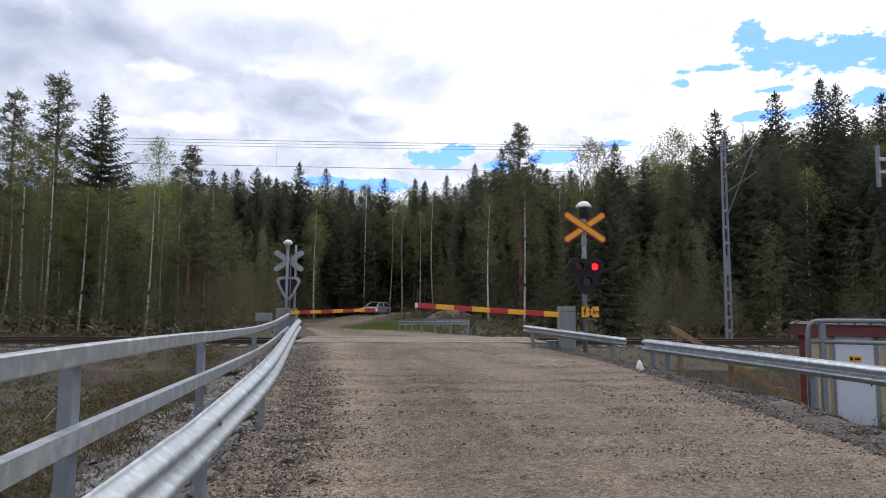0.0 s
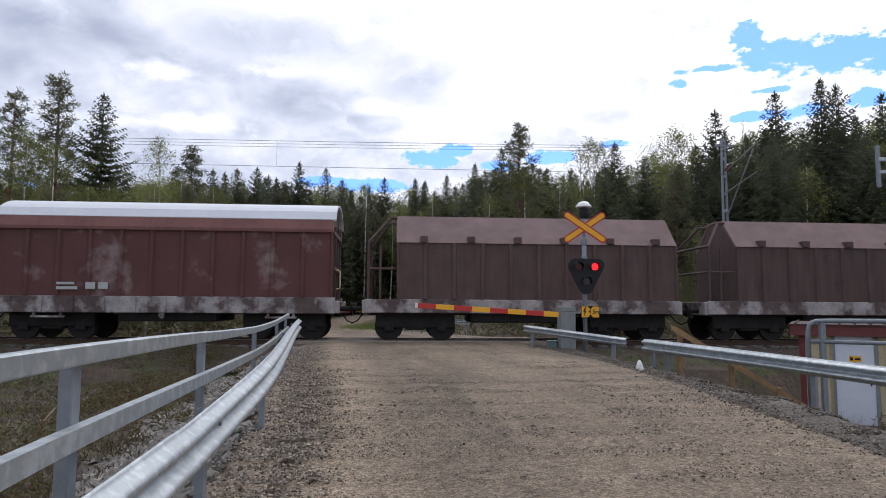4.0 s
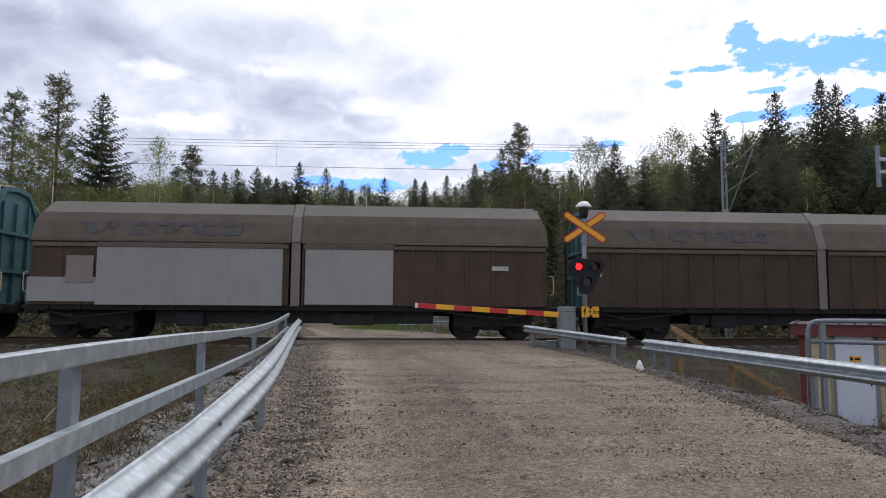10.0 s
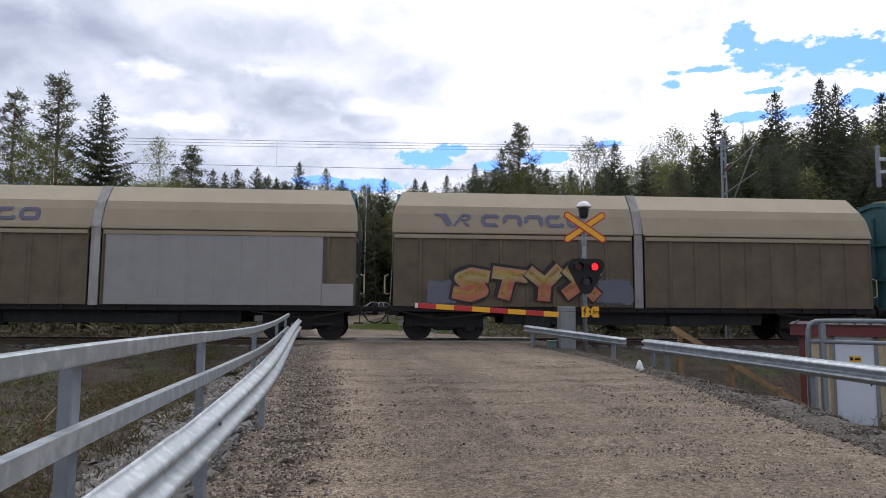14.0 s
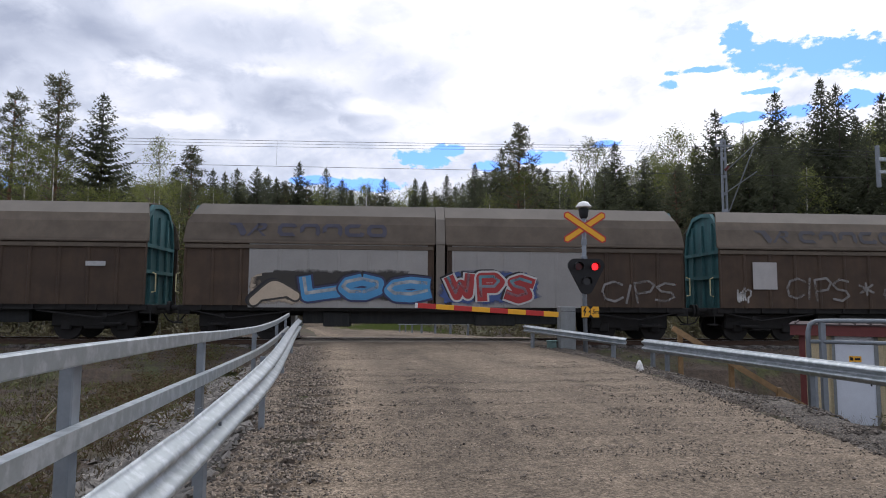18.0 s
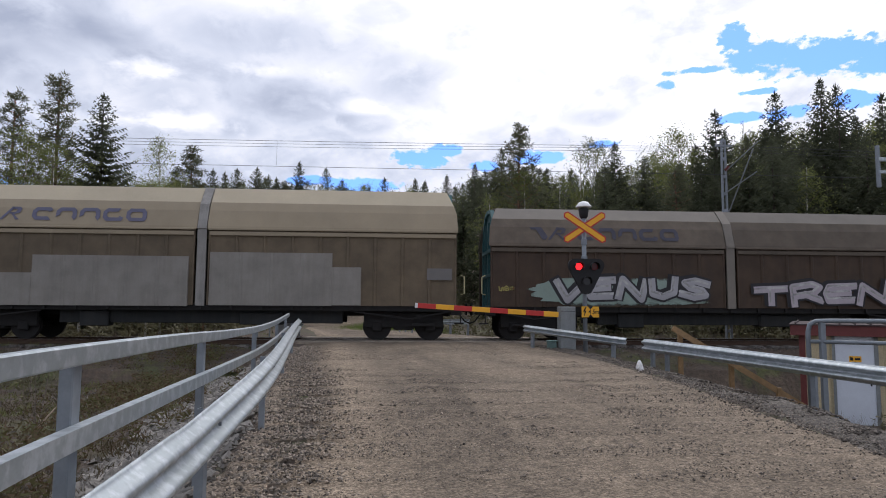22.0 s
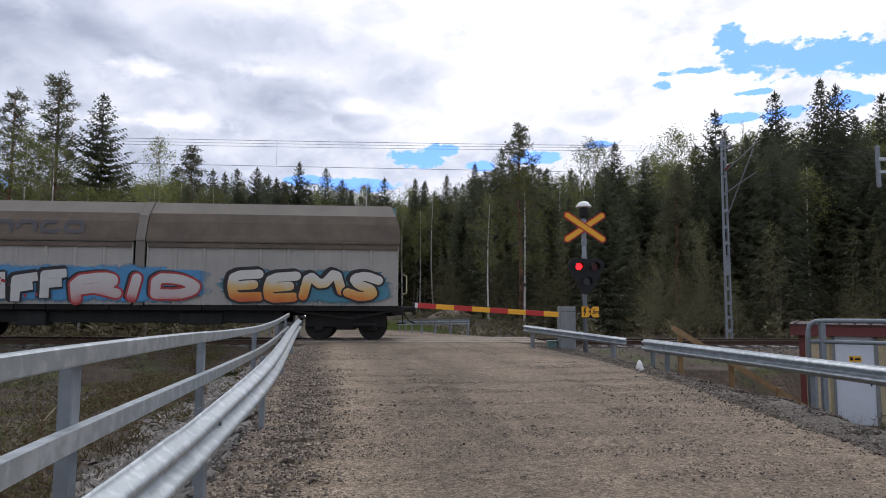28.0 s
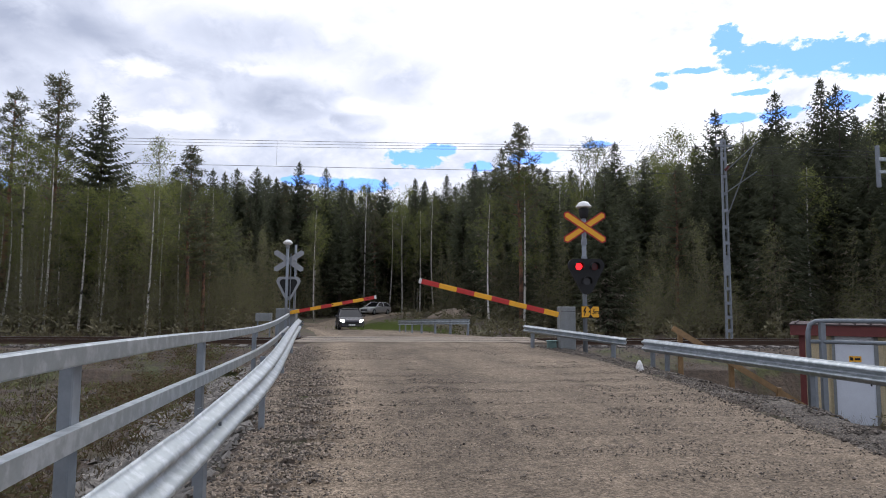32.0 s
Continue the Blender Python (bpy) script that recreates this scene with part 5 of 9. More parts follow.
def birch_tree(seed, h, dense=1.0, low=0.30, wide=0.13):
    rnd = random.Random(seed)
    b1, b2 = rnd.uniform(-0.35, 0.35), rnd.uniform(-0.35, 0.35)
    at = lambda z: Vector((b1 * math.sin(z / h * 2.2), b2 * math.sin(z / h * 2.6 + 0.3), z))
    t = Geo().tube([at(h * k / 8) if k else Vector((0, 0, -0.5)) for k in range(9)], [h * 0.0062 * (1 - k / 8) ** 0.8 + 0.012 for k in range(9)], 7)
    V = []
    n = 34
    for i in range(n):
        f = i / (n - 1)
        z = h * (low + (0.97 - low) * f)
        l = h * wide * math.sin(math.pi * (0.18 + 0.78 * f)) * rnd.uniform(0.6, 1.3)
        a = i * 2.4 + rnd.uniform(-0.5, 0.5)
        p0 = at(z)
        p1 = p0 + Vector((math.cos(a) * l, math.sin(a) * l, l * rnd.uniform(0.7, 1.5)))
        p2 = p1 + Vector((math.cos(a) * l * 0.3, math.sin(a) * l * 0.3, -l * 0.1))
        t.slot = 1
        t.tube([p0, p1, p2], [0.022, 0.012, 0.005], 3, False)
        for _ in range(2):
            q = p0.lerp(p1, rnd.uniform(0.3, 0.9))
            t.tube([q, q + Vector((rnd.gauss(0, 0.4), rnd.gauss(0, 0.4), rnd.uniform(0.1, 0.6)))], [0.009, 0.004], 3, False)
        for _ in range(int(44 * dense)):
            c = p0.lerp(p2, rnd.uniform(0.3, 1.1)) + Vector((rnd.gauss(0, 0.28), rnd.gauss(0, 0.28), rnd.gauss(-0.1, 0.28)))
            for _ in range(3):
                d = Vector((rnd.gauss(0, 1), rnd.gauss(0, 1), rnd.gauss(-0.3, 0.8)))
                sprig(V, c + d * 0.07, d, rnd.uniform(0.07, 0.15), rnd.uniform(0.03, 0.05), rnd)
    return t, tri_mesh("birch_crown", V, M["birch"]) if V else None


SPECIES = {
    "spruce": ("spruce_tree", "dark green spruce with drooping branches at the forest edge", "spruce", ["bark_dark"]),
    "pine": ("pine_tree", "tall pine with a bare reddish trunk and clumped crown", "pine", ["bark_pine"]),
    "birch": ("birch_tree", "slender white-barked birch with fresh light-green leaves", "birch", ["bark_birch", "twig"]),
    "bare": ("birch_tree", "nearly leafless pale birch with fine upright twigs", "birch", ["bark_birch", "twig"]),
}
STOCK = {"spruce": [], "pine": [], "birch": [], "bare": []}


def stock_trees():
    for k in range(6):
        STOCK["spruce"].append((*spruce_tree(100 + k, 16.0, (2.5, 2.1, 2.9, 2.3, 3.2, 2.0)[k], low=(0.04, 0.1, 0.03, 0.14, 0.05, 0.2)[k]), 16.0))
    for k in range(3):
        STOCK["pine"].append((*pine_tree(200 + k, 16.0, (0.45, 0.55, 0.38)[k]), 16.0))
    for k in range(5):
        STOCK["birch"].append((*birch_tree(300 + k, 14.0, (1.0, 0.75, 1.15, 0.6, 1.3)[k], (0.42, 0.50, 0.38, 0.45, 0.34)[k], (0.12, 0.10, 0.14, 0.09, 0.15)[k]), 14.0))
    STOCK["bare"].append((*birch_tree(400, 14.0, 0.06, 0.25, 0.16), 14.0))
    for kind, trees in STOCK.items():
        name, label, cat, barks = SPECIES[kind]
        made = []
        for t, crown, h in trees:
            made.append((t.mesh("trunk", [M[b] for b in barks], True), crown, h))
        STOCK[kind] = made


def plant(kind, which, x, y, top, turn):
    """A tree whose top reaches the height top."""
    name, label, cat, _ = SPECIES[kind]
    trunk, crown, h = STOCK[kind][which % len(STOCK[kind])]
    z = ground_at(x, y)
    s = (top - z) / h
    wide = s ** 0.6 if s < 1 else s ** 0.9
    t = thing(name, label, cat, "trees at the forest edge", at=Matrix.LocRotScale((x, y, z), Euler((0, 0, turn)), (wide, wide, s)))
    part("trunk", trunk, None, t)
    part("crown", crown, None, t)


# direction east of north by its slope x / y, height of the top over the eye as a slope, depth, kind
FRONT_WEST = [(-0.771, 0.318, 48, 'spruce'), (-0.734, 0.3, 46, 'pine'), (-0.678, 0.333, 44, 'pine'), (-0.677, 0.166, 40, 'birch'), (-0.645, 0.274, 40, 'birch'), (-0.611, 0.256, 39, 'birch'), (-0.602, 0.361, 46, 'pine'), (-0.557, 0.184, 39, 'birch'), (-0.536, 0.333, 44, 'spruce'), (-0.524, 0.184, 40, 'birch'), (-0.494, 0.211, 48, 'birch'), (-0.458, 0.14, 44, 'pine'), (-0.454, 0.194, 39, 'birch'), (-0.448, 0.268, 47, 'birch'), (-0.419, 0.212, 50, 'spruce'), (-0.392, 0.185, 42, 'pine'), (-0.39, 0.245, 52, 'pine'), (-0.368, 0.159, 43, 'pine'), (-0.36, 0.212, 60, 'spruce'), (-0.341, 0.207, 70, 'spruce'), (-0.322, 0.213, 72, 'spruce'), (-0.303, 0.168, 72, 'pine'), (-0.291, 0.215, 75, 'spruce'), (-0.26, 0.199, 80, 'spruce'), (-0.25, 0.168, 70, 'pine')]
FRONT_MIDDLE = [(-0.225, 0.225, 78, 'spruce'), (-0.197, 0.142, 70, 'birch'), (-0.183, 0.215, 85, 'spruce'), (-0.158, 0.197, 88, 'spruce'), (-0.143, 0.182, 92, 'spruce'), (-0.127, 0.143, 96, 'birch'), (-0.12, 0.174, 84, 'bare'), (-0.092, 0.2, 95, 'spruce'), (-0.083, 0.152, 90, 'birch'), (-0.062, 0.161, 88, 'birch'), (-0.044, 0.199, 93, 'spruce'), (-0.035, 0.148, 86, 'birch'), (-0.029, 0.196, 98, 'spruce'), (-0.013, 0.174, 84, 'birch'), (0.005, 0.205, 92, 'spruce'), (0.031, 0.179, 84, 'birch'), (0.049, 0.224, 80, 'spruce'), (0.058, 0.197, 90, 'spruce'), (0.073, 0.175, 46, 'birch'), (0.091, 0.249, 64, 'spruce'), (0.106, 0.224, 70, 'spruce'), (0.121, 0.282, 48, 'pine'), (0.125, 0.215, 47, 'birch'), (0.15, 0.217, 66, 'spruce'), (0.181, 0.207, 58, 'birch')]
FRONT_EAST = [(0.199, 0.216, 66, 'spruce'), (0.217, 0.25, 62, 'bare'), (0.23, 0.263, 60, 'birch'), (0.252, 0.225, 62, 'birch'), (0.268, 0.258, 56, 'spruce'), (0.292, 0.225, 60, 'birch'), (0.314, 0.236, 54, 'spruce'), (0.332, 0.245, 66, 'birch'), (0.359, 0.275, 66, 'bare'), (0.373, 0.285, 62, 'birch'), (0.394, 0.253, 56, 'birch'), (0.402, 0.226, 48, 'spruce'), (0.427, 0.311, 50, 'spruce'), (0.441, 0.276, 54, 'spruce'), (0.473, 0.295, 60, 'bare'), (0.486, 0.227, 47, 'birch'), (0.522, 0.342, 50, 'spruce'), (0.545, 0.254, 44, 'spruce'), (0.563, 0.277, 46, 'spruce'), (0.594, 0.363, 48, 'spruce'), (0.618, 0.353, 50, 'spruce'), (0.649, 0.304, 46, 'spruce'), (0.691, 0.341, 48, 'spruce'), (0.726, 0.328, 46, 'spruce'), (0.762, 0.337, 50, 'spruce')]


def skyline(r):
    return float(np.interp(r, [-0.72, -0.58, -0.52, -0.45, -0.38, -0.33, -0.22, -0.1, 0.0, 0.05, 0.12, 0.2, 0.26, 0.36, 0.42, 0.5, 0.58, 0.7], [0.20, 0.20, 0.195, 0.19, 0.195, 0.20, 0.20, 0.188, 0.19, 0.205, 0.225, 0.215, 0.225, 0.235, 0.265, 0.28, 0.31, 0.30]))


def clear(x, y):
    t = (y - 23.33) * math.cos(TH) - x * math.sin(TH)
    d = min(np.min(np.hypot(ROAD_LINE[:, 0] - x, ROAD_LINE[:, 1] - y)), np.min(np.hypot(BRANCH_LINE[:, 0] - x, BRANCH_LINE[:, 1] - y)) + 0.5)
    return t > 8.0 and d > 5.0


def forest():
    stock_trees()
    rnd = random.Random(8)
    n = 0
    for r, e, y, kind in FRONT_WEST + FRONT_MIDDLE + FRONT_EAST:
        plant(kind, n, r * y, y, 1.12 + e * y, rnd.uniform(0, 6.28))
        n += 1
    placed = []
    tries = 0
    while len(placed) < 460 and tries < 12000:
        tries += 1
        y = rnd.uniform(36, 125)
        r = rnd.uniform(-0.80, 0.80)
        x = r * y
        if not clear(x, y) or any((x - a) ** 2 + (y - b) ** 2 < 3.6 for a, b in placed):
            continue
        mid = math.exp(-((r + 0.08) / 0.20) ** 2)
        if y < 40 + 44 * mid:
            continue
        e = skyline(r) * rnd.uniform(0.70, 1.02)
        h = e * y + 1.12
        if h > 24:
            continue
        kind = rnd.choices(["spruce", "pine", "birch"], [0.60, 0.08, 0.32] if r > 0.2 else ([0.50, 0.16, 0.34] if r > -0.3 else [0.16, 0.30, 0.54]))[0]
        placed.append((x, y))
        plant(kind, rnd.randrange(6), x, y, max(h, 7), rnd.uniform(0, 6.28))


def far_woods():
    """The closed forest behind, joined: many rough spruces and birches."""
    rnd = random.Random(31)
    for name, label, m, share in (("far_woods", "dense dark spruce forest behind the front trees", "spruce", 0.78), ("far_birches", "fresh green birches deep in the forest", "birch", 0.22)):
        V, dead = [], []
        n = 0
        while n < 760 * share:
            r = rnd.uniform(-0.95, 0.95)
            mid = math.exp(-((r + 0.08) / 0.22) ** 2)
            y = rnd.uniform(62, 120) + 34 * mid
            x = r * y
            if m == "spruce" and r < -0.3 and rnd.random() < 0.6:
                continue
            if not clear(x, y) or y * math.cos(TH) - x * math.sin(TH) < 40:
                continue
            n += 1
            h = (skyline(r) * rnd.uniform(0.80, 0.98) * y + 1.12)
            h = min(max(h, 8), 27)
            z = ground_at(x, y)
            for _ in range(300):
                u = rnd.random() ** 1.15
                a = rnd.uniform(0, 6.28)
                R = (0.145 * h * (1 - u) ** 0.8 + 0.05) * math.sqrt(rnd.uniform(0.1, 1)) if m == "spruce" else 0.14 * h * math.sin(math.pi * min(0.98, u + 0.1)) * math.sqrt(rnd.random()) + 0.1
                c = Vector((x + R * math.cos(a), y + R * math.sin(a), z + 0.02 * h + u * h * 0.98))
                d = Vector((math.cos(a), math.sin(a), rnd.uniform(-0.9, 0.1)))
                l = rnd.uniform(0.7, 1.3) * (1.05 - 0.75 * u) if m == "spruce" else rnd.uniform(0.3, 0.6)
                sprig(dead if m == "spruce" and rnd.random() < 0.75 * max(0.0, 1 - u / 0.6) else V, c, d, l, l * 0.22, rnd)
            s = Vector((0.12, 0, 0))
            V += [(x - 0.1, y, z - 0.3), (x + 0.1, y, z - 0.3), (x, y, z + h)]
        tagged(new(name, tri_mesh(name, V, M[m], dead)), label, "forest", kind="stuff")


def thicket():
    """Bare and budding young birches, alders and withered lower boughs that veil the forest's edge, joined."""
    rnd = random.Random(57)
    M["thicket"] = leaves("bare_thicket_twigs", (0.165, 0.145, 0.10), (0.25, 0.235, 0.15), 0.8, 0.4, 0.2)
    M["budding"] = leaves("budding_leaves", (0.16, 0.17, 0.065), (0.25, 0.255, 0.11), 0.6, 0.5, 0.2)
    V, W = [], []
    n = 0
    while n < 840:
        r = rnd.uniform(*((-0.80, -0.25), (-0.36, 0.20), (0.15, 0.80), (-0.80, -0.25), (-0.36, 0.20), (0.30, 0.80), (-0.80, -0.3))[n % 7])
        mid = math.exp(-((r + 0.08) / 0.20) ** 2)
        y = 37 + 40 * mid + rnd.uniform(0, 17)
        x = r * y
        if not clear(x, y):
            continue
        n += 1
        z = ground_at(x, y)
        h = rnd.uniform(2.0, 9.0) * (1.0 if r < 0.2 else 0.85)
        lx, ly = rnd.gauss(0, 0.04), rnd.gauss(0, 0.04)
        at = lambda u: Vector((x + lx * u * h, y + ly * u * h, z + u * h))
        w = 0.012 + 0.0015 * h
        V += [(x - w, y, z - 0.2), (x + w, y, z - 0.2), tuple(at(1.0))]
        for _ in range(int(36 + 34 * h)):
            u = rnd.uniform(0.05, 1.0)
            a = rnd.uniform(0, 6.28)
            l = rnd.uniform(0.3, 1.2) * (1.15 - u)
            p = at(u) + Vector((math.cos(a), math.sin(a), rnd.uniform(0.2, 1.0))) * rnd.uniform(0, 0.9) * (1.1 - u)
            d = Vector((math.cos(a), math.sin(a), rnd.uniform(-0.2, 1.3)))
            sprig(V, p, d, l, 0.011, rnd)
            if rnd.random() < 0.5:
                for _ in range(2):
                    q = p + d.normalized() * rnd.uniform(0, l) + Vector((rnd.gauss(0, 0.1), rnd.gauss(0, 0.1), rnd.gauss(0, 0.1)))
                    sprig(W, q, (rnd.gauss(0, 1), rnd.gauss(0, 1), rnd.gauss(0, 0.8)), rnd.uniform(0.06, 0.13), 0.03, rnd)
    tagged(new("bare_thicket", tri_mesh("bare_thicket", V, M["thicket"])), "grey-brown bare twigs of young trees along the forest edge", "thicket", kind="stuff")
    tagged(new("budding_thicket", tri_mesh("budding_thicket", W, M["budding"])), "first olive-green leaves on young trees along the forest edge", "thicket", kind="stuff")


def undergrowth():
    """Low bushes and saplings at the forest edge, joined."""
    rnd = random.Random(21)
    V = []
    n = 0
    while n < 700:
        y = rnd.uniform(32, 80)
        x = rnd.uniform(-0.75, 0.75) * y
        if not clear(x, y) :
            continue
        n += 1
        z, h = ground_at(x, y), rnd.uniform(0.4, 1.7)
        for _ in range(int(40 * h)):
            u = rnd.random()
            c = Vector((x + rnd.gauss(0, 0.35 * h * (1.1 - u)), y + rnd.gauss(0, 0.35 * h * (1.1 - u)), z + u * h))
            d = Vector((rnd.gauss(0, 1), rnd.gauss(0, 1), rnd.gauss(0.3, 0.7)))
            sprig(V, c, d, rnd.uniform(0.15, 0.4), rnd.uniform(0.04, 0.09), rnd)
    tagged(new("undergrowth", tri_mesh("undergrowth", V, M["bush"])), "low bushes and saplings under the trees", "bushes", kind="stuff")
    # small shrubs on the near verge
    for x, y, h in ((-6.6, 10.8, 1.15), (-8.5, 13.5, 0.7), (8.6, 12.9, 0.5), (6.9, 16.5, 0.5), (-4.6, 7.2, 0.55), (-11, 10, 0.8)):
        W = []
        z = ground_at(x, y)
        for _ in range(int(130 * h)):
            u = rnd.random()
            sprig(W, Vector((x + rnd.gauss(0, 0.16 * h), y + rnd.gauss(0, 0.16 * h), z + u * h)), Vector((rnd.gauss(0, 1), rnd.gauss(0, 1), rnd.gauss(0.5, 0.6))), rnd.uniform(0.06, 0.13), 0.022, rnd)
        s = thing("shrub", "small leafy willow shrub on the verge", "shrub", "shrubs on the verge")
        for k in range(5):
            a = rnd.uniform(0, 6.28)
            part("stem", Geo().tube([(x, y, z - 0.1), (x + 0.12 * h * math.cos(a), y + 0.12 * h * math.sin(a), z + h * 0.9)], [0.008, 0.003], 4, False), M["twig"], s)
        part("leaves", tri_mesh("leaves", W, M["bush"]), None, s)
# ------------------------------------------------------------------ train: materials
# Low and high wagons: sides darkest, hoods lighter, roof slopes lightest.
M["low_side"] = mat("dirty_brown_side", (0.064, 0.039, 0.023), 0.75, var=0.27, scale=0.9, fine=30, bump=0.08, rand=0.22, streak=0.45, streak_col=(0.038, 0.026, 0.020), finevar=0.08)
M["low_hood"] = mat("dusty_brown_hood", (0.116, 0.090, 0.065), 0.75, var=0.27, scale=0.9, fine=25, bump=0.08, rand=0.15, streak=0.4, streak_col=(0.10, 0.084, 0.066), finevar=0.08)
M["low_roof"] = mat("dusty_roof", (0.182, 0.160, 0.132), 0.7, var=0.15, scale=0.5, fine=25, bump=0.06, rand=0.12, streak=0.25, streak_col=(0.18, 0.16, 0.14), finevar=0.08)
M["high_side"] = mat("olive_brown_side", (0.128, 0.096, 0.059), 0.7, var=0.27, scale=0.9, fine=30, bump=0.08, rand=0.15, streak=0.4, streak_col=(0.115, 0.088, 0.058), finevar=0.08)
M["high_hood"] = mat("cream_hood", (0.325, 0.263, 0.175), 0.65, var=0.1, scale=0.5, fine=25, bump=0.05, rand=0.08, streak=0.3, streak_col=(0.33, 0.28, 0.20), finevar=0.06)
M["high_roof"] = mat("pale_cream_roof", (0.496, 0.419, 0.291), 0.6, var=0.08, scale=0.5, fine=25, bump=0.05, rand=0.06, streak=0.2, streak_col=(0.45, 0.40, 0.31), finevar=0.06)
M["pale_side"] = mat("pale_grey_side", (0.37, 0.352, 0.32), 0.65, var=0.1, scale=0.5, fine=30, bump=0.06, rand=0.1, streak=0.35, streak_col=(0.27, 0.25, 0.22), finevar=0.07)
M["white_band"] = mat("washed_white_hood", (0.50, 0.505, 0.50), 0.55, var=0.1, scale=0.6, fine=25, bump=0.05, streak=0.25, streak_col=(0.42, 0.41, 0.38), finevar=0.06)
M["grey_side"] = mat("dusty_grey_brown_side", (0.118, 0.098, 0.078), 0.75, var=0.22, scale=0.9, fine=30, bump=0.08, streak=0.45, streak_col=(0.085, 0.072, 0.06), finevar=0.08)
M["patch"] = mat("repainted_grey", (0.305, 0.295, 0.28), 0.65, var=0.08, scale=0.8, fine=30, bump=0.05, streak=0.2, streak_col=(0.27, 0.25, 0.22), finevar=0.06)
M["patch_dust"] = mat("dusty_repaint", (0.25, 0.232, 0.205), 0.7, var=0.16, scale=0.9, fine=30, bump=0.05, streak=0.35, streak_col=(0.16, 0.14, 0.115), finevar=0.06)
M["patch_brown"] = mat("repainted_brown", (0.23, 0.20, 0.16), 0.65, var=0.08, scale=0.8, fine=30, bump=0.05, finevar=0.06)
M["post_pale"] = mat("pale_centre_post", (0.38, 0.36, 0.33), 0.65, var=0.15, scale=1, streak=0.4, rand=0.3)
M["teal"] = mat("teal_end_wall", (0.045, 0.135, 0.142), 0.6, var=0.18, scale=1.2, fine=30, bump=0.06, rand=0.2, streak=0.45, streak_col=(0.028, 0.035, 0.035))
# Underframe, teal centre beam and wheels: all near-black base colours.
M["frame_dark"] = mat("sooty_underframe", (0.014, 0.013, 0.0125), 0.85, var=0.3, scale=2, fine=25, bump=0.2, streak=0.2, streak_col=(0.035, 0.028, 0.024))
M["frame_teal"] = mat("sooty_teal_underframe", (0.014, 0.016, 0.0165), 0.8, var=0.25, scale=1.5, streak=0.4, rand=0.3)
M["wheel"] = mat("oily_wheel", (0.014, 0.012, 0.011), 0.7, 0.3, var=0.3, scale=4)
M["handrail"] = mat("yellow_handrail", (0.50, 0.45, 0.25), 0.6, var=0.1)
M["ore_side"] = mat("red_brown_side", (0.110, 0.041, 0.036), 0.75, var=0.16, scale=0.6, col2=(0.25, 0.18, 0.17), amount=0.15, fine=30, bump=0.1, rand=0.12, streak=0.35, streak_col=(0.085, 0.036, 0.032), finevar=0.08)
# The sloped upper band is a lighter red-brown than the side below.
M["ore_band"] = mat("rubbed_red_brown", (0.22, 0.098, 0.085), 0.75, var=0.15, scale=0.6, fine=30, bump=0.08, rand=0.1, streak=0.3, streak_col=(0.12, 0.05, 0.045))
M["white_roof"] = mat("white_curved_roof", (0.66, 0.68, 0.71), 0.5, var=0.06, scale=0.7, fine=20, bump=0.04, streak=0.15, streak_col=(0.45, 0.45, 0.46), finevar=0.05)
M["limed"] = mat("lime_dusted_frame", (0.105, 0.075, 0.07), 0.85, var=0.3, scale=1.2, fine=20, bump=0.15, col2=(0.36, 0.33, 0.32), amount=0.5)
M["hatch_side"] = mat("dusty_maroon_side", (0.088, 0.052, 0.046), 0.8, var=0.2, scale=0.8, streak=0.4, streak_col=(0.14, 0.11, 0.10), rand=0.1)
M["hatch_roof"] = mat("dusty_pink_hatch", (0.20, 0.135, 0.125), 0.8, var=0.2, scale=0.8, streak=0.4, streak_col=(0.20, 0.14, 0.13))
M["loco_white"] = mat("loco_white", (0.56, 0.54, 0.46), 0.45, var=0.08, scale=0.6, fine=25, bump=0.04, streak=0.35, streak_col=(0.40, 0.37, 0.30), finevar=0.05)
M["loco_green"] = mat("loco_green", (0.018, 0.145, 0.038), 0.45, var=0.1, scale=0.6, fine=25, bump=0.04, streak=0.15, streak_col=(0.03, 0.12, 0.05), finevar=0.05)
M["loco_grey"] = mat("loco_grey_skirt", (0.125, 0.12, 0.115), 0.6, var=0.15, scale=0.8, streak=0.3, streak_col=(0.075, 0.065, 0.055))
M["loco_roof"] = mat("loco_roof", (0.075, 0.078, 0.075), 0.7, var=0.2, scale=1, streak=0.2)
# Darker than the white body: the ribs' shaded undersides put into their colour.
M["loco_line"] = mat("loco_rib", (0.25, 0.245, 0.22), 0.5, var=0.1, scale=1, bump=0.03)
M["window"] = glass("dark_window", (0.008, 0.008, 0.01), 0.12)
M["logo_blue"] = mat("grey_blue_mark", (0.115, 0.112, 0.17), 0.6, var=0.1, scale=1.5, bump=0.02)
M["logo_faint"] = mat("faded_mark", (0.082, 0.078, 0.085), 0.7, var=0.15, scale=1.5, bump=0.02)
M["logo_mid"] = mat("worn_mark", (0.062, 0.060, 0.082), 0.7, var=0.2, scale=1.5, bump=0.02)
M["logo_black"] = mat("black_mark", (0.03, 0.03, 0.035), 0.6, var=0.1, scale=1.5, bump=0.02)
M["mark"] = mat("white_mark", (0.45, 0.45, 0.44), 0.6, var=0.1, scale=3)

GOODS_GROUP = "covered goods wagons of the train"


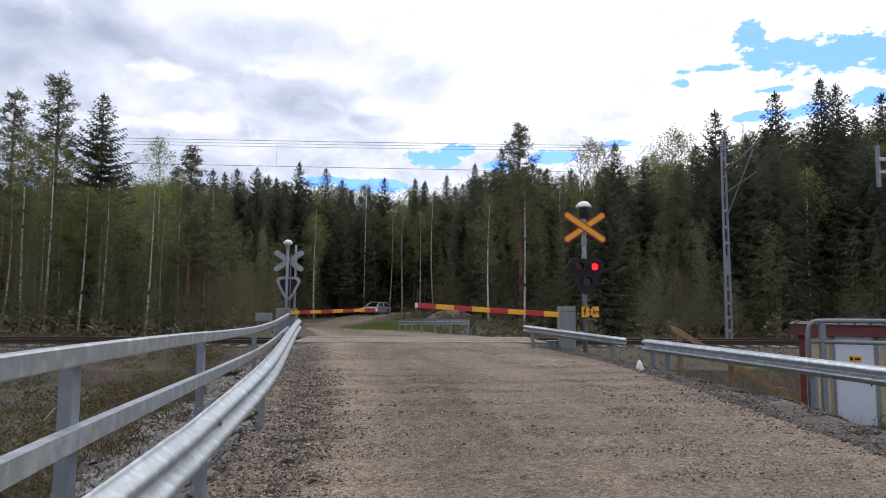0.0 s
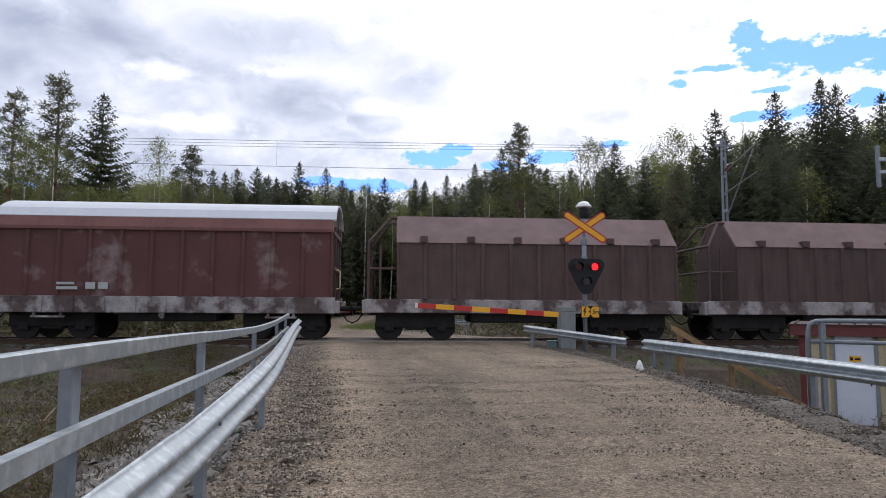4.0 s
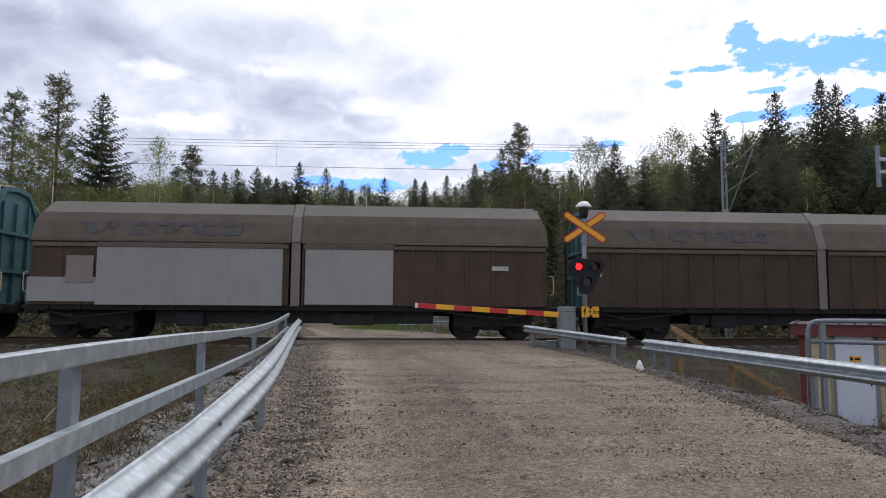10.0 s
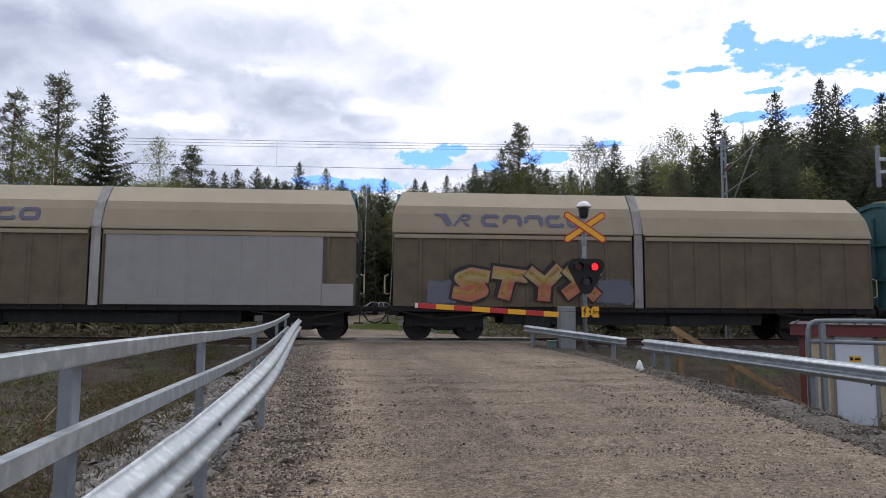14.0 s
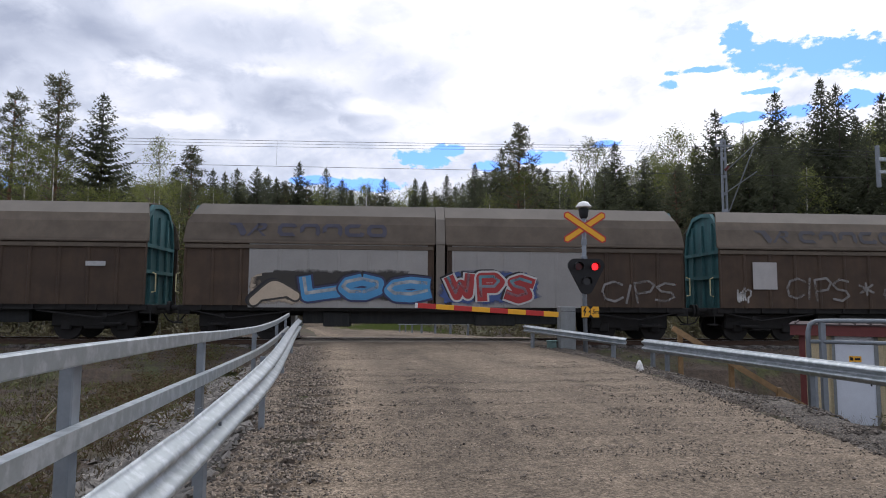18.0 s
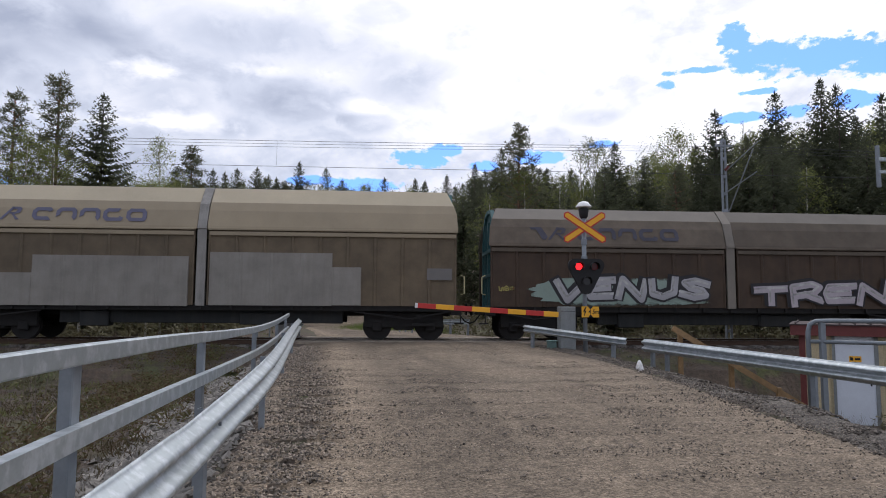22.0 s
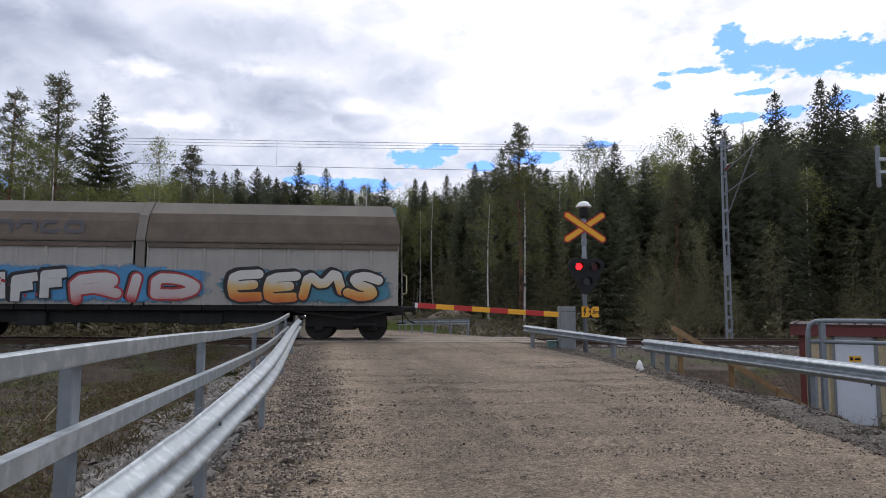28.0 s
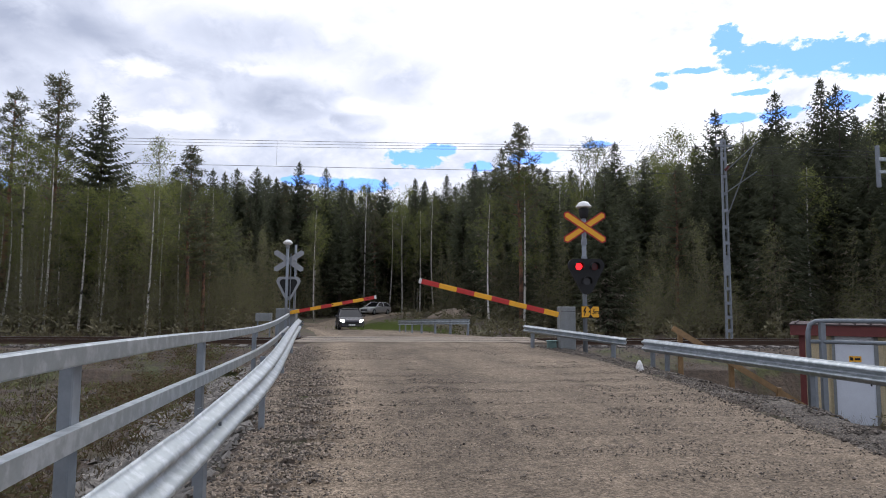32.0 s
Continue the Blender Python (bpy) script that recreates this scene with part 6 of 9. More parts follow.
# ------------------------------------------------------------------ train: wagons
def bogie(parent, x, base=1.8, r=0.46):
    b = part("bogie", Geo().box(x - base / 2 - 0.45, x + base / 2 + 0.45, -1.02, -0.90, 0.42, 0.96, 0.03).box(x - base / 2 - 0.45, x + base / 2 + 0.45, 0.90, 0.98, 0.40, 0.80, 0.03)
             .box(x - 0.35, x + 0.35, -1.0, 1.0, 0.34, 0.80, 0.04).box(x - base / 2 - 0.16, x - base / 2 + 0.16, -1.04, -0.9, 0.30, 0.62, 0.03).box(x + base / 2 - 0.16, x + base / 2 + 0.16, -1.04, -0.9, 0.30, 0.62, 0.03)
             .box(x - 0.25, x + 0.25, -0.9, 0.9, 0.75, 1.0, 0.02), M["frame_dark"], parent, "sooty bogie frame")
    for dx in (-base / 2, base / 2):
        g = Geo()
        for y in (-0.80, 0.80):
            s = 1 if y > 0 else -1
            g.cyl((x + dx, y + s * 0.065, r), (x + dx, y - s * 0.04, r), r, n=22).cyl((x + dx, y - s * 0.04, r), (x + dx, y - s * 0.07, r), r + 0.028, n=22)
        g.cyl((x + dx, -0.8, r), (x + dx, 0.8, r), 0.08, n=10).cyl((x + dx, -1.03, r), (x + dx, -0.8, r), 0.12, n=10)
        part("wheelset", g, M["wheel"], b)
    return b


def buffers(parent, x, z=1.05, mat_name="frame_dark"):
    s = 1 if x > 0 else -1
    for y in (-0.87, 0.87):
        part("buffer", Geo().cyl((x, y, z), (x + s * 0.35, y, z), 0.09, n=10).cyl((x + s * 0.35, y, z), (x + s * 0.41, y, z), 0.22, n=14), M[mat_name], parent)
    part("coupling", Geo().box(min(x, x + s * 0.38), max(x, x + s * 0.38), -0.06, 0.06, z - 0.10, z + 0.05, 0.02), M[mat_name], parent)
    part("brake_hose", Geo().tube([(x, -0.35, z - 0.15), (x + s * 0.2, -0.4, z - 0.42), (x + s * 0.42, -0.42, z - 0.5)], 0.025, 6), M[mat_name], parent)


def ribbed_panel(x0, x1, y, z0, z1, n, rib=0.045, w=0.05):
    """A folded wall sheet, one piece, whose upright ribs stand a little proud."""
    line = [(x0, y - rib)]
    for k in range(n + 1):
        x = x0 + (x1 - x0) * k / n
        if k:
            line += [(x - w, y), (x - w / 2, y - rib)]
        if k < n:
            line += [(x + w / 2, y - rib), (x + w, y)]
    line += [(x1, y - rib), (x1, y + 0.05), (x0, y + 0.05)]
    m = len(line)
    v = [(a, b, z) for z in (z0, z1) for a, b in line]
    return Geo().add(v, [(i, (i + 1) % m, m + (i + 1) % m, m + i) for i in range(m)] + [tuple(range(m - 1, -1, -1)), tuple(range(m, 2 * m))])


def hood_piece(x0, x1, zl, zh, zt, cut0, cut1):
    """Slanted upper wall and roof slope of one sliding section (near side). cut: how far the top is set in at each end."""
    prof = [(-1.55, zl), (-1.535, zl + 0.10), (-1.36, zh - 0.20), (-1.20, zh + 0.10), (-0.78, zt), (0.0, zt + 0.10)]
    inn = [(0.0, zt + 0.05), (-0.77, zt - 0.05), (-1.25, zh - 0.05), (-1.46, zl + 0.08), (-1.47, zl)]
    ring = prof + inn
    top = max(z for _, z in ring)
    g = Geo()
    n = len(ring)
    for xe, cut, s in ((x0, cut0, 1), (x1, cut1, -1)):
        for y, z in ring:
            f = max(0.0, (z - zl - 0.45) / (zt - zl - 0.45))
            g.v.append((xe + s * cut * min(1, f) ** 1.4, y, z))
    g.f = [(i, (i + 1) % n, n + (i + 1) % n, n + i) for i in range(n)] + [tuple(range(n - 1, -1, -1)), tuple(range(n, 2 * n))]
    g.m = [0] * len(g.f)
    # roof slope faces take the paler second slot
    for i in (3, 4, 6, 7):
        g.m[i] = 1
    return g


def end_wall(x, half, zl, zh, zt, s):
    """Framed end of a wagon; s is 1 or -1 for the end that faces +x or -x."""
    o = lambda k: x + s * k
    hull = [(-half + 0.06, 1.15), (half - 0.06, 1.15), (half - 0.06, zl + 0.1), (1.22, zh - 0.06), (0.70, zt - 0.06), (0, zt + 0.03), (-0.70, zt - 0.06), (-1.22, zh - 0.06), (-half + 0.06, zl + 0.1)]
    n = len(hull)
    g = Geo()
    g.add([(o(0), y, z) for y, z in hull] + [(o(0.04), y, z) for y, z in hull], [(i, (i + 1) % n, n + (i + 1) % n, n + i) for i in range(n)] + [tuple(range(n - 1, -1, -1)), tuple(range(n, 2 * n))])
    rim = Geo()
    ins = [(y * 0.93, 1.2 + (z - 1.2) * 0.96) for y, z in hull]
    rim.add([(o(0.04), y, z) for y, z in hull] + [(o(0.13), y, z) for y, z in hull] + [(o(0.13), y, z) for y, z in ins] + [(o(0.04), y, z) for y, z in ins],
            [(k * n + i, k * n + (i + 1) % n, ((k + 1) % 4) * n + (i + 1) % n, ((k + 1) % 4) * n + i) for k in range(4) for i in range(n)])
    for y in (-0.75, 0.0, 0.75):
        rim.box(min(o(0.03), o(0.12)), max(o(0.03), o(0.12)), y - 0.04, y + 0.04, 1.2, zh + 0.1)
    for z in (2.25, zl - 0.1):
        rim.box(min(o(0.03), o(0.15)), max(o(0.03), o(0.15)), -half + 0.1, half - 0.1, z - 0.06, z + 0.06)
    return g, rim


def logo_bars():
    """The operator's mark as plain slanted shapes: an emblem and five bars, 5.3 m wide, 0.5 m high."""
    pieces = []
    h = 0.46

    def shape(verts, faces):
        pieces.append(Geo().add(verts, faces))

    def slant(x0, x1, z0=0.0, z1=h, k=0.22):
        shape([(x0 + k * z0, 0, z0), (x1 + k * z0, 0, z0), (x1 + k * z1, 0, z1), (x0 + k * z1, 0, z1)], [(0, 1, 2, 3)])

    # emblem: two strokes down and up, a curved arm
    shape([(0, 0, h), (0.42, 0, h), (0.62, 0, 0.12), (0.55, 0, 0.0), (0.44, 0, 0.0), (0.24, 0, h - 0.09), (0.07, 0, h - 0.09)], [(0, 1, 2, 3, 4, 5, 6)])
    slant(0.62, 0.72, 0.0, h, 0.75)
    shape([(0.93, 0, h), (1.20, 0, h), (1.28, 0, h - 0.07), (1.22, 0, h - 0.22), (1.05, 0, h - 0.27), (1.25, 0, 0.0), (1.13, 0, 0.0), (0.93, 0, 0.26), (0.90, 0, 0.18), (1.1, 0, h - 0.19), (1.14, 0, h - 0.09), (0.98, 0, h - 0.09)], [(0, 1, 2, 11), (2, 3, 10, 11), (3, 4, 9, 10), (4, 5, 6, 7), (4, 7, 8, 9)])
    # five rounded frames
    for k in range(5):
        x = 1.62 + k * 0.74
        w, t = 0.60, 0.125
        out = [(x + 0.12, 0), (x + w, 0), (x + w + 0.06, 0.12), (x + w + 0.04, h - 0.1), (x + w - 0.06, h), (x + 0.12, h), (x, h - 0.12), (x, 0.12)]
        inn = [(x + 0.18, t), (x + w - 0.10, t), (x + w - 0.08, 0.18), (x + w - 0.09, h - 0.17), (x + w - 0.13, h - t), (x + 0.18, h - t), (x + 0.13, h - 0.19), (x + 0.13, 0.19)]
        sides = {0: (0, 3, 4, 5, 6, 7), 1: (1, 2, 3, 4, 5, 6), 2: (2, 3, 4, 5, 6, 1), 3: (0, 1, 4, 5, 6, 7), 4: (0, 1, 2, 3, 4, 5, 6, 7)}[k]
        n = 8
        shape([(a, 0, b) for a, b in out] + [(a, 0, b) for a, b in inn], [(i, (i + 1) % n, n + (i + 1) % n, n + i) for i in sides])
    return pieces


STOCKS = {}


def two_part_wagon(high):
    """Covered wagon with two sliding sections, built once at the origin of the track's space."""
    tall = 0.42 if high else 0.0
    zl, zh, zt = 3.22 + tall, 4.08 + tall * 0.95, 4.60 + tall * 1.25
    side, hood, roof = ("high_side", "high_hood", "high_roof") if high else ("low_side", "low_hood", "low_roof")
    w = thing("covered_wagon", "wagon", "goods wagon", GOODS_GROUP)
    H = 8.45
    for s, turn in ((-1, None), (1, pose(0, 0, 0, 0, 0, 180))):
        for x0, x1, c0, c1 in ((-H, -0.17, 0.34, 0.0), (0.17, H, 0.0, 0.34)):
            key = ("panel", high, x0)
            if key not in STOCKS:
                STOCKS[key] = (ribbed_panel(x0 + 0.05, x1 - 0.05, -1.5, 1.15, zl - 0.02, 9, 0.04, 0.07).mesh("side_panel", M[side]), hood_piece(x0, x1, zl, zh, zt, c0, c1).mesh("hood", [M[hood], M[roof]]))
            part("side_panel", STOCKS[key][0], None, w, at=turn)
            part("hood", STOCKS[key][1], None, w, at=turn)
        key = ("post", high)
        if key not in STOCKS:
            g = Geo().box(-0.15, 0.15, -1.535, -1.45, 1.12, zl + 0.02, 0.01)
            ring = [(-1.57, zl + 0.02), (-1.555, zl + 0.10), (-1.32, zh + 0.02), (-0.79, zt + 0.02), (0, zt + 0.12), (0, zt + 0.02), (-0.79, zt - 0.08), (-1.27, zh - 0.05), (-1.47, zl + 0.02)]
            g.extrude(ring, -0.15, 0.15)
            STOCKS[key] = g.mesh("centre_post", M["post_pale" if high else "low_roof"])
        part("centre_post", STOCKS[key], None, w, "upright post between the sliding sections", at=turn)
        for x0, x1 in ((-H + 0.02, -0.20), (0.20, H - 0.02)):
            key = ("ledge", high, x0)
            if key not in STOCKS:
                STOCKS[key] = (Geo().box(x0, x1, -1.598, -1.54, zl - 0.035, zl + 0.03, 0.008).mesh("hood_ledge", M[hood]), Geo().box(x0 + 0.05, x1 - 0.05, -1.572, -1.54, zl - 0.21, zl - 0.075, 0.01).mesh("door_track", M[hood]))
            part("hood_ledge", STOCKS[key][0], None, w, "dusty ledge along the hood's lower edge", at=turn)
            part("door_track", STOCKS[key][1], None, w, "upper track of the sliding section", at=turn)
        key = ("sill", high)
        if key not in STOCKS:
            g = Geo().box(-H, H, -1.42, -1.30, 0.97, 1.15, 0.01)
            for k in range(-8, 9):
                g.box(k * 0.98 - 0.04, k * 0.98 + 0.04, -1.50, -1.40, 1.0, 1.14)
            for sx in (-1, 1):
                g.tube([(sx * 8.2, -1.38, 0.98), (sx * 6.9, -1.40, 0.72), (sx * 5.0, -1.38, 0.95)], 0.03, 5)
                g.box(sx * 7.3 - 0.35, sx * 7.3 + 0.35, -1.35, -1.1, 0.5, 0.56)
                g.cyl((sx * 7.15, -1.41, 0.80), (sx * 7.15, -1.44, 0.80), 0.08, n=12)
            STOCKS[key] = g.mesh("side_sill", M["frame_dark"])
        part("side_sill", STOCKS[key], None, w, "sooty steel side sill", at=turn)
        key = ("end", high, s)
        if key not in STOCKS:
            a, b = end_wall(s * (H - 0.28), 1.46, zl, zh, zt, s)
            STOCKS[key] = (a.mesh("end_wall", M["teal"]), b.mesh("end_frame", M["teal"]))
        e = part("end_wall", STOCKS[key][0], None, w, "grimy teal end wall")
        part("end_frame", STOCKS[key][1], None, e, "teal end frame")
        part("end_beam", Geo().box(min(s * 8.2, s * 8.6), max(s * 8.2, s * 8.6), -1.35, 1.35, 0.85, 1.15, 0.02), M["frame_dark"], w)
        x = s * 8.56
        part("handrail", Geo().tube([(x, -1.36, 1.55), (x + s * 0.12, -1.38, 1.58), (x + s * 0.12, -1.38, 2.15), (x, -1.36, 2.2)], 0.022, 6), M["handrail"], w, "yellowish handrail")
        part("step", Geo().box(min(x - 0.2, x + 0.1), max(x - 0.2, x + 0.1), -1.42, -1.2, 0.55, 0.6).tube([(x, -1.38, 0.58), (x, -1.38, 1.0)], 0.02, 5), M["frame_dark"], w)
        buffers(w, s * 8.6)
        bogie(w, s * 6.65)
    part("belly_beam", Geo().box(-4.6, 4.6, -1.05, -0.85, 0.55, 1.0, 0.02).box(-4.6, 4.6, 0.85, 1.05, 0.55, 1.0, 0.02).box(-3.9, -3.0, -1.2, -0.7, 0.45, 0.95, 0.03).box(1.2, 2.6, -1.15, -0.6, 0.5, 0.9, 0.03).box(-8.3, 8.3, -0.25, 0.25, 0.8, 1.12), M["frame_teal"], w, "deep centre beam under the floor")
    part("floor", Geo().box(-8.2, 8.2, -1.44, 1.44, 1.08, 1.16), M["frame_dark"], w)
    return w


def ore_wagon():
    """Red-brown covered wagon with a white curved roof."""
    w = thing("covered_wagon", "red-brown ribbed covered wagon with a white curved roof", "goods wagon", GOODS_GROUP)
    H = 5.36
    for turn in (None, pose(0, 0, 0, 0, 0, 180)):
        part("side_panel", ribbed_panel(-H, H, -1.48, 1.42, 3.58, 11, 0.07, 0.09), M["ore_side"], w, at=turn)
        part("upper_band", Geo().extrude([(-1.58, 3.58), (-1.60, 3.68), (-1.50, 4.02), (-1.40, 4.02), (-1.44, 3.58)], -H - 0.02, H + 0.02), M["ore_band"], w, "rubbed upper band", at=turn)
        g = Geo().box(-H - 0.1, H + 0.1, -1.5, -1.36, 0.88, 1.42, 0.02)
        for k in range(-5, 6):
            g.box(k * 0.97 - 0.05, k * 0.97 + 0.05, -1.55, -1.48, 0.92, 1.4)
        part("side_sill", g, M["limed"], w, "lime-dusted side sill", at=turn)
        g = Geo()
        for x in (-3.7, 3.7):
            g.box(x - 0.5, x + 0.5, -1.45, -1.3, 0.72, 0.78).box(x - 0.45, x - 0.38, -1.44, -1.36, 0.75, 0.95).box(x + 0.38, x + 0.45, -1.44, -1.36, 0.75, 0.95)
        g.cyl((-0.1, -1.46, 0.80), (-0.1, -1.49, 0.80), 0.10, n=12)
        part("foot_step", g, M["limed"], w, at=turn)
        m = part("mark_plate", Geo().box(-3.4, -2.75, -1.56, -1.552, 1.62, 1.72), M["mark"], w, at=turn)
        part("mark_plate", Geo().box(-3.4, -2.85, -1.56, -1.552, 1.78, 1.86).box(-2.5, -2.2, -1.56, -1.552, 1.64, 1.86).box(-2.1, -1.8, -1.56, -1.552, 1.64, 1.86), M["mark"], w, at=turn)
    arc = [(-1.52 + 3.04 * k / 14, 4.02 + 0.66 * (1 - ((k - 7) / 7.0) ** 2) ** 0.62) for k in range(15)]
    roof = arc + [(y * 0.97, z - 0.06) for y, z in reversed(arc)]
    part("roof", Geo().extrude(roof, -H - 0.1, H + 0.1), M["white_roof"], w, "white curved roof", smooth=False)
    for s in (-1, 1):
        hull = [(-1.44, 1.4), (1.44, 1.4)] + [(y * 0.95, z - 0.07) for y, z in reversed(arc)]
        n = len(hull)
        x = s * (H - 0.12)
        g = Geo().add([(x, y, z) for y, z in hull] + [(x + s * 0.05, y, z) for y, z in hull], [(i, (i + 1) % n, n + (i + 1) % n, n + i) for i in range(n)] + [tuple(range(n - 1, -1, -1)), tuple(range(n, 2 * n))])
        e = part("end_wall", g, M["hatch_side"], w, "dusty framed end wall")
        g = Geo()
        for y in (-1.3, -0.45, 0.45, 1.3):
            g.box(min(x, x + s * 0.14), max(x, x + s * 0.14), y - 0.05, y + 0.05, 1.4, 3.9)
        for z in (2.4, 3.6):
            g.box(min(x, x + s * 0.16), max(x, x + s * 0.16), -1.4, 1.4, z - 0.06, z + 0.06)
        part("end_frame", g, M["hatch_side"], e)
        part("handrail", Geo().tube([(s * 5.5, -1.42, 1.7), (s * 5.62, -1.44, 1.72), (s * 5.62, -1.44, 2.3), (s * 5.5, -1.42, 2.35)], 0.022, 6), M["handrail"], w)
        part("end_beam", Geo().box(min(s * 5.3, s * 5.6), max(s * 5.3, s * 5.6), -1.4, 1.4, 0.9, 1.3, 0.02), M["limed"], w)
        buffers(w, s * 5.6)
        bogie(w, s * 3.75)
    part("belly_beam", Geo().box(-5.3, 5.3, -0.9, -0.7, 0.85, 1.3).box(-5.3, 5.3, 0.7, 0.9, 0.85, 1.3).box(-1.6, 1.6, -1.2, 1.2, 0.6, 1.25, 0.05), M["frame_dark"], w)
    return w


def hatch_wagon():
    """Maroon hopper wagon with a sloping hatch roof and a brake platform."""
    w = thing("hopper_wagon", "dusty maroon hopper wagon with sloping roof hatches and an end platform", "goods wagon", GOODS_GROUP)
    x0, x1 = -4.35, 5.3
    for turn in (0, 1):
        m = Matrix.Diagonal((1, -1 if turn else 1, 1, 1))
        part("side_panel", ribbed_panel(x0, x1, -1.46, 1.38, 3.28, 10, 0.07, 0.09).move(m), M["hatch_side"], w)
        part("roof_hatch", Geo().extrude([(-1.52, 3.28), (-0.55, 4.30), (0, 4.36), (0, 4.28), (-0.52, 4.22), (-1.42, 3.26)], x0 - 0.02, x1).move(m), M["hatch_roof"], w, "dusty sloping roof hatch")
        part("side_sill", Geo().box(-5.4, 5.4, -1.48, -1.34, 0.92, 1.38, 0.02).move(m), M["limed"], w)
        g = Geo()
        for k in range(6):
            x = x0 + 0.9 + k * 1.6
            g.box(x - 0.12, x + 0.12, -1.6, -1.3, 3.3, 3.5)
        part("hinge", g.move(m), M["hatch_side"], w)
    for s, x in ((-1, x0), (1, x1 - 0.06)):
        hull = [(-1.42, 1.35), (1.42, 1.35), (1.42, 3.27), (0.52, 4.24), (-0.52, 4.24), (-1.42, 3.27)]
        g = Geo().add([(x, y, z) for y, z in hull] + [(x + 0.06, y, z) for y, z in hull], [(i, (i + 1) % 6, 6 + (i + 1) % 6, 6 + i) for i in range(6)] + [(5, 4, 3, 2, 1, 0), (6, 7, 8, 9, 10, 11)])
        part("end_wall", g, M["hatch_side"], w)
        buffers(w, s * 5.5)
        bogie(w, s * 3.7)
        part("end_beam", Geo().box(min(s * 5.2, s * 5.5), max(s * 5.2, s * 5.5), -1.4, 1.4, 0.9, 1.35, 0.02), M["limed"], w)
    part("platform_frame", Geo().tube([(-5.3, -1.38, 1.35), (-5.3, -1.38, 3.3), (-4.6, -0.7, 4.2), (-4.35, -0.7, 4.2)], 0.05, 6).tube([(-5.3, 1.38, 1.35), (-5.3, 1.38, 3.3), (-4.6, 0.7, 4.2), (-4.35, 0.7, 4.2)], 0.05, 6).tube([(-5.3, -1.38, 2.4), (-5.3, 1.38, 2.4)], 0.04, 6).tube([(-5.3, -1.38, 3.3), (-5.3, 1.38, 3.3)], 0.05, 6).tube([(-5.3, -1.4, 2.4), (-4.4, -1.4, 2.4)], 0.04, 6).tube([(-4.9, -1.4, 1.4), (-4.9, -1.4, 3.2)], 0.04, 6), M["hatch_side"], w, "tube frame round the brake platform")
    part("belly_beam", Geo().box(-5.3, 5.3, -0.8, 0.8, 0.85, 1.3).box(-1.8, 1.8, -1.2, 1.2, 0.6, 1.25, 0.05), M["frame_dark"], w)
    return w


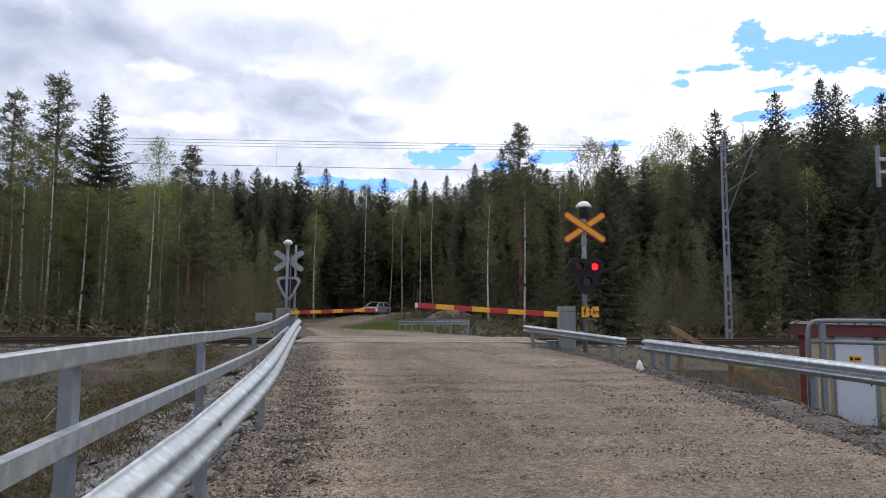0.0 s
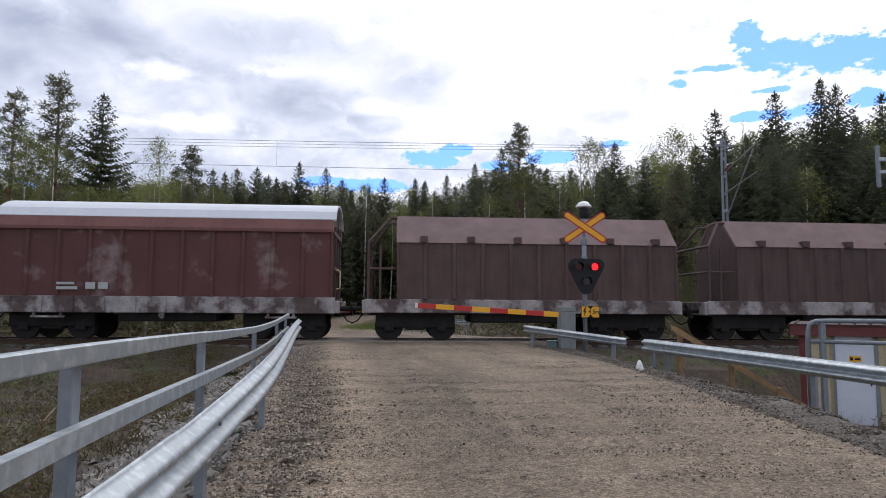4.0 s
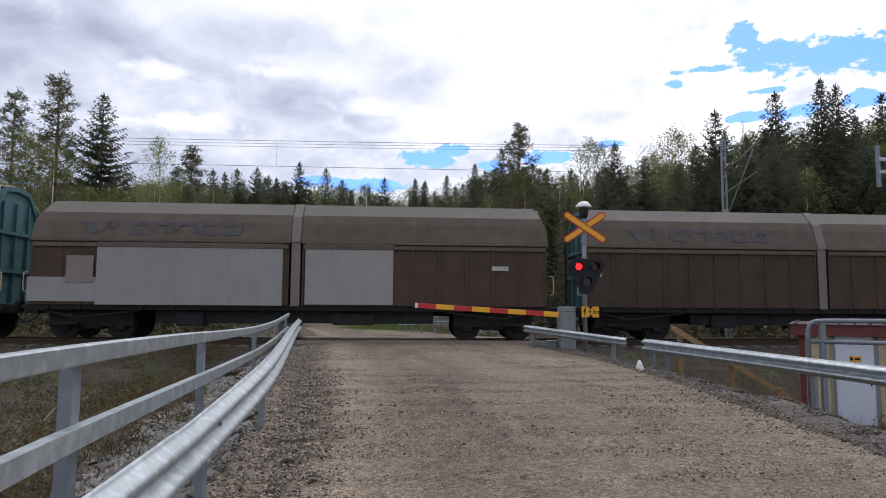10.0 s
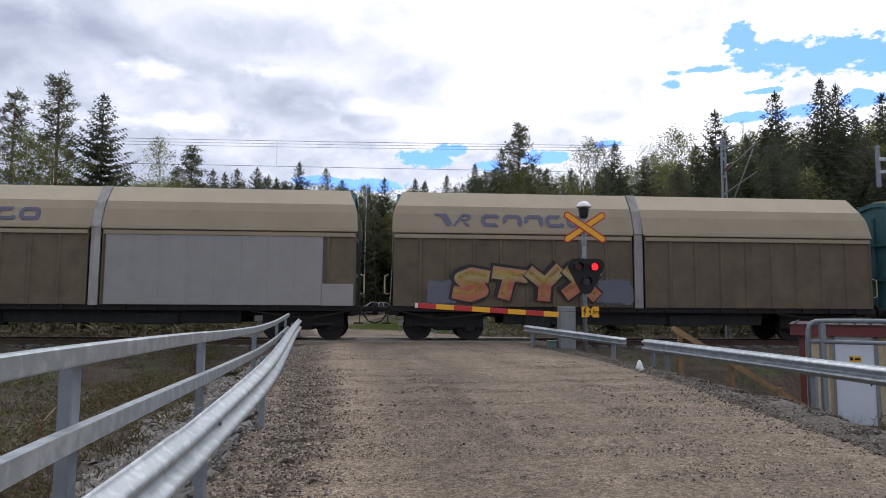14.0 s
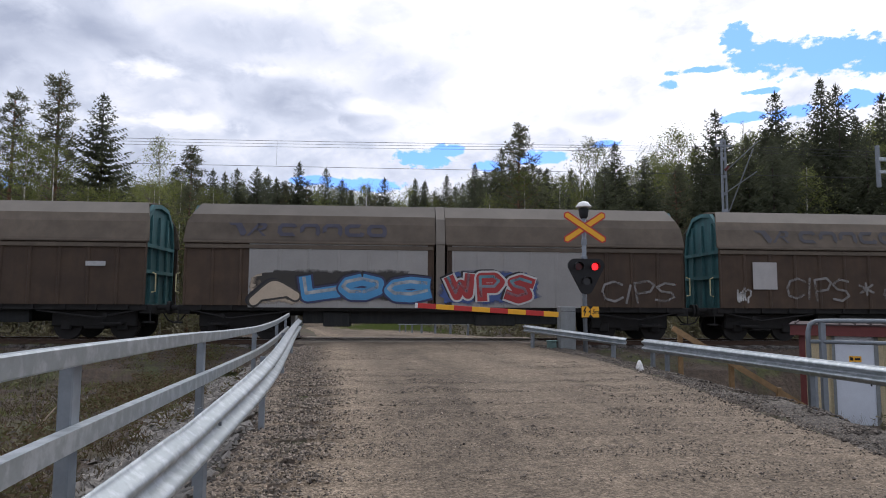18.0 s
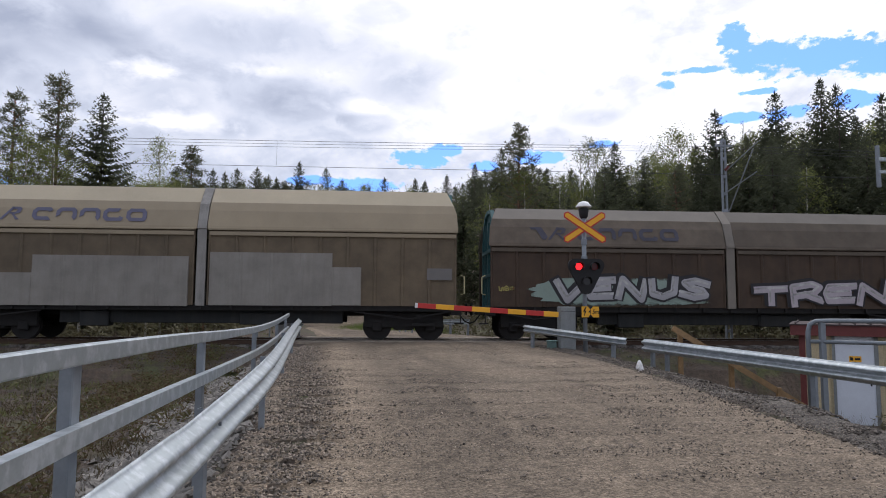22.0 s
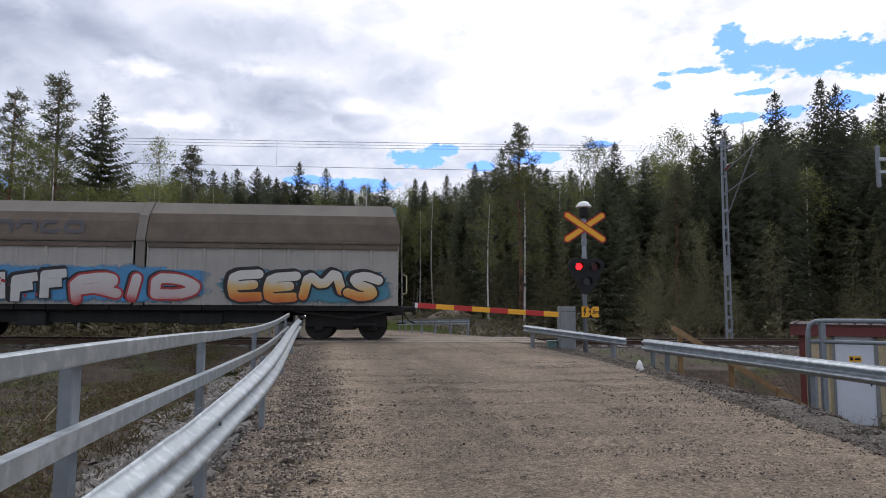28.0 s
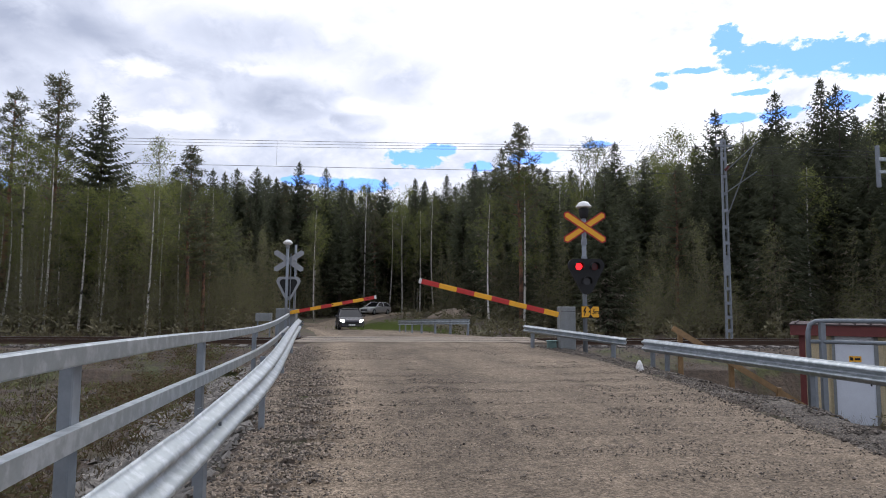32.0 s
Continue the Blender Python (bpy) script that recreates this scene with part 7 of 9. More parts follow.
# ------------------------------------------------------------------ train: locomotive
def locomotive():
    w = thing("locomotive", "white and green electric locomotive with round windows and grey skirt", "locomotive")
    H, ZR = 8.83, 3.62
    side = -1.55
    # shell: body with slanted cab fronts
    prof = lambda x, top: [(x, side, 1.5), (x, side, 3.2), (x, side + 0.06, ZR), (x, side + 0.35, ZR + 0.16), (x, -side - 0.35, ZR + 0.16), (x, -side - 0.06, ZR), (x, -side, 3.2), (x, -side, 1.5)]
    g = Geo()
    rings = []
    for x in (-H + 0.55, H - 0.55):
        rings.append(len(g.v))
        g.v += prof(x, 0)
    n = 8
    g.f = [(i, (i + 1) % n, n + (i + 1) % n, n + i) for i in range(n)]
    for s, r in ((-1, 0), (1, n)):
        a = len(g.v)
        X = s * H
        g.v += [(X, -1.25, 1.5), (X - s * 0.0, -1.25, 2.72), (X - s * 0.38, -1.2, ZR), (X - s * 0.5, -1.05, ZR + 0.12), (X - s * 0.5, 1.05, ZR + 0.12), (X - s * 0.38, 1.2, ZR), (X, 1.25, 2.72), (X, 1.25, 1.5)]
        for i in range(n):
            g.f.append((r + i, a + i, a + (i + 1) % n, r + (i + 1) % n))
        g.f.append(tuple(range(a, a + n)))
    g.m = [0] * len(g.f)
    part("body", g, M["loco_white"], w, "white body shell")
    for turn in (None, pose(0, 0, 0, 0, 0, 180)):
        y = side
        gg = Geo()
        # White ribs drawn as thin dark lines, their shade painted in.
        for k in range(9):
            z = 1.93 + k * 0.18
            gg.box(-6.6, 6.6, y - 0.024, y + 0.002, z, z + 0.028)
        part("corrugation", gg, M["loco_line"], w, at=turn)
        # green bands
        gr = Geo()
        lay = y - 0.030
        for x0, x1 in ((-H + 0.55, -2.6), (5.2, H - 0.55)):
            gr.box(x0, x1, lay, y, 1.55, 1.97)
        gr.slab([(-4.55, 1.97), (-2.6, 1.97), (-2.35, 2.2), (-1.4, 3.42), (-3.75, 3.42)], lay - 0.003, y)
        gr.box(-2.5, 2.55, lay - 0.002, y, 2.20, 2.58)
        gr.slab([(2.75, 2.55), (3.25, 2.55), (3.75, 1.95), (4.15, 2.55), (4.9, 2.55), (4.9, 2.38), (4.35, 2.38), (3.95, 1.62), (3.5, 1.62)], lay - 0.002, y)
        gr.slab([(4.86, 2.55), (5.18, 2.53), (5.30, 2.42), (5.30, 2.22), (5.16, 2.10), (4.40, 2.06), (4.40, 1.92), (4.62, 1.92), (4.98, 1.94), (5.28, 1.62), (5.62, 1.62), (5.22, 2.02), (5.48, 2.16), (5.52, 2.44), (5.36, 2.64), (5.0, 2.70), (4.86, 2.70)], lay - 0.004, y)
        part("green_band", gr, M["loco_green"], w, "green paint band", at=turn)
        part("window", Geo().box(-H + 0.66, -H + 1.05, y - 0.036, y, 2.72, 3.36, 0.01).box(-H + 1.12, -H + 1.62, y - 0.036, y, 2.72, 3.36, 0.01), M["window"], w, "dark cab side window", at=turn)
        part("window", Geo().box(H - 1.05, H - 0.66, y - 0.036, y, 2.72, 3.36, 0.01).box(H - 1.62, H - 1.12, y - 0.036, y, 2.72, 3.36, 0.01), M["window"], w, "dark cab side window", at=turn)
        for s in (-1, 1):
            d = part("door", Geo().box(s * 7.0 - 0.34, s * 7.0 + 0.34, y - 0.026, y, 1.6, 3.4, 0.012), M["loco_white"], w, "cab door", at=turn)
            part("door_window", Geo().box(s * 7.0 - 0.10, s * 7.0 + 0.10, y - 0.04, y - 0.02, 2.6, 2.98, 0.02), M["window"], d)
            part("door_stripe", Geo().box(s * 7.0 - 0.33, s * 7.0 + 0.33, y - 0.036, y - 0.02, 1.62, 1.97), M["loco_green"], d)
            part("hazard", Geo().box(s * 8.3 - 0.24, s * 8.3 + 0.24, y - 0.03, y + 0.01, 0.92, 1.5), M["yellow"], w, "yellow and black corner stripes", at=turn)
            st = Geo()
            for k in range(3):
                x = s * 8.3 - 0.22 + k * 0.17
                st.slab([(x, 0.95 + 0.1), (x + 0.09, 0.95 + 0.1), (x + 0.17, 1.45), (x + 0.08, 1.45)], y - 0.036, y - 0.028)
            part("hazard_stripe", st, M["black"], w, at=turn)
        for x in (-5.75, -3.5, 3.15, 5.35):
            f = part("porthole", Geo().cyl((x, y - 0.04, 3.08), (x, y, 3.08), 0.36, n=24), M["loco_grey"], w, "round window", at=turn)
            part("porthole_glass", Geo().cyl((x, y - 0.05, 3.08), (x, y - 0.038, 3.08), 0.30, n=24), M["window"], f)
        part("grille_frame", Geo().box(-1.55, 1.3, y - 0.05, y, 2.62, 3.92, 0.02), M["loco_white"], w, "white-framed air intake", at=turn)
        for z0, z1 in ((2.68, 2.98), (3.08, 3.40), (3.52, 3.86)):
            for x0, x1 in ((-1.48, -0.16), (-0.08, 1.23)):
                slats = Geo()
                for k in range(5):
                    z = z0 + (z1 - z0) * k / 5
                    slats.box(x0, x1, y - 0.062, y - 0.048, z, z + (z1 - z0) / 5 * 0.8)
                part("intake", slats, M["frame_dark"], w, at=turn)
        part("skirt", Geo().box(-H + 0.2, H - 0.2, y - 0.006, y + 0.2, 0.82, 1.5, 0.02), M["loco_grey"], w, "grey lower skirt", at=turn)
        part("frame_line", Geo().box(-2.1, 3.2, y - 0.026, y, 1.52, 1.55).box(-2.1, -2.07, y - 0.026, y, 1.55, 1.8).box(-1.9, -1.6, y - 0.03, y, 1.62, 1.84).box(2.4, 2.7, y - 0.03, y, 1.62, 1.84), M["pale_side"], w, at=turn)
    for s in (-1, 1):
        f = Geo()
        for y0, y1 in ((-1.08, -0.06), (0.06, 1.08)):
            X = s * (H + 0.012)
            f.add([(X - s * 0.03, y0, 2.78), (X - s * 0.03, y1, 2.78), (X - s * 0.36, y1, 3.52), (X - s * 0.36, y0, 3.52)], [(0, 1, 2, 3)])
        part("windscreen", f, M["window"], w, "dark windscreen")
        part("headlamp", Geo().cyl((s * (H - 0.05), -0.9, 2.1), (s * (H + 0.05), -0.9, 2.1), 0.12, n=14).cyl((s * (H - 0.05), 0.9, 2.1), (s * (H + 0.05), 0.9, 2.1), 0.12, n=14), M["lamp_white"], w)
        part("front_band", Geo().box(min(s * (H - 0.02), s * (H + 0.015)), max(s * (H - 0.02), s * (H + 0.015)), -1.24, 1.24, 1.55, 1.95), M["loco_green"], w)
        part("front_skirt", Geo().box(min(s * (H - 0.25), s * (H + 0.05)), max(s * (H - 0.25), s * (H + 0.05)), -1.35, 1.35, 0.75, 1.5, 0.04), M["loco_grey"], w)
        part("snow_plough", Geo().box(min(s * (H - 0.3), s * (H + 0.25)), max(s * (H - 0.3), s * (H + 0.25)), -1.3, 1.3, 0.22, 0.62, 0.05), M["frame_dark"], w)
        buffers(w, s * H, 1.06)
        bogie(w, s * 4.75, 3.0, 0.62)
        part("roof_cowl", Geo().box(s * 8.0 - 0.7, s * 8.0 + 0.35 + (0.2 if s > 0 else 0), -0.8, 0.8, ZR + 0.1, ZR + 0.42, 0.08), M["loco_roof"], w)
        pan = part("pantograph", Geo().tube([(s * 5.6 - 0.9, -0.6, ZR + 0.45), (s * 5.6 + 0.9, -0.6, ZR + 0.5)], 0.04, 6).tube([(s * 5.6 - 0.9, 0.6, ZR + 0.45), (s * 5.6 + 0.9, 0.6, ZR + 0.5)], 0.04, 6).box(s * 5.6 - 0.5, s * 5.6 + 0.5, -0.5, 0.5, ZR + 0.38, ZR + 0.5), M["loco_roof"], w, "folded pantograph" if s < 0 else "raised pantograph")
        if s > 0:
            part("arm", Geo().tube([(6.3, -0.25, ZR + 0.5), (4.9, -0.15, ZR + 1.5), (6.1, -0.1, 6.1)], 0.03, 6).tube([(6.3, 0.25, ZR + 0.5), (4.9, 0.15, ZR + 1.5), (6.1, 0.1, 6.1)], 0.03, 6).tube([(6.1, -0.8, 6.1), (6.1, 0.8, 6.1)], 0.03, 6), M["loco_roof"], pan)
        else:
            part("arm", Geo().tube([(-6.4, 0, ZR + 0.5), (-4.8, 0, ZR + 0.62), (-6.2, 0, ZR + 0.72)], 0.035, 6).tube([(-6.2, -0.8, ZR + 0.72), (-6.2, 0.8, ZR + 0.72)], 0.03, 6), M["loco_roof"], pan)
    for x0, x1, h in ((-2.75, -1.6, 0.70), (1.25, 2.45, 0.66)):
        unit = part("roof_unit", Geo().box(x0, x1, -1.05, 1.05, ZR + 0.1, ZR + h, 0.05), M["loco_white"], w, "louvred roof unit")
        for k in range(4):
            part("louvre", Geo().box(x0 + 0.05, x1 - 0.05, -1.08, -1.04, ZR + 0.25 + k * 0.1, ZR + 0.29 + k * 0.1), M["frame_dark"], unit)
    g = Geo().box(-7.2, 7.2, -0.9, 0.9, ZR + 0.12, ZR + 0.2)
    for x in (-4.6, -3.9, -3.2, 0.2, 3.2, 3.9, 4.4):
        g.lathe([(0.05, 0), (0.11, 0.05), (0.05, 0.1), (0.11, 0.15), (0.05, 0.2), (0.11, 0.25), (0.05, 0.32)], 10, (x, -0.55, ZR + 0.2))
    g.tube([(-4.6, -0.55, ZR + 0.52), (4.4, -0.55, ZR + 0.52)], 0.025, 5)
    g.tube([(-6.9, 0.5, ZR + 0.62), (-3.0, 0.5, ZR + 0.66)], 0.03, 5).tube([(3.0, 0.5, ZR + 0.62), (6.9, 0.5, ZR + 0.6)], 0.03, 5)
    for x0, x1, h in ((-6.6, -5.9, 0.34), (-4.9, -4.3, 0.42), (-3.9, -3.1, 0.36), (2.7, 3.4, 0.40), (4.0, 4.7, 0.34), (6.2, 6.9, 0.32)):
        g.box(x0, x1, -0.75, 0.2, ZR + 0.18, ZR + h, 0.03)
    part("roof_deck", g, M["loco_roof"], w, "insulators and bus bar on the roof")
    part("under_tank", Geo().box(-2.2, -0.8, -1.3, 1.3, 0.3, 0.85, 0.05).box(-0.5, 1.6, -1.35, 1.35, 0.35, 0.9, 0.05).box(-8.3, 8.3, -1.0, 1.0, 0.75, 1.5), M["frame_dark"], w)
    return w
# ------------------------------------------------------------------ train: make-up
TRAIN = []                                  # (thing, place in the train)


def mark_wagon(w, high, strength):
    """The operator's mark on the slanted hood of the leading section."""
    zl, zh = (3.64, 4.48) if high else (3.22, 4.08)
    tilt = math.degrees(math.atan2(0.235, zh - zl - 0.10))
    if "logo" not in STOCKS:
        STOCKS["logo"] = logo_bars()
    name = {"clear": "logo_blue", "faint": "logo_faint", "mid": "logo_mid", "black": "logo_black"}[strength]
    if name not in STOCKS:
        STOCKS[name] = [g.mesh("operator_mark", M[name]) for g in STOCKS["logo"]]
    for me in STOCKS[name]:
        part("operator_mark", me, None, w, "worn, barely visible company mark" if strength == "faint" else "plain company mark", at=pose(-7.05, -1.52, zl + 0.22, -tilt))


def make_train():
    proto_low, proto_high = two_part_wagon(False), two_part_wagon(True)
    TRAIN.append((locomotive(), 0.0))
    ore = ore_wagon()
    TRAIN.append((ore, 15.38))
    for k in range(3):
        TRAIN.append((copy_thing(ore, Matrix()), 27.39 + 11.98 * k))
    hat = hatch_wagon()
    TRAIN.append((hat, 63.2))
    TRAIN.append((copy_thing(hat, Matrix()), 75.0))
    used = {False: 0, True: 0}
    for k, code in enumerate("lLhllhllllLHhhhhlllllLhlhllhhll"):
        high = code in "hH"
        proto = proto_high if high else proto_low
        w = proto if not used[high] else copy_thing(proto, Matrix())
        used[high] += 1
        w["label"] = ("cream-hooded covered wagon with " if high else "grimy brown covered wagon with ") + WAGON_LOOKS[k]
        TRAIN.append((w, PLACES[k]))
    for k, (w, o) in enumerate(TRAIN[7:]):
        decorate(k, w)


PLACES = [89.91, 107.98, 125.98, 144.02, 162.19, 180.32, 198.37, 216.58, 234.65, 252.75, 270.79, 288.8, 306.85, 324.85, 342.9, 361.0, 379.09, 397.1, 415.19, 433.17, 451.2, 469.2, 487.27, 505.23, 523.21, 541.21, 559.2, 577.24, 595.22, 613.3, 631.37]


# ------------------------------------------------------------------ graffiti and markings
def paint(name, col, var=0.08):
    M[name] = mat(name.replace("s_", "spray_"), col, 0.6, var=var, scale=1.2, fine=30, bump=0.03, streak=0.22, streak_col=tuple(c * 0.55 + 0.02 for c in col), finevar=0.08)


for name, col in (("s_chalk", (0.27, 0.255, 0.24)), ("s_white", (0.56, 0.55, 0.53)), ("s_dim", (0.24, 0.22, 0.20)), ("s_silver", (0.43, 0.42, 0.44)), ("s_black", (0.018, 0.017, 0.02)), ("s_red", (0.36, 0.035, 0.035)), ("s_cyan", (0.13, 0.36, 0.40)), ("s_cyan2", (0.16, 0.42, 0.46)),
                  ("s_rose", (0.33, 0.15, 0.17)), ("s_navy", (0.035, 0.04, 0.10)), ("s_yellow", (0.42, 0.36, 0.10)), ("s_whitepatch", (0.42, 0.40, 0.385)), ("s_peach", (0.40, 0.25, 0.16)), ("s_teal", (0.08, 0.27, 0.25)), ("s_brown", (0.06, 0.035, 0.025)), ("s_beige", (0.26, 0.21, 0.15)),
                  ("s_paleyellow", (0.42, 0.40, 0.13)), ("s_slate", (0.13, 0.14, 0.17)), ("s_orange", (0.48, 0.17, 0.07)), ("s_green", (0.07, 0.32, 0.18)), ("s_pale", (0.45, 0.47, 0.46)), ("s_skyblue", (0.20, 0.27, 0.30)), ("s_pink", (0.46, 0.25, 0.28)), ("s_cream", (0.52, 0.42, 0.31)),
                  ("s_blue", (0.07, 0.27, 0.50)), ("s_darkbrown", (0.04, 0.035, 0.03)), ("s_navyblue", (0.06, 0.10, 0.26)), ("s_mossgreen", (0.07, 0.13, 0.06)), ("s_dullred", (0.16, 0.045, 0.04)), ("s_dullyellow", (0.15, 0.125, 0.055)), ("s_dullblue", (0.12, 0.13, 0.19)),
                  ("s_palegreen", (0.28, 0.36, 0.31)), ("s_mauve", (0.42, 0.37, 0.40)), ("s_purple", (0.15, 0.09, 0.27)), ("s_magenta", (0.125, 0.045, 0.085)), ("s_orangered", (0.24, 0.07, 0.04)), ("s_gold", (0.46, 0.30, 0.06)), ("s_pinkred", (0.42, 0.08, 0.14)),
                  ("s_rosewhite", (0.50, 0.30, 0.29)), ("s_amber", (0.58, 0.33, 0.10)), ("s_tealblue", (0.06, 0.22, 0.30)), ("grey_mark", (0.17, 0.16, 0.15)), ("pinkish", (0.36, 0.28, 0.30)), ("faint_yellow", (0.20, 0.16, 0.07))):
    paint(name, col)


def fade(name, stops):
    """Paint sprayed in bands of colour that melt into one another upwards: (height, colour)."""
    paint(name, stops[0][1])
    nt = M[name].node_tree
    N, L = nt.nodes.new, nt.links.new
    tc, sp, no, ad, mr, ra = N("ShaderNodeTexCoord"), N("ShaderNodeSeparateXYZ"), N("ShaderNodeTexNoise"), N("ShaderNodeMath"), N("ShaderNodeMapRange"), N("ShaderNodeValToRGB")
    L(tc.outputs["Object"], sp.inputs[0])
    L(tc.outputs["Object"], no.inputs["Vector"])
    no.inputs["Scale"].default_value = 1.6
    ad.operation = "MULTIPLY_ADD"
    L(no.outputs["Fac"], ad.inputs[0])
    ad.inputs[1].default_value = 0.5
    L(sp.outputs[2], ad.inputs[2])
    L(ad.outputs[0], mr.inputs[0])
    lo, hi = stops[0][0], stops[-1][0]
    mr.inputs[1].default_value, mr.inputs[2].default_value = lo + 0.25, hi + 0.25
    e = ra.color_ramp.elements
    e[0].color, e[1].color = (*stops[0][1], 1), (*stops[-1][1], 1)
    for z, c in stops[1:-1]:
        e.new((z - lo) / (hi - lo)).color = (*c, 1)
    L(mr.outputs[0], ra.inputs[0])
    b = nt.nodes["Principled BSDF"]
    L(ra.outputs[0], b.inputs["Base Color"])


fade("s_amber", [(1.2, (0.50, 0.10, 0.03)), (1.45, (0.60, 0.22, 0.04)), (1.75, (0.62, 0.42, 0.16)), (2.0, (0.60, 0.58, 0.52)), (2.3, (0.62, 0.60, 0.57))])
fade("s_orange", [(1.2, (0.36, 0.08, 0.04)), (1.55, (0.42, 0.17, 0.08)), (1.8, (0.40, 0.10, 0.06)), (2.1, (0.36, 0.31, 0.13)), (2.4, (0.40, 0.22, 0.12))])
fade("s_rose", [(1.2, (0.30, 0.10, 0.12)), (1.6, (0.33, 0.16, 0.17)), (1.9, (0.20, 0.26, 0.30)), (2.1, (0.12, 0.30, 0.34))])
fade("s_purple", [(1.2, (0.17, 0.08, 0.22)), (1.8, (0.15, 0.12, 0.30)), (2.3, (0.30, 0.25, 0.40))])
fade("s_rosewhite", [(1.2, (0.42, 0.08, 0.08)), (1.45, (0.50, 0.40, 0.38)), (2.2, (0.58, 0.57, 0.55))])
fade("s_silver", [(1.2, (0.30, 0.29, 0.305)), (1.7, (0.38, 0.37, 0.385)), (2.4, (0.33, 0.32, 0.335)), (3.4, (0.40, 0.39, 0.40))])


def flat(name, pts, faces, y, material, parent, label=""):
    me = bpy.data.meshes.new(name)
    me.from_pydata([(x, y, z) for x, z in pts], [], faces)
    me.materials.append(M[material])
    return part(name, me, None, parent, label)


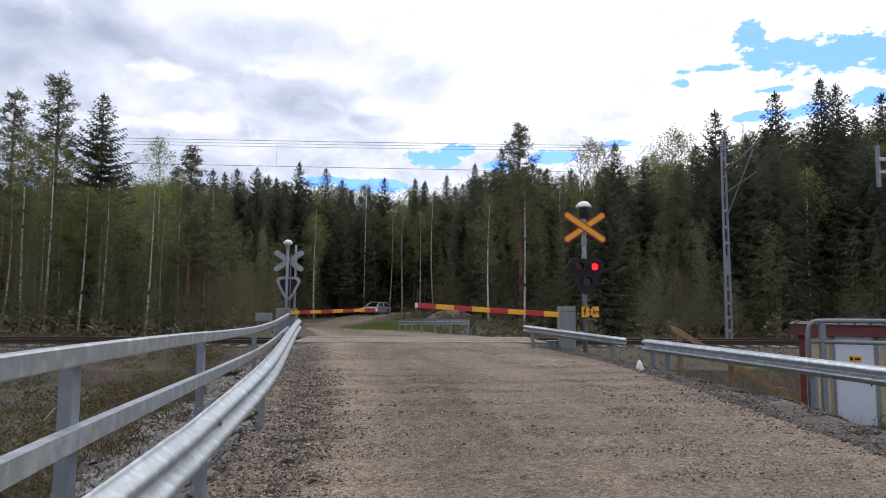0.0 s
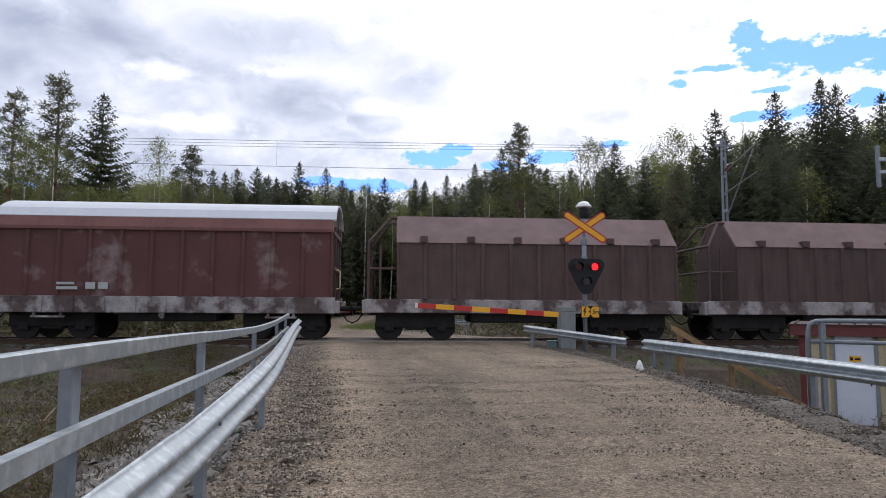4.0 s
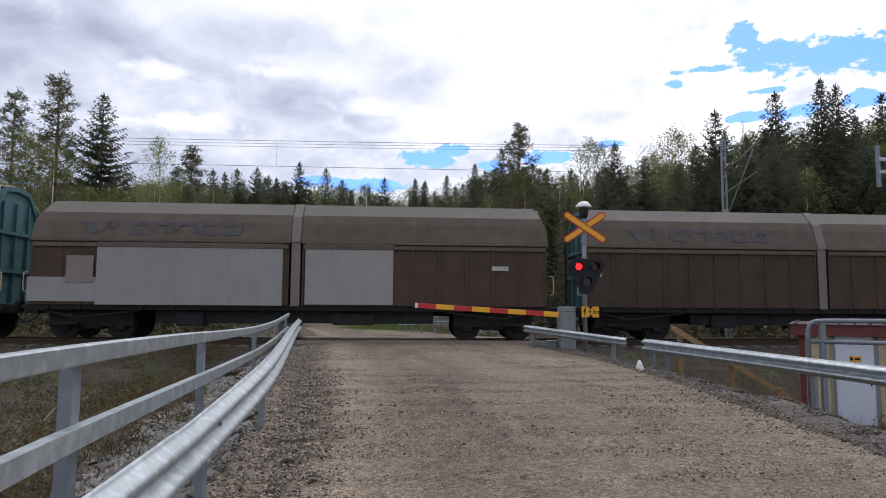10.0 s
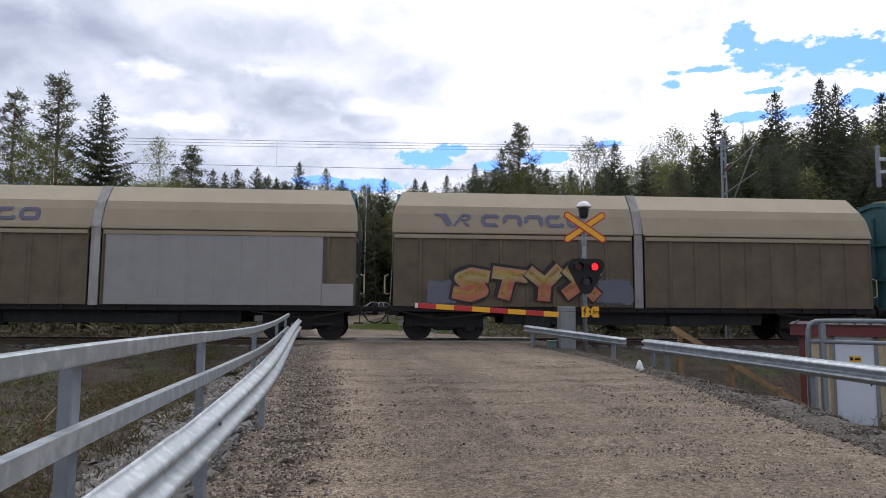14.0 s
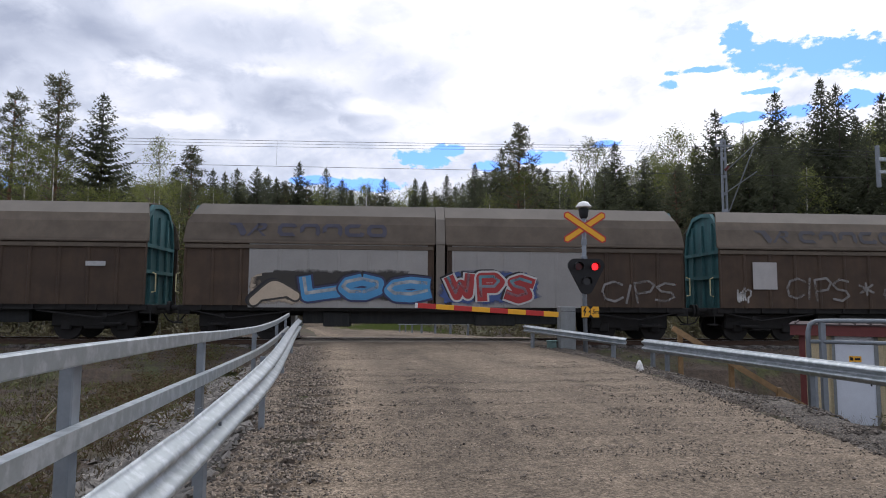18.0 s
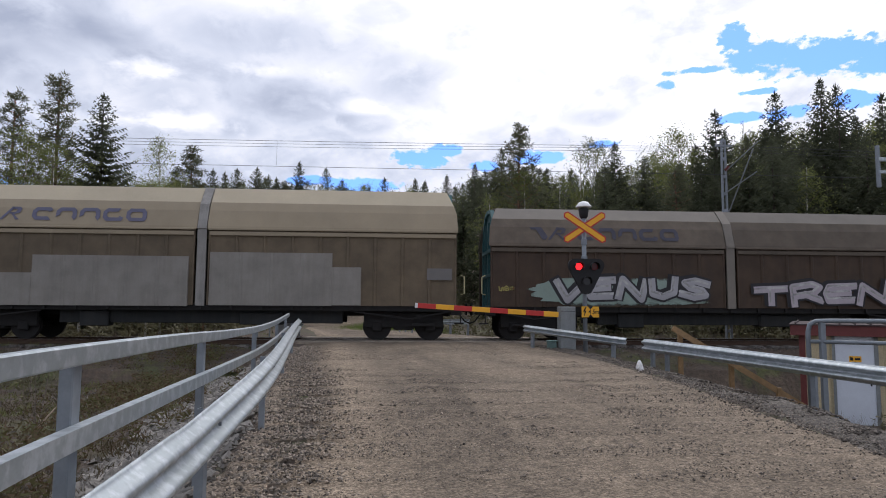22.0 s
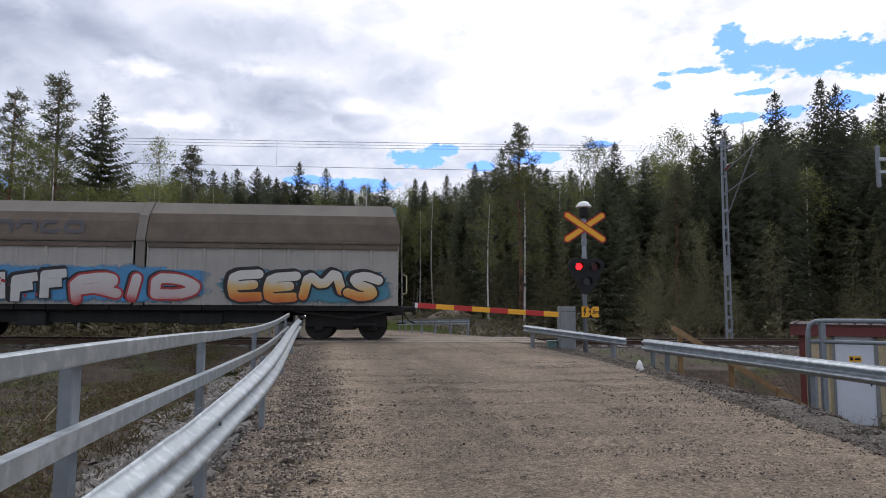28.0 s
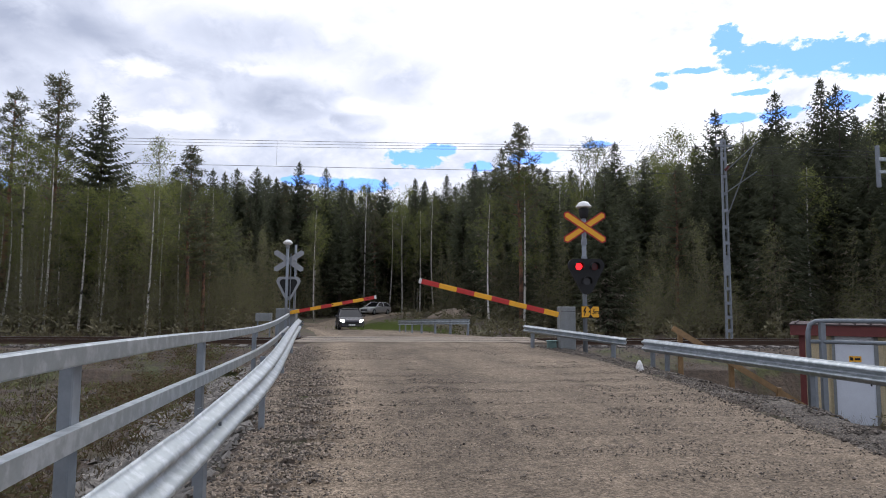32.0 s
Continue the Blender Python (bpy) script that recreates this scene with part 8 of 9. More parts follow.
HAND = {
    "A": [[(0, 0), (0.45, 1), (0.6, 1), (1, 0)], [(0.2, 0.36), (0.85, 0.40)]], "B": [[(0.05, 0), (0.05, 1), (0.7, 1), (0.9, 0.8), (0.7, 0.55), (0.1, 0.52)], [(0.7, 0.55), (1, 0.28), (0.75, 0), (0.05, 0)]],
    "C": [[(1, 0.85), (0.6, 1), (0.15, 0.85), (0, 0.5), (0.15, 0.12), (0.6, 0), (1, 0.2)]], "D": [[(0.05, 0), (0.05, 1), (0.6, 1), (1, 0.6), (0.95, 0.3), (0.6, 0), (0.05, 0)]],
    "E": [[(1, 1), (0.1, 0.95), (0, 0.5), (0.1, 0.02), (1, 0.05)], [(0.05, 0.5), (0.8, 0.55)]], "F": [[(1, 1), (0.1, 0.95), (0.05, 0)], [(0.05, 0.5), (0.75, 0.55)]],
    "I": [[(0.5, 1), (0.45, 0)]], "K": [[(0.05, 1), (0.05, 0)], [(1, 1), (0.15, 0.48), (1, 0)]], "L": [[(0.05, 1), (0.05, 0.05), (1, 0.05)]], "M": [[(0, 0), (0.15, 1), (0.5, 0.35), (0.85, 1), (1, 0)]], "N": [[(0, 0), (0.08, 1), (0.92, 0), (1, 1)]],
    "O": [[(0.5, 1), (0.1, 0.8), (0, 0.45), (0.2, 0.05), (0.6, 0), (0.95, 0.3), (0.95, 0.7), (0.5, 1)]], "P": [[(0.05, 0), (0.05, 1), (0.75, 1), (1, 0.75), (0.75, 0.45), (0.1, 0.45)]], "R": [[(0.05, 0), (0.05, 1), (0.75, 1), (1, 0.75), (0.75, 0.45), (0.1, 0.45)], [(0.5, 0.45), (1, 0)]],
    "S": [[(1, 0.88), (0.5, 1), (0.08, 0.8), (0.3, 0.55), (0.8, 0.45), (0.95, 0.2), (0.5, 0), (0, 0.12)]], "T": [[(0, 1), (1, 0.95)], [(0.5, 0.97), (0.45, 0)]], "U": [[(0.05, 1), (0.05, 0.25), (0.45, 0), (0.9, 0.2), (1, 1)]], "V": [[(0, 1), (0.5, 0), (1, 1)]],
    "G": [[(1, 0.85), (0.6, 1), (0.15, 0.85), (0, 0.5), (0.15, 0.12), (0.6, 0), (1, 0.2), (1, 0.5), (0.6, 0.5)]], "X": [[(0, 1), (1, 0)], [(1, 1), (0, 0)]], "W": [[(0, 1), (0.22, 0), (0.5, 0.65), (0.78, 0), (1, 1)]], "Z": [[(0, 0.95), (1, 1), (0, 0.05), (1, 0)]], "Ö": [[(0.5, 0.8), (0.1, 0.65), (0, 0.4), (0.2, 0.05), (0.6, 0), (0.95, 0.25), (0.95, 0.6), (0.5, 0.8)], [(0.25, 1), (0.26, 0.98)], [(0.75, 1), (0.74, 0.98)]],
    "H": [[(0.08, 1), (0.05, 0)], [(0.95, 1), (0.92, 0)], [(0.08, 0.5), (0.92, 0.52)]], "J": [[(0.2, 1), (1, 1)], [(0.72, 1), (0.7, 0.2), (0.4, 0), (0, 0.2)]], "Y": [[(0, 1), (0.5, 0.5), (1, 1)], [(0.5, 0.5), (0.45, 0)]], "?": [[(0.05, 0.8), (0.4, 1), (0.9, 0.85), (0.5, 0.5), (0.5, 0.3)], [(0.5, 0.05), (0.52, 0.03)]],
    ".": [[(0.45, 0.02), (0.5, 0.03)]], "*": [[(0.1, 0.3), (0.9, 0.7)], [(0.1, 0.7), (0.9, 0.3)], [(0.5, 0.8), (0.5, 0.2)]], "+": [[(0.1, 0.5), (0.9, 0.5)], [(0.5, 0.8), (0.5, 0.2)]],
    # loops, hooks and zigzags that read as no letter
    "1": [[(0, 0.1), (0.2, 0.95), (0.6, 0.9), (0.55, 0.3), (1, 0.05)]], "2": [[(1, 0.9), (0.25, 1), (0, 0.6), (0.6, 0.45), (0.9, 0.1), (0.1, 0)]], "3": [[(0.05, 1), (0.1, 0.1), (0.5, 0.0), (0.55, 0.6), (0.9, 0.85), (1, 0.1)]], "4": [[(0.3, 0), (0.1, 0.7), (0.5, 1), (0.95, 0.7), (0.6, 0.4), (1, 0)]],
    "5": [[(0, 0.8), (0.5, 0.35), (0.4, 0), (0.9, 0.1), (1, 0.8), (0.6, 1)]], "6": [[(0.1, 0), (0.05, 0.9), (0.45, 1), (0.5, 0.5), (0.9, 1), (0.95, 0)]], "7": [[(0, 1), (0.9, 0.9), (0.95, 0.5), (0.3, 0.35), (0.35, 0)]], "8": [[(1, 0.7), (0.5, 1), (0.05, 0.7), (0.15, 0.1), (0.8, 0), (0.95, 0.35), (0.45, 0.5)]], "9": [[(0.05, 0.95), (0.2, 0), (0.9, 0.05), (0.75, 0.55), (0.95, 1)]]}


def stroke(P, F, pts, r, y, step, block=0.0):
    """A sprayed line: flat pieces with round joints, each a hair in front of the last. block: how far its cut ends reach out, in place of round ones."""
    if block and math.dist(pts[0], pts[-1]) > 0.05:
        q = list(pts)
        for end, nxt in ((0, 1), (-1, -2)):
            dx, dz = q[end][0] - q[nxt][0], q[end][1] - q[nxt][1]
            l = math.hypot(dx, dz) or 1.0
            q[end] = (q[end][0] + dx / l * block, q[end][1] + dz / l * block)
        pts = q
    for (x0, z0), (x1, z1) in zip(pts, pts[1:]):
        l = math.hypot(x1 - x0, z1 - z0) or 1.0
        nx, nz = -(z1 - z0) / l * r, (x1 - x0) / l * r
        k = len(P)
        P += [(x0 + nx, y[0], z0 + nz), (x0 - nx, y[0], z0 - nz), (x1 - nx, y[0], z1 - nz), (x1 + nx, y[0], z1 + nz)]
        F.append((k, k + 1, k + 2, k + 3))
        y[0] -= step
    n = 8 if r < 0.06 else 12
    for x, z in pts[1:-1] if block else pts:
        k = len(P)
        P += [(x + r * math.cos(6.283 * i / n), y[0], z + r * math.sin(6.283 * i / n)) for i in range(n)]
        F.append(tuple(range(k, k + n)))
        y[0] -= step


def rounded(pts):
    """Corners cut once, so that the hand swings through them."""
    if len(pts) < 3:
        return pts
    out = [pts[0]]
    for a, b in zip(pts, pts[1:]):
        out += [(a[0] * 0.78 + b[0] * 0.22, a[1] * 0.78 + b[1] * 0.22), (a[0] * 0.22 + b[0] * 0.78, a[1] * 0.22 + b[1] * 0.78)]
    return out + [pts[-1]]


def letters(word, u0, u1, z0, z1, r, extra, seed, wild, y, lift, soft=True, block=0.0):
    """The word in strokes of half-width r + extra, letter by letter a little nearer."""
    rnd = random.Random(seed)
    P, F = [], []
    wt = [{"I": 0.6, "L": 0.85, ".": 0.4, " ": 0.5, "M": 1.3}.get(ch, 1.0) for ch in word]
    unit, run = (u1 - u0) / sum(wt), 0.0
    for i, ch in enumerate(word):
        a0, w = u0 + unit * run, unit * wt[i]
        run += wt[i]
        a, hs, dz, sh = rnd.uniform(-wild, wild), 1 - rnd.uniform(0, 1.3) * wild, rnd.uniform(0, 1) * wild, rnd.uniform(-0.4, 1.2) * wild
        if ch == " ":
            continue
        h = (z1 - z0) * hs
        base = z0 + dz * (z1 - z0)
        iw, ih = max(w * 1.10 - 2 * r, 0.02), max(min(h, z1 - base) - 2 * r, 0.05)
        yy = [y - i * lift]
        for line in HAND[ch]:
            q = []
            for x, z in (rounded(line) if soft else line):
                X, Z = (x - 0.5) * iw + sh * (z - 0.5) * ih, (z - 0.5) * ih
                q.append((a0 + w / 2 + X * math.cos(a) - Z * math.sin(a), base + r + ih / 2 + X * math.sin(a) + Z * math.cos(a)))
            stroke(P, F, q, r + extra, yy, 0.00006, block * (r + 0.5 * extra) if block else 0.0)
    return P, F


def sheet_of(name, P, F, material, parent, label=""):
    me = bpy.data.meshes.new(name)
    me.from_pydata(P, [], F)
    me.materials.append(M[material])
    return part(name, me, None, parent, label)


def piece(w, word, u0, u1, z0, z1, fill, line):
    """A big outlined graffiti word on the wagon's near side."""
    z0 = max(z0, 1.17)
    seed = int(abs(u0) * 100) + len(word)
    r = min(0.165 * (u1 - u0) / len(word) + 0.01, (0.125 if set(word) & set("EG") else 0.155 if set(word) & set("SRBPA") else 0.185) * (z1 - z0))
    bend = fill in ("s_pink", "s_amber", "s_rosewhite", "s_rose", "s_cream")
    cut = 0.0 if bend else 0.75
    sheet_of("lettering_shadow", *letters(word, u0 - 0.07, u1 - 0.07, z0 + 0.04, z1 + 0.04, r + 0.04, 0.024, seed, 0.15, -1.5765, 0.0, bend, cut), "s_black" if line != "s_teal" else "s_teal", w, "dark shadow behind a graffiti word")
    back = sheet_of("lettering_outline", *letters(word, u0, u1, z0, z1, r + 0.04, 0.022, seed, 0.15, -1.578, 0.006, bend, cut), line, w, "outline of a sprayed graffiti word")
    sheet_of("lettering", *letters(word, u0, u1, z0, z1, r + 0.04, -0.044, seed, 0.15, -1.581, 0.006, bend, cut), fill, back, "sprayed graffiti word")
    shine = {"s_silver": "s_white", "s_mauve": "s_white", "s_cyan": "s_palegreen", "s_orange": "s_gold", "s_purple": "s_mauve", "s_green": "s_palegreen", "s_blue": "s_pale", "s_pink": "s_rose", "s_teal": "s_cyan", "s_rose": "s_skyblue", "s_red": "s_rose"}.get(fill)
    if shine:
        sheet_of("lettering_shine", *letters(word, u0 - 0.04, u1 - 0.04, z0 + 0.09, z1 + 0.03, r + 0.04, -r * 0.72 - 0.04, seed, 0.15, -1.583, 0.006, bend, cut), worn(shine), back, "lighter streaks inside the letters")


def tag(w, word, u0, u1, z0, z1, col):
    z = (z1 - z0)
    sheet_of("graffiti_tag", *letters(word, u0, u1, z0, z1, min(0.042, 0.02 + 0.022 * z), 0.0, int(abs(u0) * 100), 0.16, -1.578, 0.0, soft=False), worn(col), w, "hand-sprayed graffiti tag")


def cloud(w, u0, u1, z0, z1, col, n):
    """An uneven sprayed background, thinning out at its rim."""
    rnd = random.Random(int(abs(u0) * 100) + n)
    pts = []
    m = max(24, n * 4)
    z0 = max(z0, 1.16)
    cx, cz, a, b = (u0 + u1) / 2, (z0 + z1) / 2, (u1 - u0) / 2 + 0.12, (z1 - z0) / 2 + 0.10
    for k in range(m):
        t = 2 * math.pi * k / m
        c, s = math.cos(t), math.sin(t)
        r = 1 / (abs(c) ** 3.2 + abs(s) ** 3.2) ** (1 / 3.2)
        r *= 0.93 + 0.09 * math.sin(k * 1.7) * math.sin(k * 0.9 + n) + rnd.uniform(-0.05, 0.05)
        pts.append((cx + a * r * c, max(cz + b * r * s, 1.16)))
    flat("spray_background", pts, [tuple(range(m))], -1.568 - 0.0012 * (n % 6), sprayed(col), w, "patch of sprayed colour")


def thin_out(name, new_name, build):
    """A copy of a paint that lets the wall show through."""
    if new_name not in M:
        ma = M[name].copy()
        ma.name = ma.name + new_name[len(name):]
        nt = ma.node_tree
        N, L = nt.nodes.new, nt.links.new
        tc, no, mr = N("ShaderNodeTexCoord"), N("ShaderNodeTexNoise"), N("ShaderNodeMapRange")
        L(tc.outputs["Object"], no.inputs["Vector"])
        build(N, L, tc, no, mr)
        L(mr.outputs[0], nt.nodes["Principled BSDF"].inputs["Alpha"])
        M[new_name] = ma
    return new_name


def worn(name):
    def build(N, L, tc, no, mr):
        no.inputs["Scale"].default_value, no.inputs["Detail"].default_value = 2.2, 5
        L(no.outputs["Fac"], mr.inputs[0])
        for i, q in enumerate((0.36, 0.62, 0.30, 0.92)):
            mr.inputs[i + 1].default_value = q
    return thin_out(name, name + "_worn", build)


def sprayed(name):
    def build(N, L, tc, no, mr):
        no.inputs["Scale"].default_value, no.inputs["Detail"].default_value, no.inputs["Roughness"].default_value = 2.6, 6, 0.65
        sp, mx = N("ShaderNodeSeparateXYZ"), []
        L(tc.outputs["Generated"], sp.inputs[0])
        for i in (0, 2):
            p = N("ShaderNodeMath")
            p.operation = "PINGPONG"
            L(sp.outputs[i], p.inputs[0])
            p.inputs[1].default_value = 0.5
            q = N("ShaderNodeMath")
            q.operation = "MULTIPLY"
            L(p.outputs[0], q.inputs[0])
            q.inputs[1].default_value = 9.0 if i == 0 else 4.5
            mx.append(q.outputs[0])
        lo, ad = N("ShaderNodeMath"), N("ShaderNodeMath")
        lo.operation, ad.operation = "MINIMUM", "MULTIPLY_ADD"
        L(mx[0], lo.inputs[0])
        L(mx[1], lo.inputs[1])
        L(no.outputs["Fac"], ad.inputs[0])
        ad.inputs[1].default_value = 1.5
        L(lo.outputs[0], ad.inputs[2])
        L(ad.outputs[0], mr.inputs[0])
        for i, q in enumerate((0.85, 1.35, 0.0, 0.92)):
            mr.inputs[i + 1].default_value = q
    return thin_out(name, name + "_soft", build)


def plate(w, u0, u1, z0, z1, col):
    flat("data_plate", [(u0, z0), (u1, z0), (u1, z1), (u0, z1)], [(0, 1, 2, 3)], -1.5695 - 0.0005 * sum(o.name.startswith("data_plate") for o in w.children), col, w)


def dot(w, u, z):
    n = 9
    flat("paint_dot", [(u + 0.055 * math.cos(6.283 * k / n), z + 0.055 * math.sin(6.283 * k / n)) for k in range(n)], [tuple(range(n))], -1.595, "s_red", w)


def patch(w, u0, u1, z0, z1, col):
    """A repainted stretch of the ribbed side."""
    n = max(1, round((u1 - u0) / 0.91))
    g = ribbed_panel(u0, u1, -1.546, z0, z1, n, 0.014, 0.06)
    part("painted_patch", g, M[col], w, "repainted patch of the side wall")


def swap(ob, name):
    """The same mesh in another paint."""
    key = (ob.data.name, name)
    if key not in STOCKS:
        me = ob.data.copy()
        me.materials[0] = M[name]
        STOCKS[key] = me
    ob.data = STOCKS[key]


def pale(w, which, paint_name="pale_side"):
    for o in [o for o in w.children if o.name.startswith("side_panel")]:
        lead = o.data.vertices[0].co.x < 0
        if (o.matrix_basis.to_3x3()[0][0] > 0) and (which == "both" or lead):
            swap(o, paint_name)


def white_hood(w):
    for o in w.children:
        if o.name.startswith("hood") and o.matrix_basis.to_3x3()[0][0] > 0:
            swap(o, "white_band")


def decorate(k, w):
    """Markings, repainted patches and graffiti, wagon by wagon."""
    if k == 0:
        mark_wagon(w, False, "faint")
        tag(w, "256", -6.23, -5.64, 1.59, 1.99, "s_yellow")
        tag(w, "333", -4.26, -3.66, 1.61, 2.01, "s_yellow")
        tag(w, "348", -2.23, -1.61, 1.62, 2.03, "s_yellow")
        tag(w, "845", 0.33, 0.84, 1.68, 2.01, "s_yellow")
        tag(w, "2391", 0.34, 0.92, 1.31, 1.66, "s_yellow")
        tag(w, "845", 3.28, 3.81, 1.70, 2.04, "s_yellow")
        tag(w, "2391", 3.29, 3.89, 1.33, 1.69, "s_yellow")
        tag(w, "845", 5.35, 5.88, 1.72, 2.06, "s_yellow")
        tag(w, "2391", 5.35, 5.96, 1.34, 1.70, "s_yellow")
        plate(w, 7.38, 8.06, 2.12, 2.27, "pinkish")
        plate(w, 7.38, 8.06, 1.91, 2.06, "s_white")
    elif k == 1:
        mark_wagon(w, False, "faint")
        patch(w, -8.29, -5.43, 1.33, 3.15, "s_whitepatch")
        tag(w, "TRSÖK.L.", -4.37, 1.14, 1.18, 2.21, "s_chalk")
        tag(w, "CIPS", 1.71, 6.08, 1.22, 2.23, "s_chalk")
        plate(w, 6.42, 7.17, 2.31, 2.49, "mark")
        plate(w, 7.47, 8.12, 1.96, 2.27, "grey_mark")
    elif k == 2:
        mark_wagon(w, True, "clear")
        plate(w, -7.59, -7.35, 1.37, 1.64, "mark")
        plate(w, -8.20, -7.51, 1.93, 2.35, "grey_mark")
        plate(w, 7.43, 8.11, 2.07, 2.51, "grey_mark")
    elif k == 3:
        pale(w, "both", "grey_side")
        mark_wagon(w, False, "faint")
        cloud(w, -0.44, 8.29, 1.18, 2.40, "s_red", 16)
        piece(w, "HUS", 1.44, 6.66, 1.09, 2.49, "s_cyan", "s_black")
        plate(w, 7.45, 8.13, 2.06, 2.21, "mark")
    elif k == 4:
        mark_wagon(w, False, "faint")
        patch(w, -8.41, -5.65, 1.21, 2.08, "s_whitepatch")
        plate(w, -7.27, -6.44, 2.08, 2.72, "grey_mark")
        tag(w, "I.JAPHY.GLUE.KATT.TOWN", -5.25, 2.49, 1.21, 1.95, "s_white")
        tag(w, "LEK", 3.62, 5.02, 1.79, 2.28, "s_white")
        tag(w, "BEZ.FOF", 3.48, 6.50, 1.17, 1.81, "s_chalk")
        tag(w, "FOF", 6.60, 8.10, 1.40, 2.20, "s_white")
        tag(w, "4164", -8.15, -6.49, 1.48, 1.80, "s_black")
    elif k == 5:
        mark_wagon(w, True, "clear")
        piece(w, "2752", -6.80, -2.75, 1.17, 2.13, "s_rose", "s_navy")
        plate(w, -6.70, -5.61, 1.25, 1.90, "s_rose")
        tag(w, "DUZT", -1.89, -0.20, 0.50, 0.80, "s_white")
    elif k == 6:
        mark_wagon(w, False, "faint")
        patch(w, -6.35, -0.42, 1.14, 3.17, "patch")
        patch(w, 0.32, 3.22, 1.18, 3.20, "patch")
        patch(w, -8.47, -6.36, 1.24, 2.02, "patch")
        plate(w, -7.29, -6.44, 1.85, 2.72, "patch_brown")
        plate(w, 6.53, 7.10, 2.35, 2.50, "mark")
    elif k == 7:
        mark_wagon(w, False, "faint")
        plate(w, -8.31, -7.90, 2.18, 2.31, "mark")
        plate(w, 7.50, 8.00, 2.16, 2.34, "mark")
    elif k == 8:
        mark_wagon(w, False, "mid")
        tag(w, "FTB?", -4.02, -0.63, 1.40, 2.25, "s_chalk")
        plate(w, -7.27, -7.03, 1.93, 2.13, "grey_mark")
        tag(w, "2793", 3.98, 5.69, 3.62, 4.00, "faint_yellow")
    elif k == 9:
        mark_wagon(w, False, "mid")
        cloud(w, -6.39, -5.20, 1.07, 2.04, "s_peach", 5)
        cloud(w, -2.03, -0.80, 1.10, 2.08, "s_peach", 5)
        piece(w, "RFR", -5.16, -1.81, 1.09, 2.15, "s_teal", "s_black")
        piece(w, "RFR", 0.34, 3.62, 1.16, 2.07, "s_beige", "s_brown")
        tag(w, "*", 4.27, 4.90, 1.31, 1.77, "s_beige")
        plate(w, -8.23, -7.56, 2.22, 2.37, "pinkish")
        plate(w, -6.86, -6.55, 1.79, 2.05, "grey_mark")
    elif k == 10:
        mark_wagon(w, False, "faint")
        cloud(w, -7.15, 0.61, 1.21, 3.39, "s_paleyellow", 14)
        piece(w, "MINOR", -6.56, -0.13, 1.23, 3.48, "s_silver", "s_black")
        plate(w, 1.00, 6.39, 2.50, 3.17, "s_cyan2")
        plate(w, 1.02, 6.40, 1.84, 2.50, "s_red")
        plate(w, 1.02, 6.40, 1.94, 2.35, "s_cyan2")
        plate(w, 1.03, 6.40, 1.28, 1.94, "s_red")
        piece(w, "FRANX", 1.20, 5.10, 1.37, 3.12, "s_black", "s_white")
        cloud(w, 5.02, 6.11, 1.39, 3.00, "s_white", 12)
        plate(w, 4.34, 4.49, 2.51, 2.59, "mark")
        plate(w, -7.56, -7.44, 2.27, 2.47, "mark")
        plate(w, -7.23, -6.59, 1.84, 2.39, "grey_mark")
    elif k == 11:
        mark_wagon(w, True, "clear")
        patch(w, -5.33, -3.39, 1.17, 3.57, "patch")
        patch(w, 0.34, 7.31, 1.16, 3.57, "patch")
        patch(w, 7.29, 8.34, 1.15, 1.87, "patch")
        plate(w, -7.94, -7.34, 1.98, 2.44, "grey_mark")
    elif k == 12:
        mark_wagon(w, True, "clear")
        cloud(w, -7.23, -6.36, 1.21, 2.02, "s_slate", 5)
        cloud(w, -1.47, -0.29, 1.24, 2.08, "s_slate", 5)
        piece(w, "STYX", -6.42, -1.39, 1.19, 2.60, "s_orange", "s_black")
    elif k == 13:
        mark_wagon(w, True, "clear")
        plate(w, -8.18, -7.83, 1.99, 2.27, "grey_mark")
    elif k == 14:
        mark_wagon(w, True, "clear")
    elif k == 15:
        mark_wagon(w, True, "clear")
        pale(w, "front")
        cloud(w, -6.83, -1.30, 1.54, 2.32, "s_black", 14)
        piece(w, "DEMA", -6.46, -1.20, 1.21, 2.25, "s_green", "s_pale")
        cloud(w, 1.16, 5.02, 1.21, 2.36, "s_skyblue", 10)
        piece(w, "PECS", 1.54, 4.79, 1.16, 2.43, "s_pink", "s_black")
        plate(w, -8.14, -7.75, 2.25, 2.39, "grey_mark")
        plate(w, -7.12, -6.58, 2.35, 2.63, "grey_mark")
        plate(w, -8.19, -7.52, 2.01, 2.14, "s_black")
        plate(w, -6.83, -6.51, 1.89, 2.13, "grey_mark")
    elif k == 16:
        mark_wagon(w, False, "faint")
        plate(w, -7.19, -6.39, 1.78, 2.74, "grey_mark")
        plate(w, -1.35, -1.15, 1.33, 3.27, "patch")
        tag(w, "731486", -6.23, -5.18, 1.48, 1.79, "s_yellow")
        tag(w, "67311", -3.15, -2.35, 1.50, 1.83, "s_yellow")
        plate(w, 6.52, 7.15, 2.39, 2.54, "mark")
    elif k == 17:
        mark_wagon(w, False, "mid")
        patch(w, -6.31, -0.43, 1.08, 3.20, "patch")
        patch(w, 0.39, 4.83, 1.12, 3.22, "patch")
        cloud(w, -6.30, -0.18, 1.36, 2.29, "s_darkbrown", 14)
        cloud(w, -6.26, -4.56, 1.09, 2.14, "s_cream", 7)
        piece(w, "A", -6.26, -4.70, 1.10, 2.10, "s_cream", "s_darkbrown")
        piece(w, "LOC", -4.65, -0.33, 1.07, 2.26, "s_blue", "s_navy")
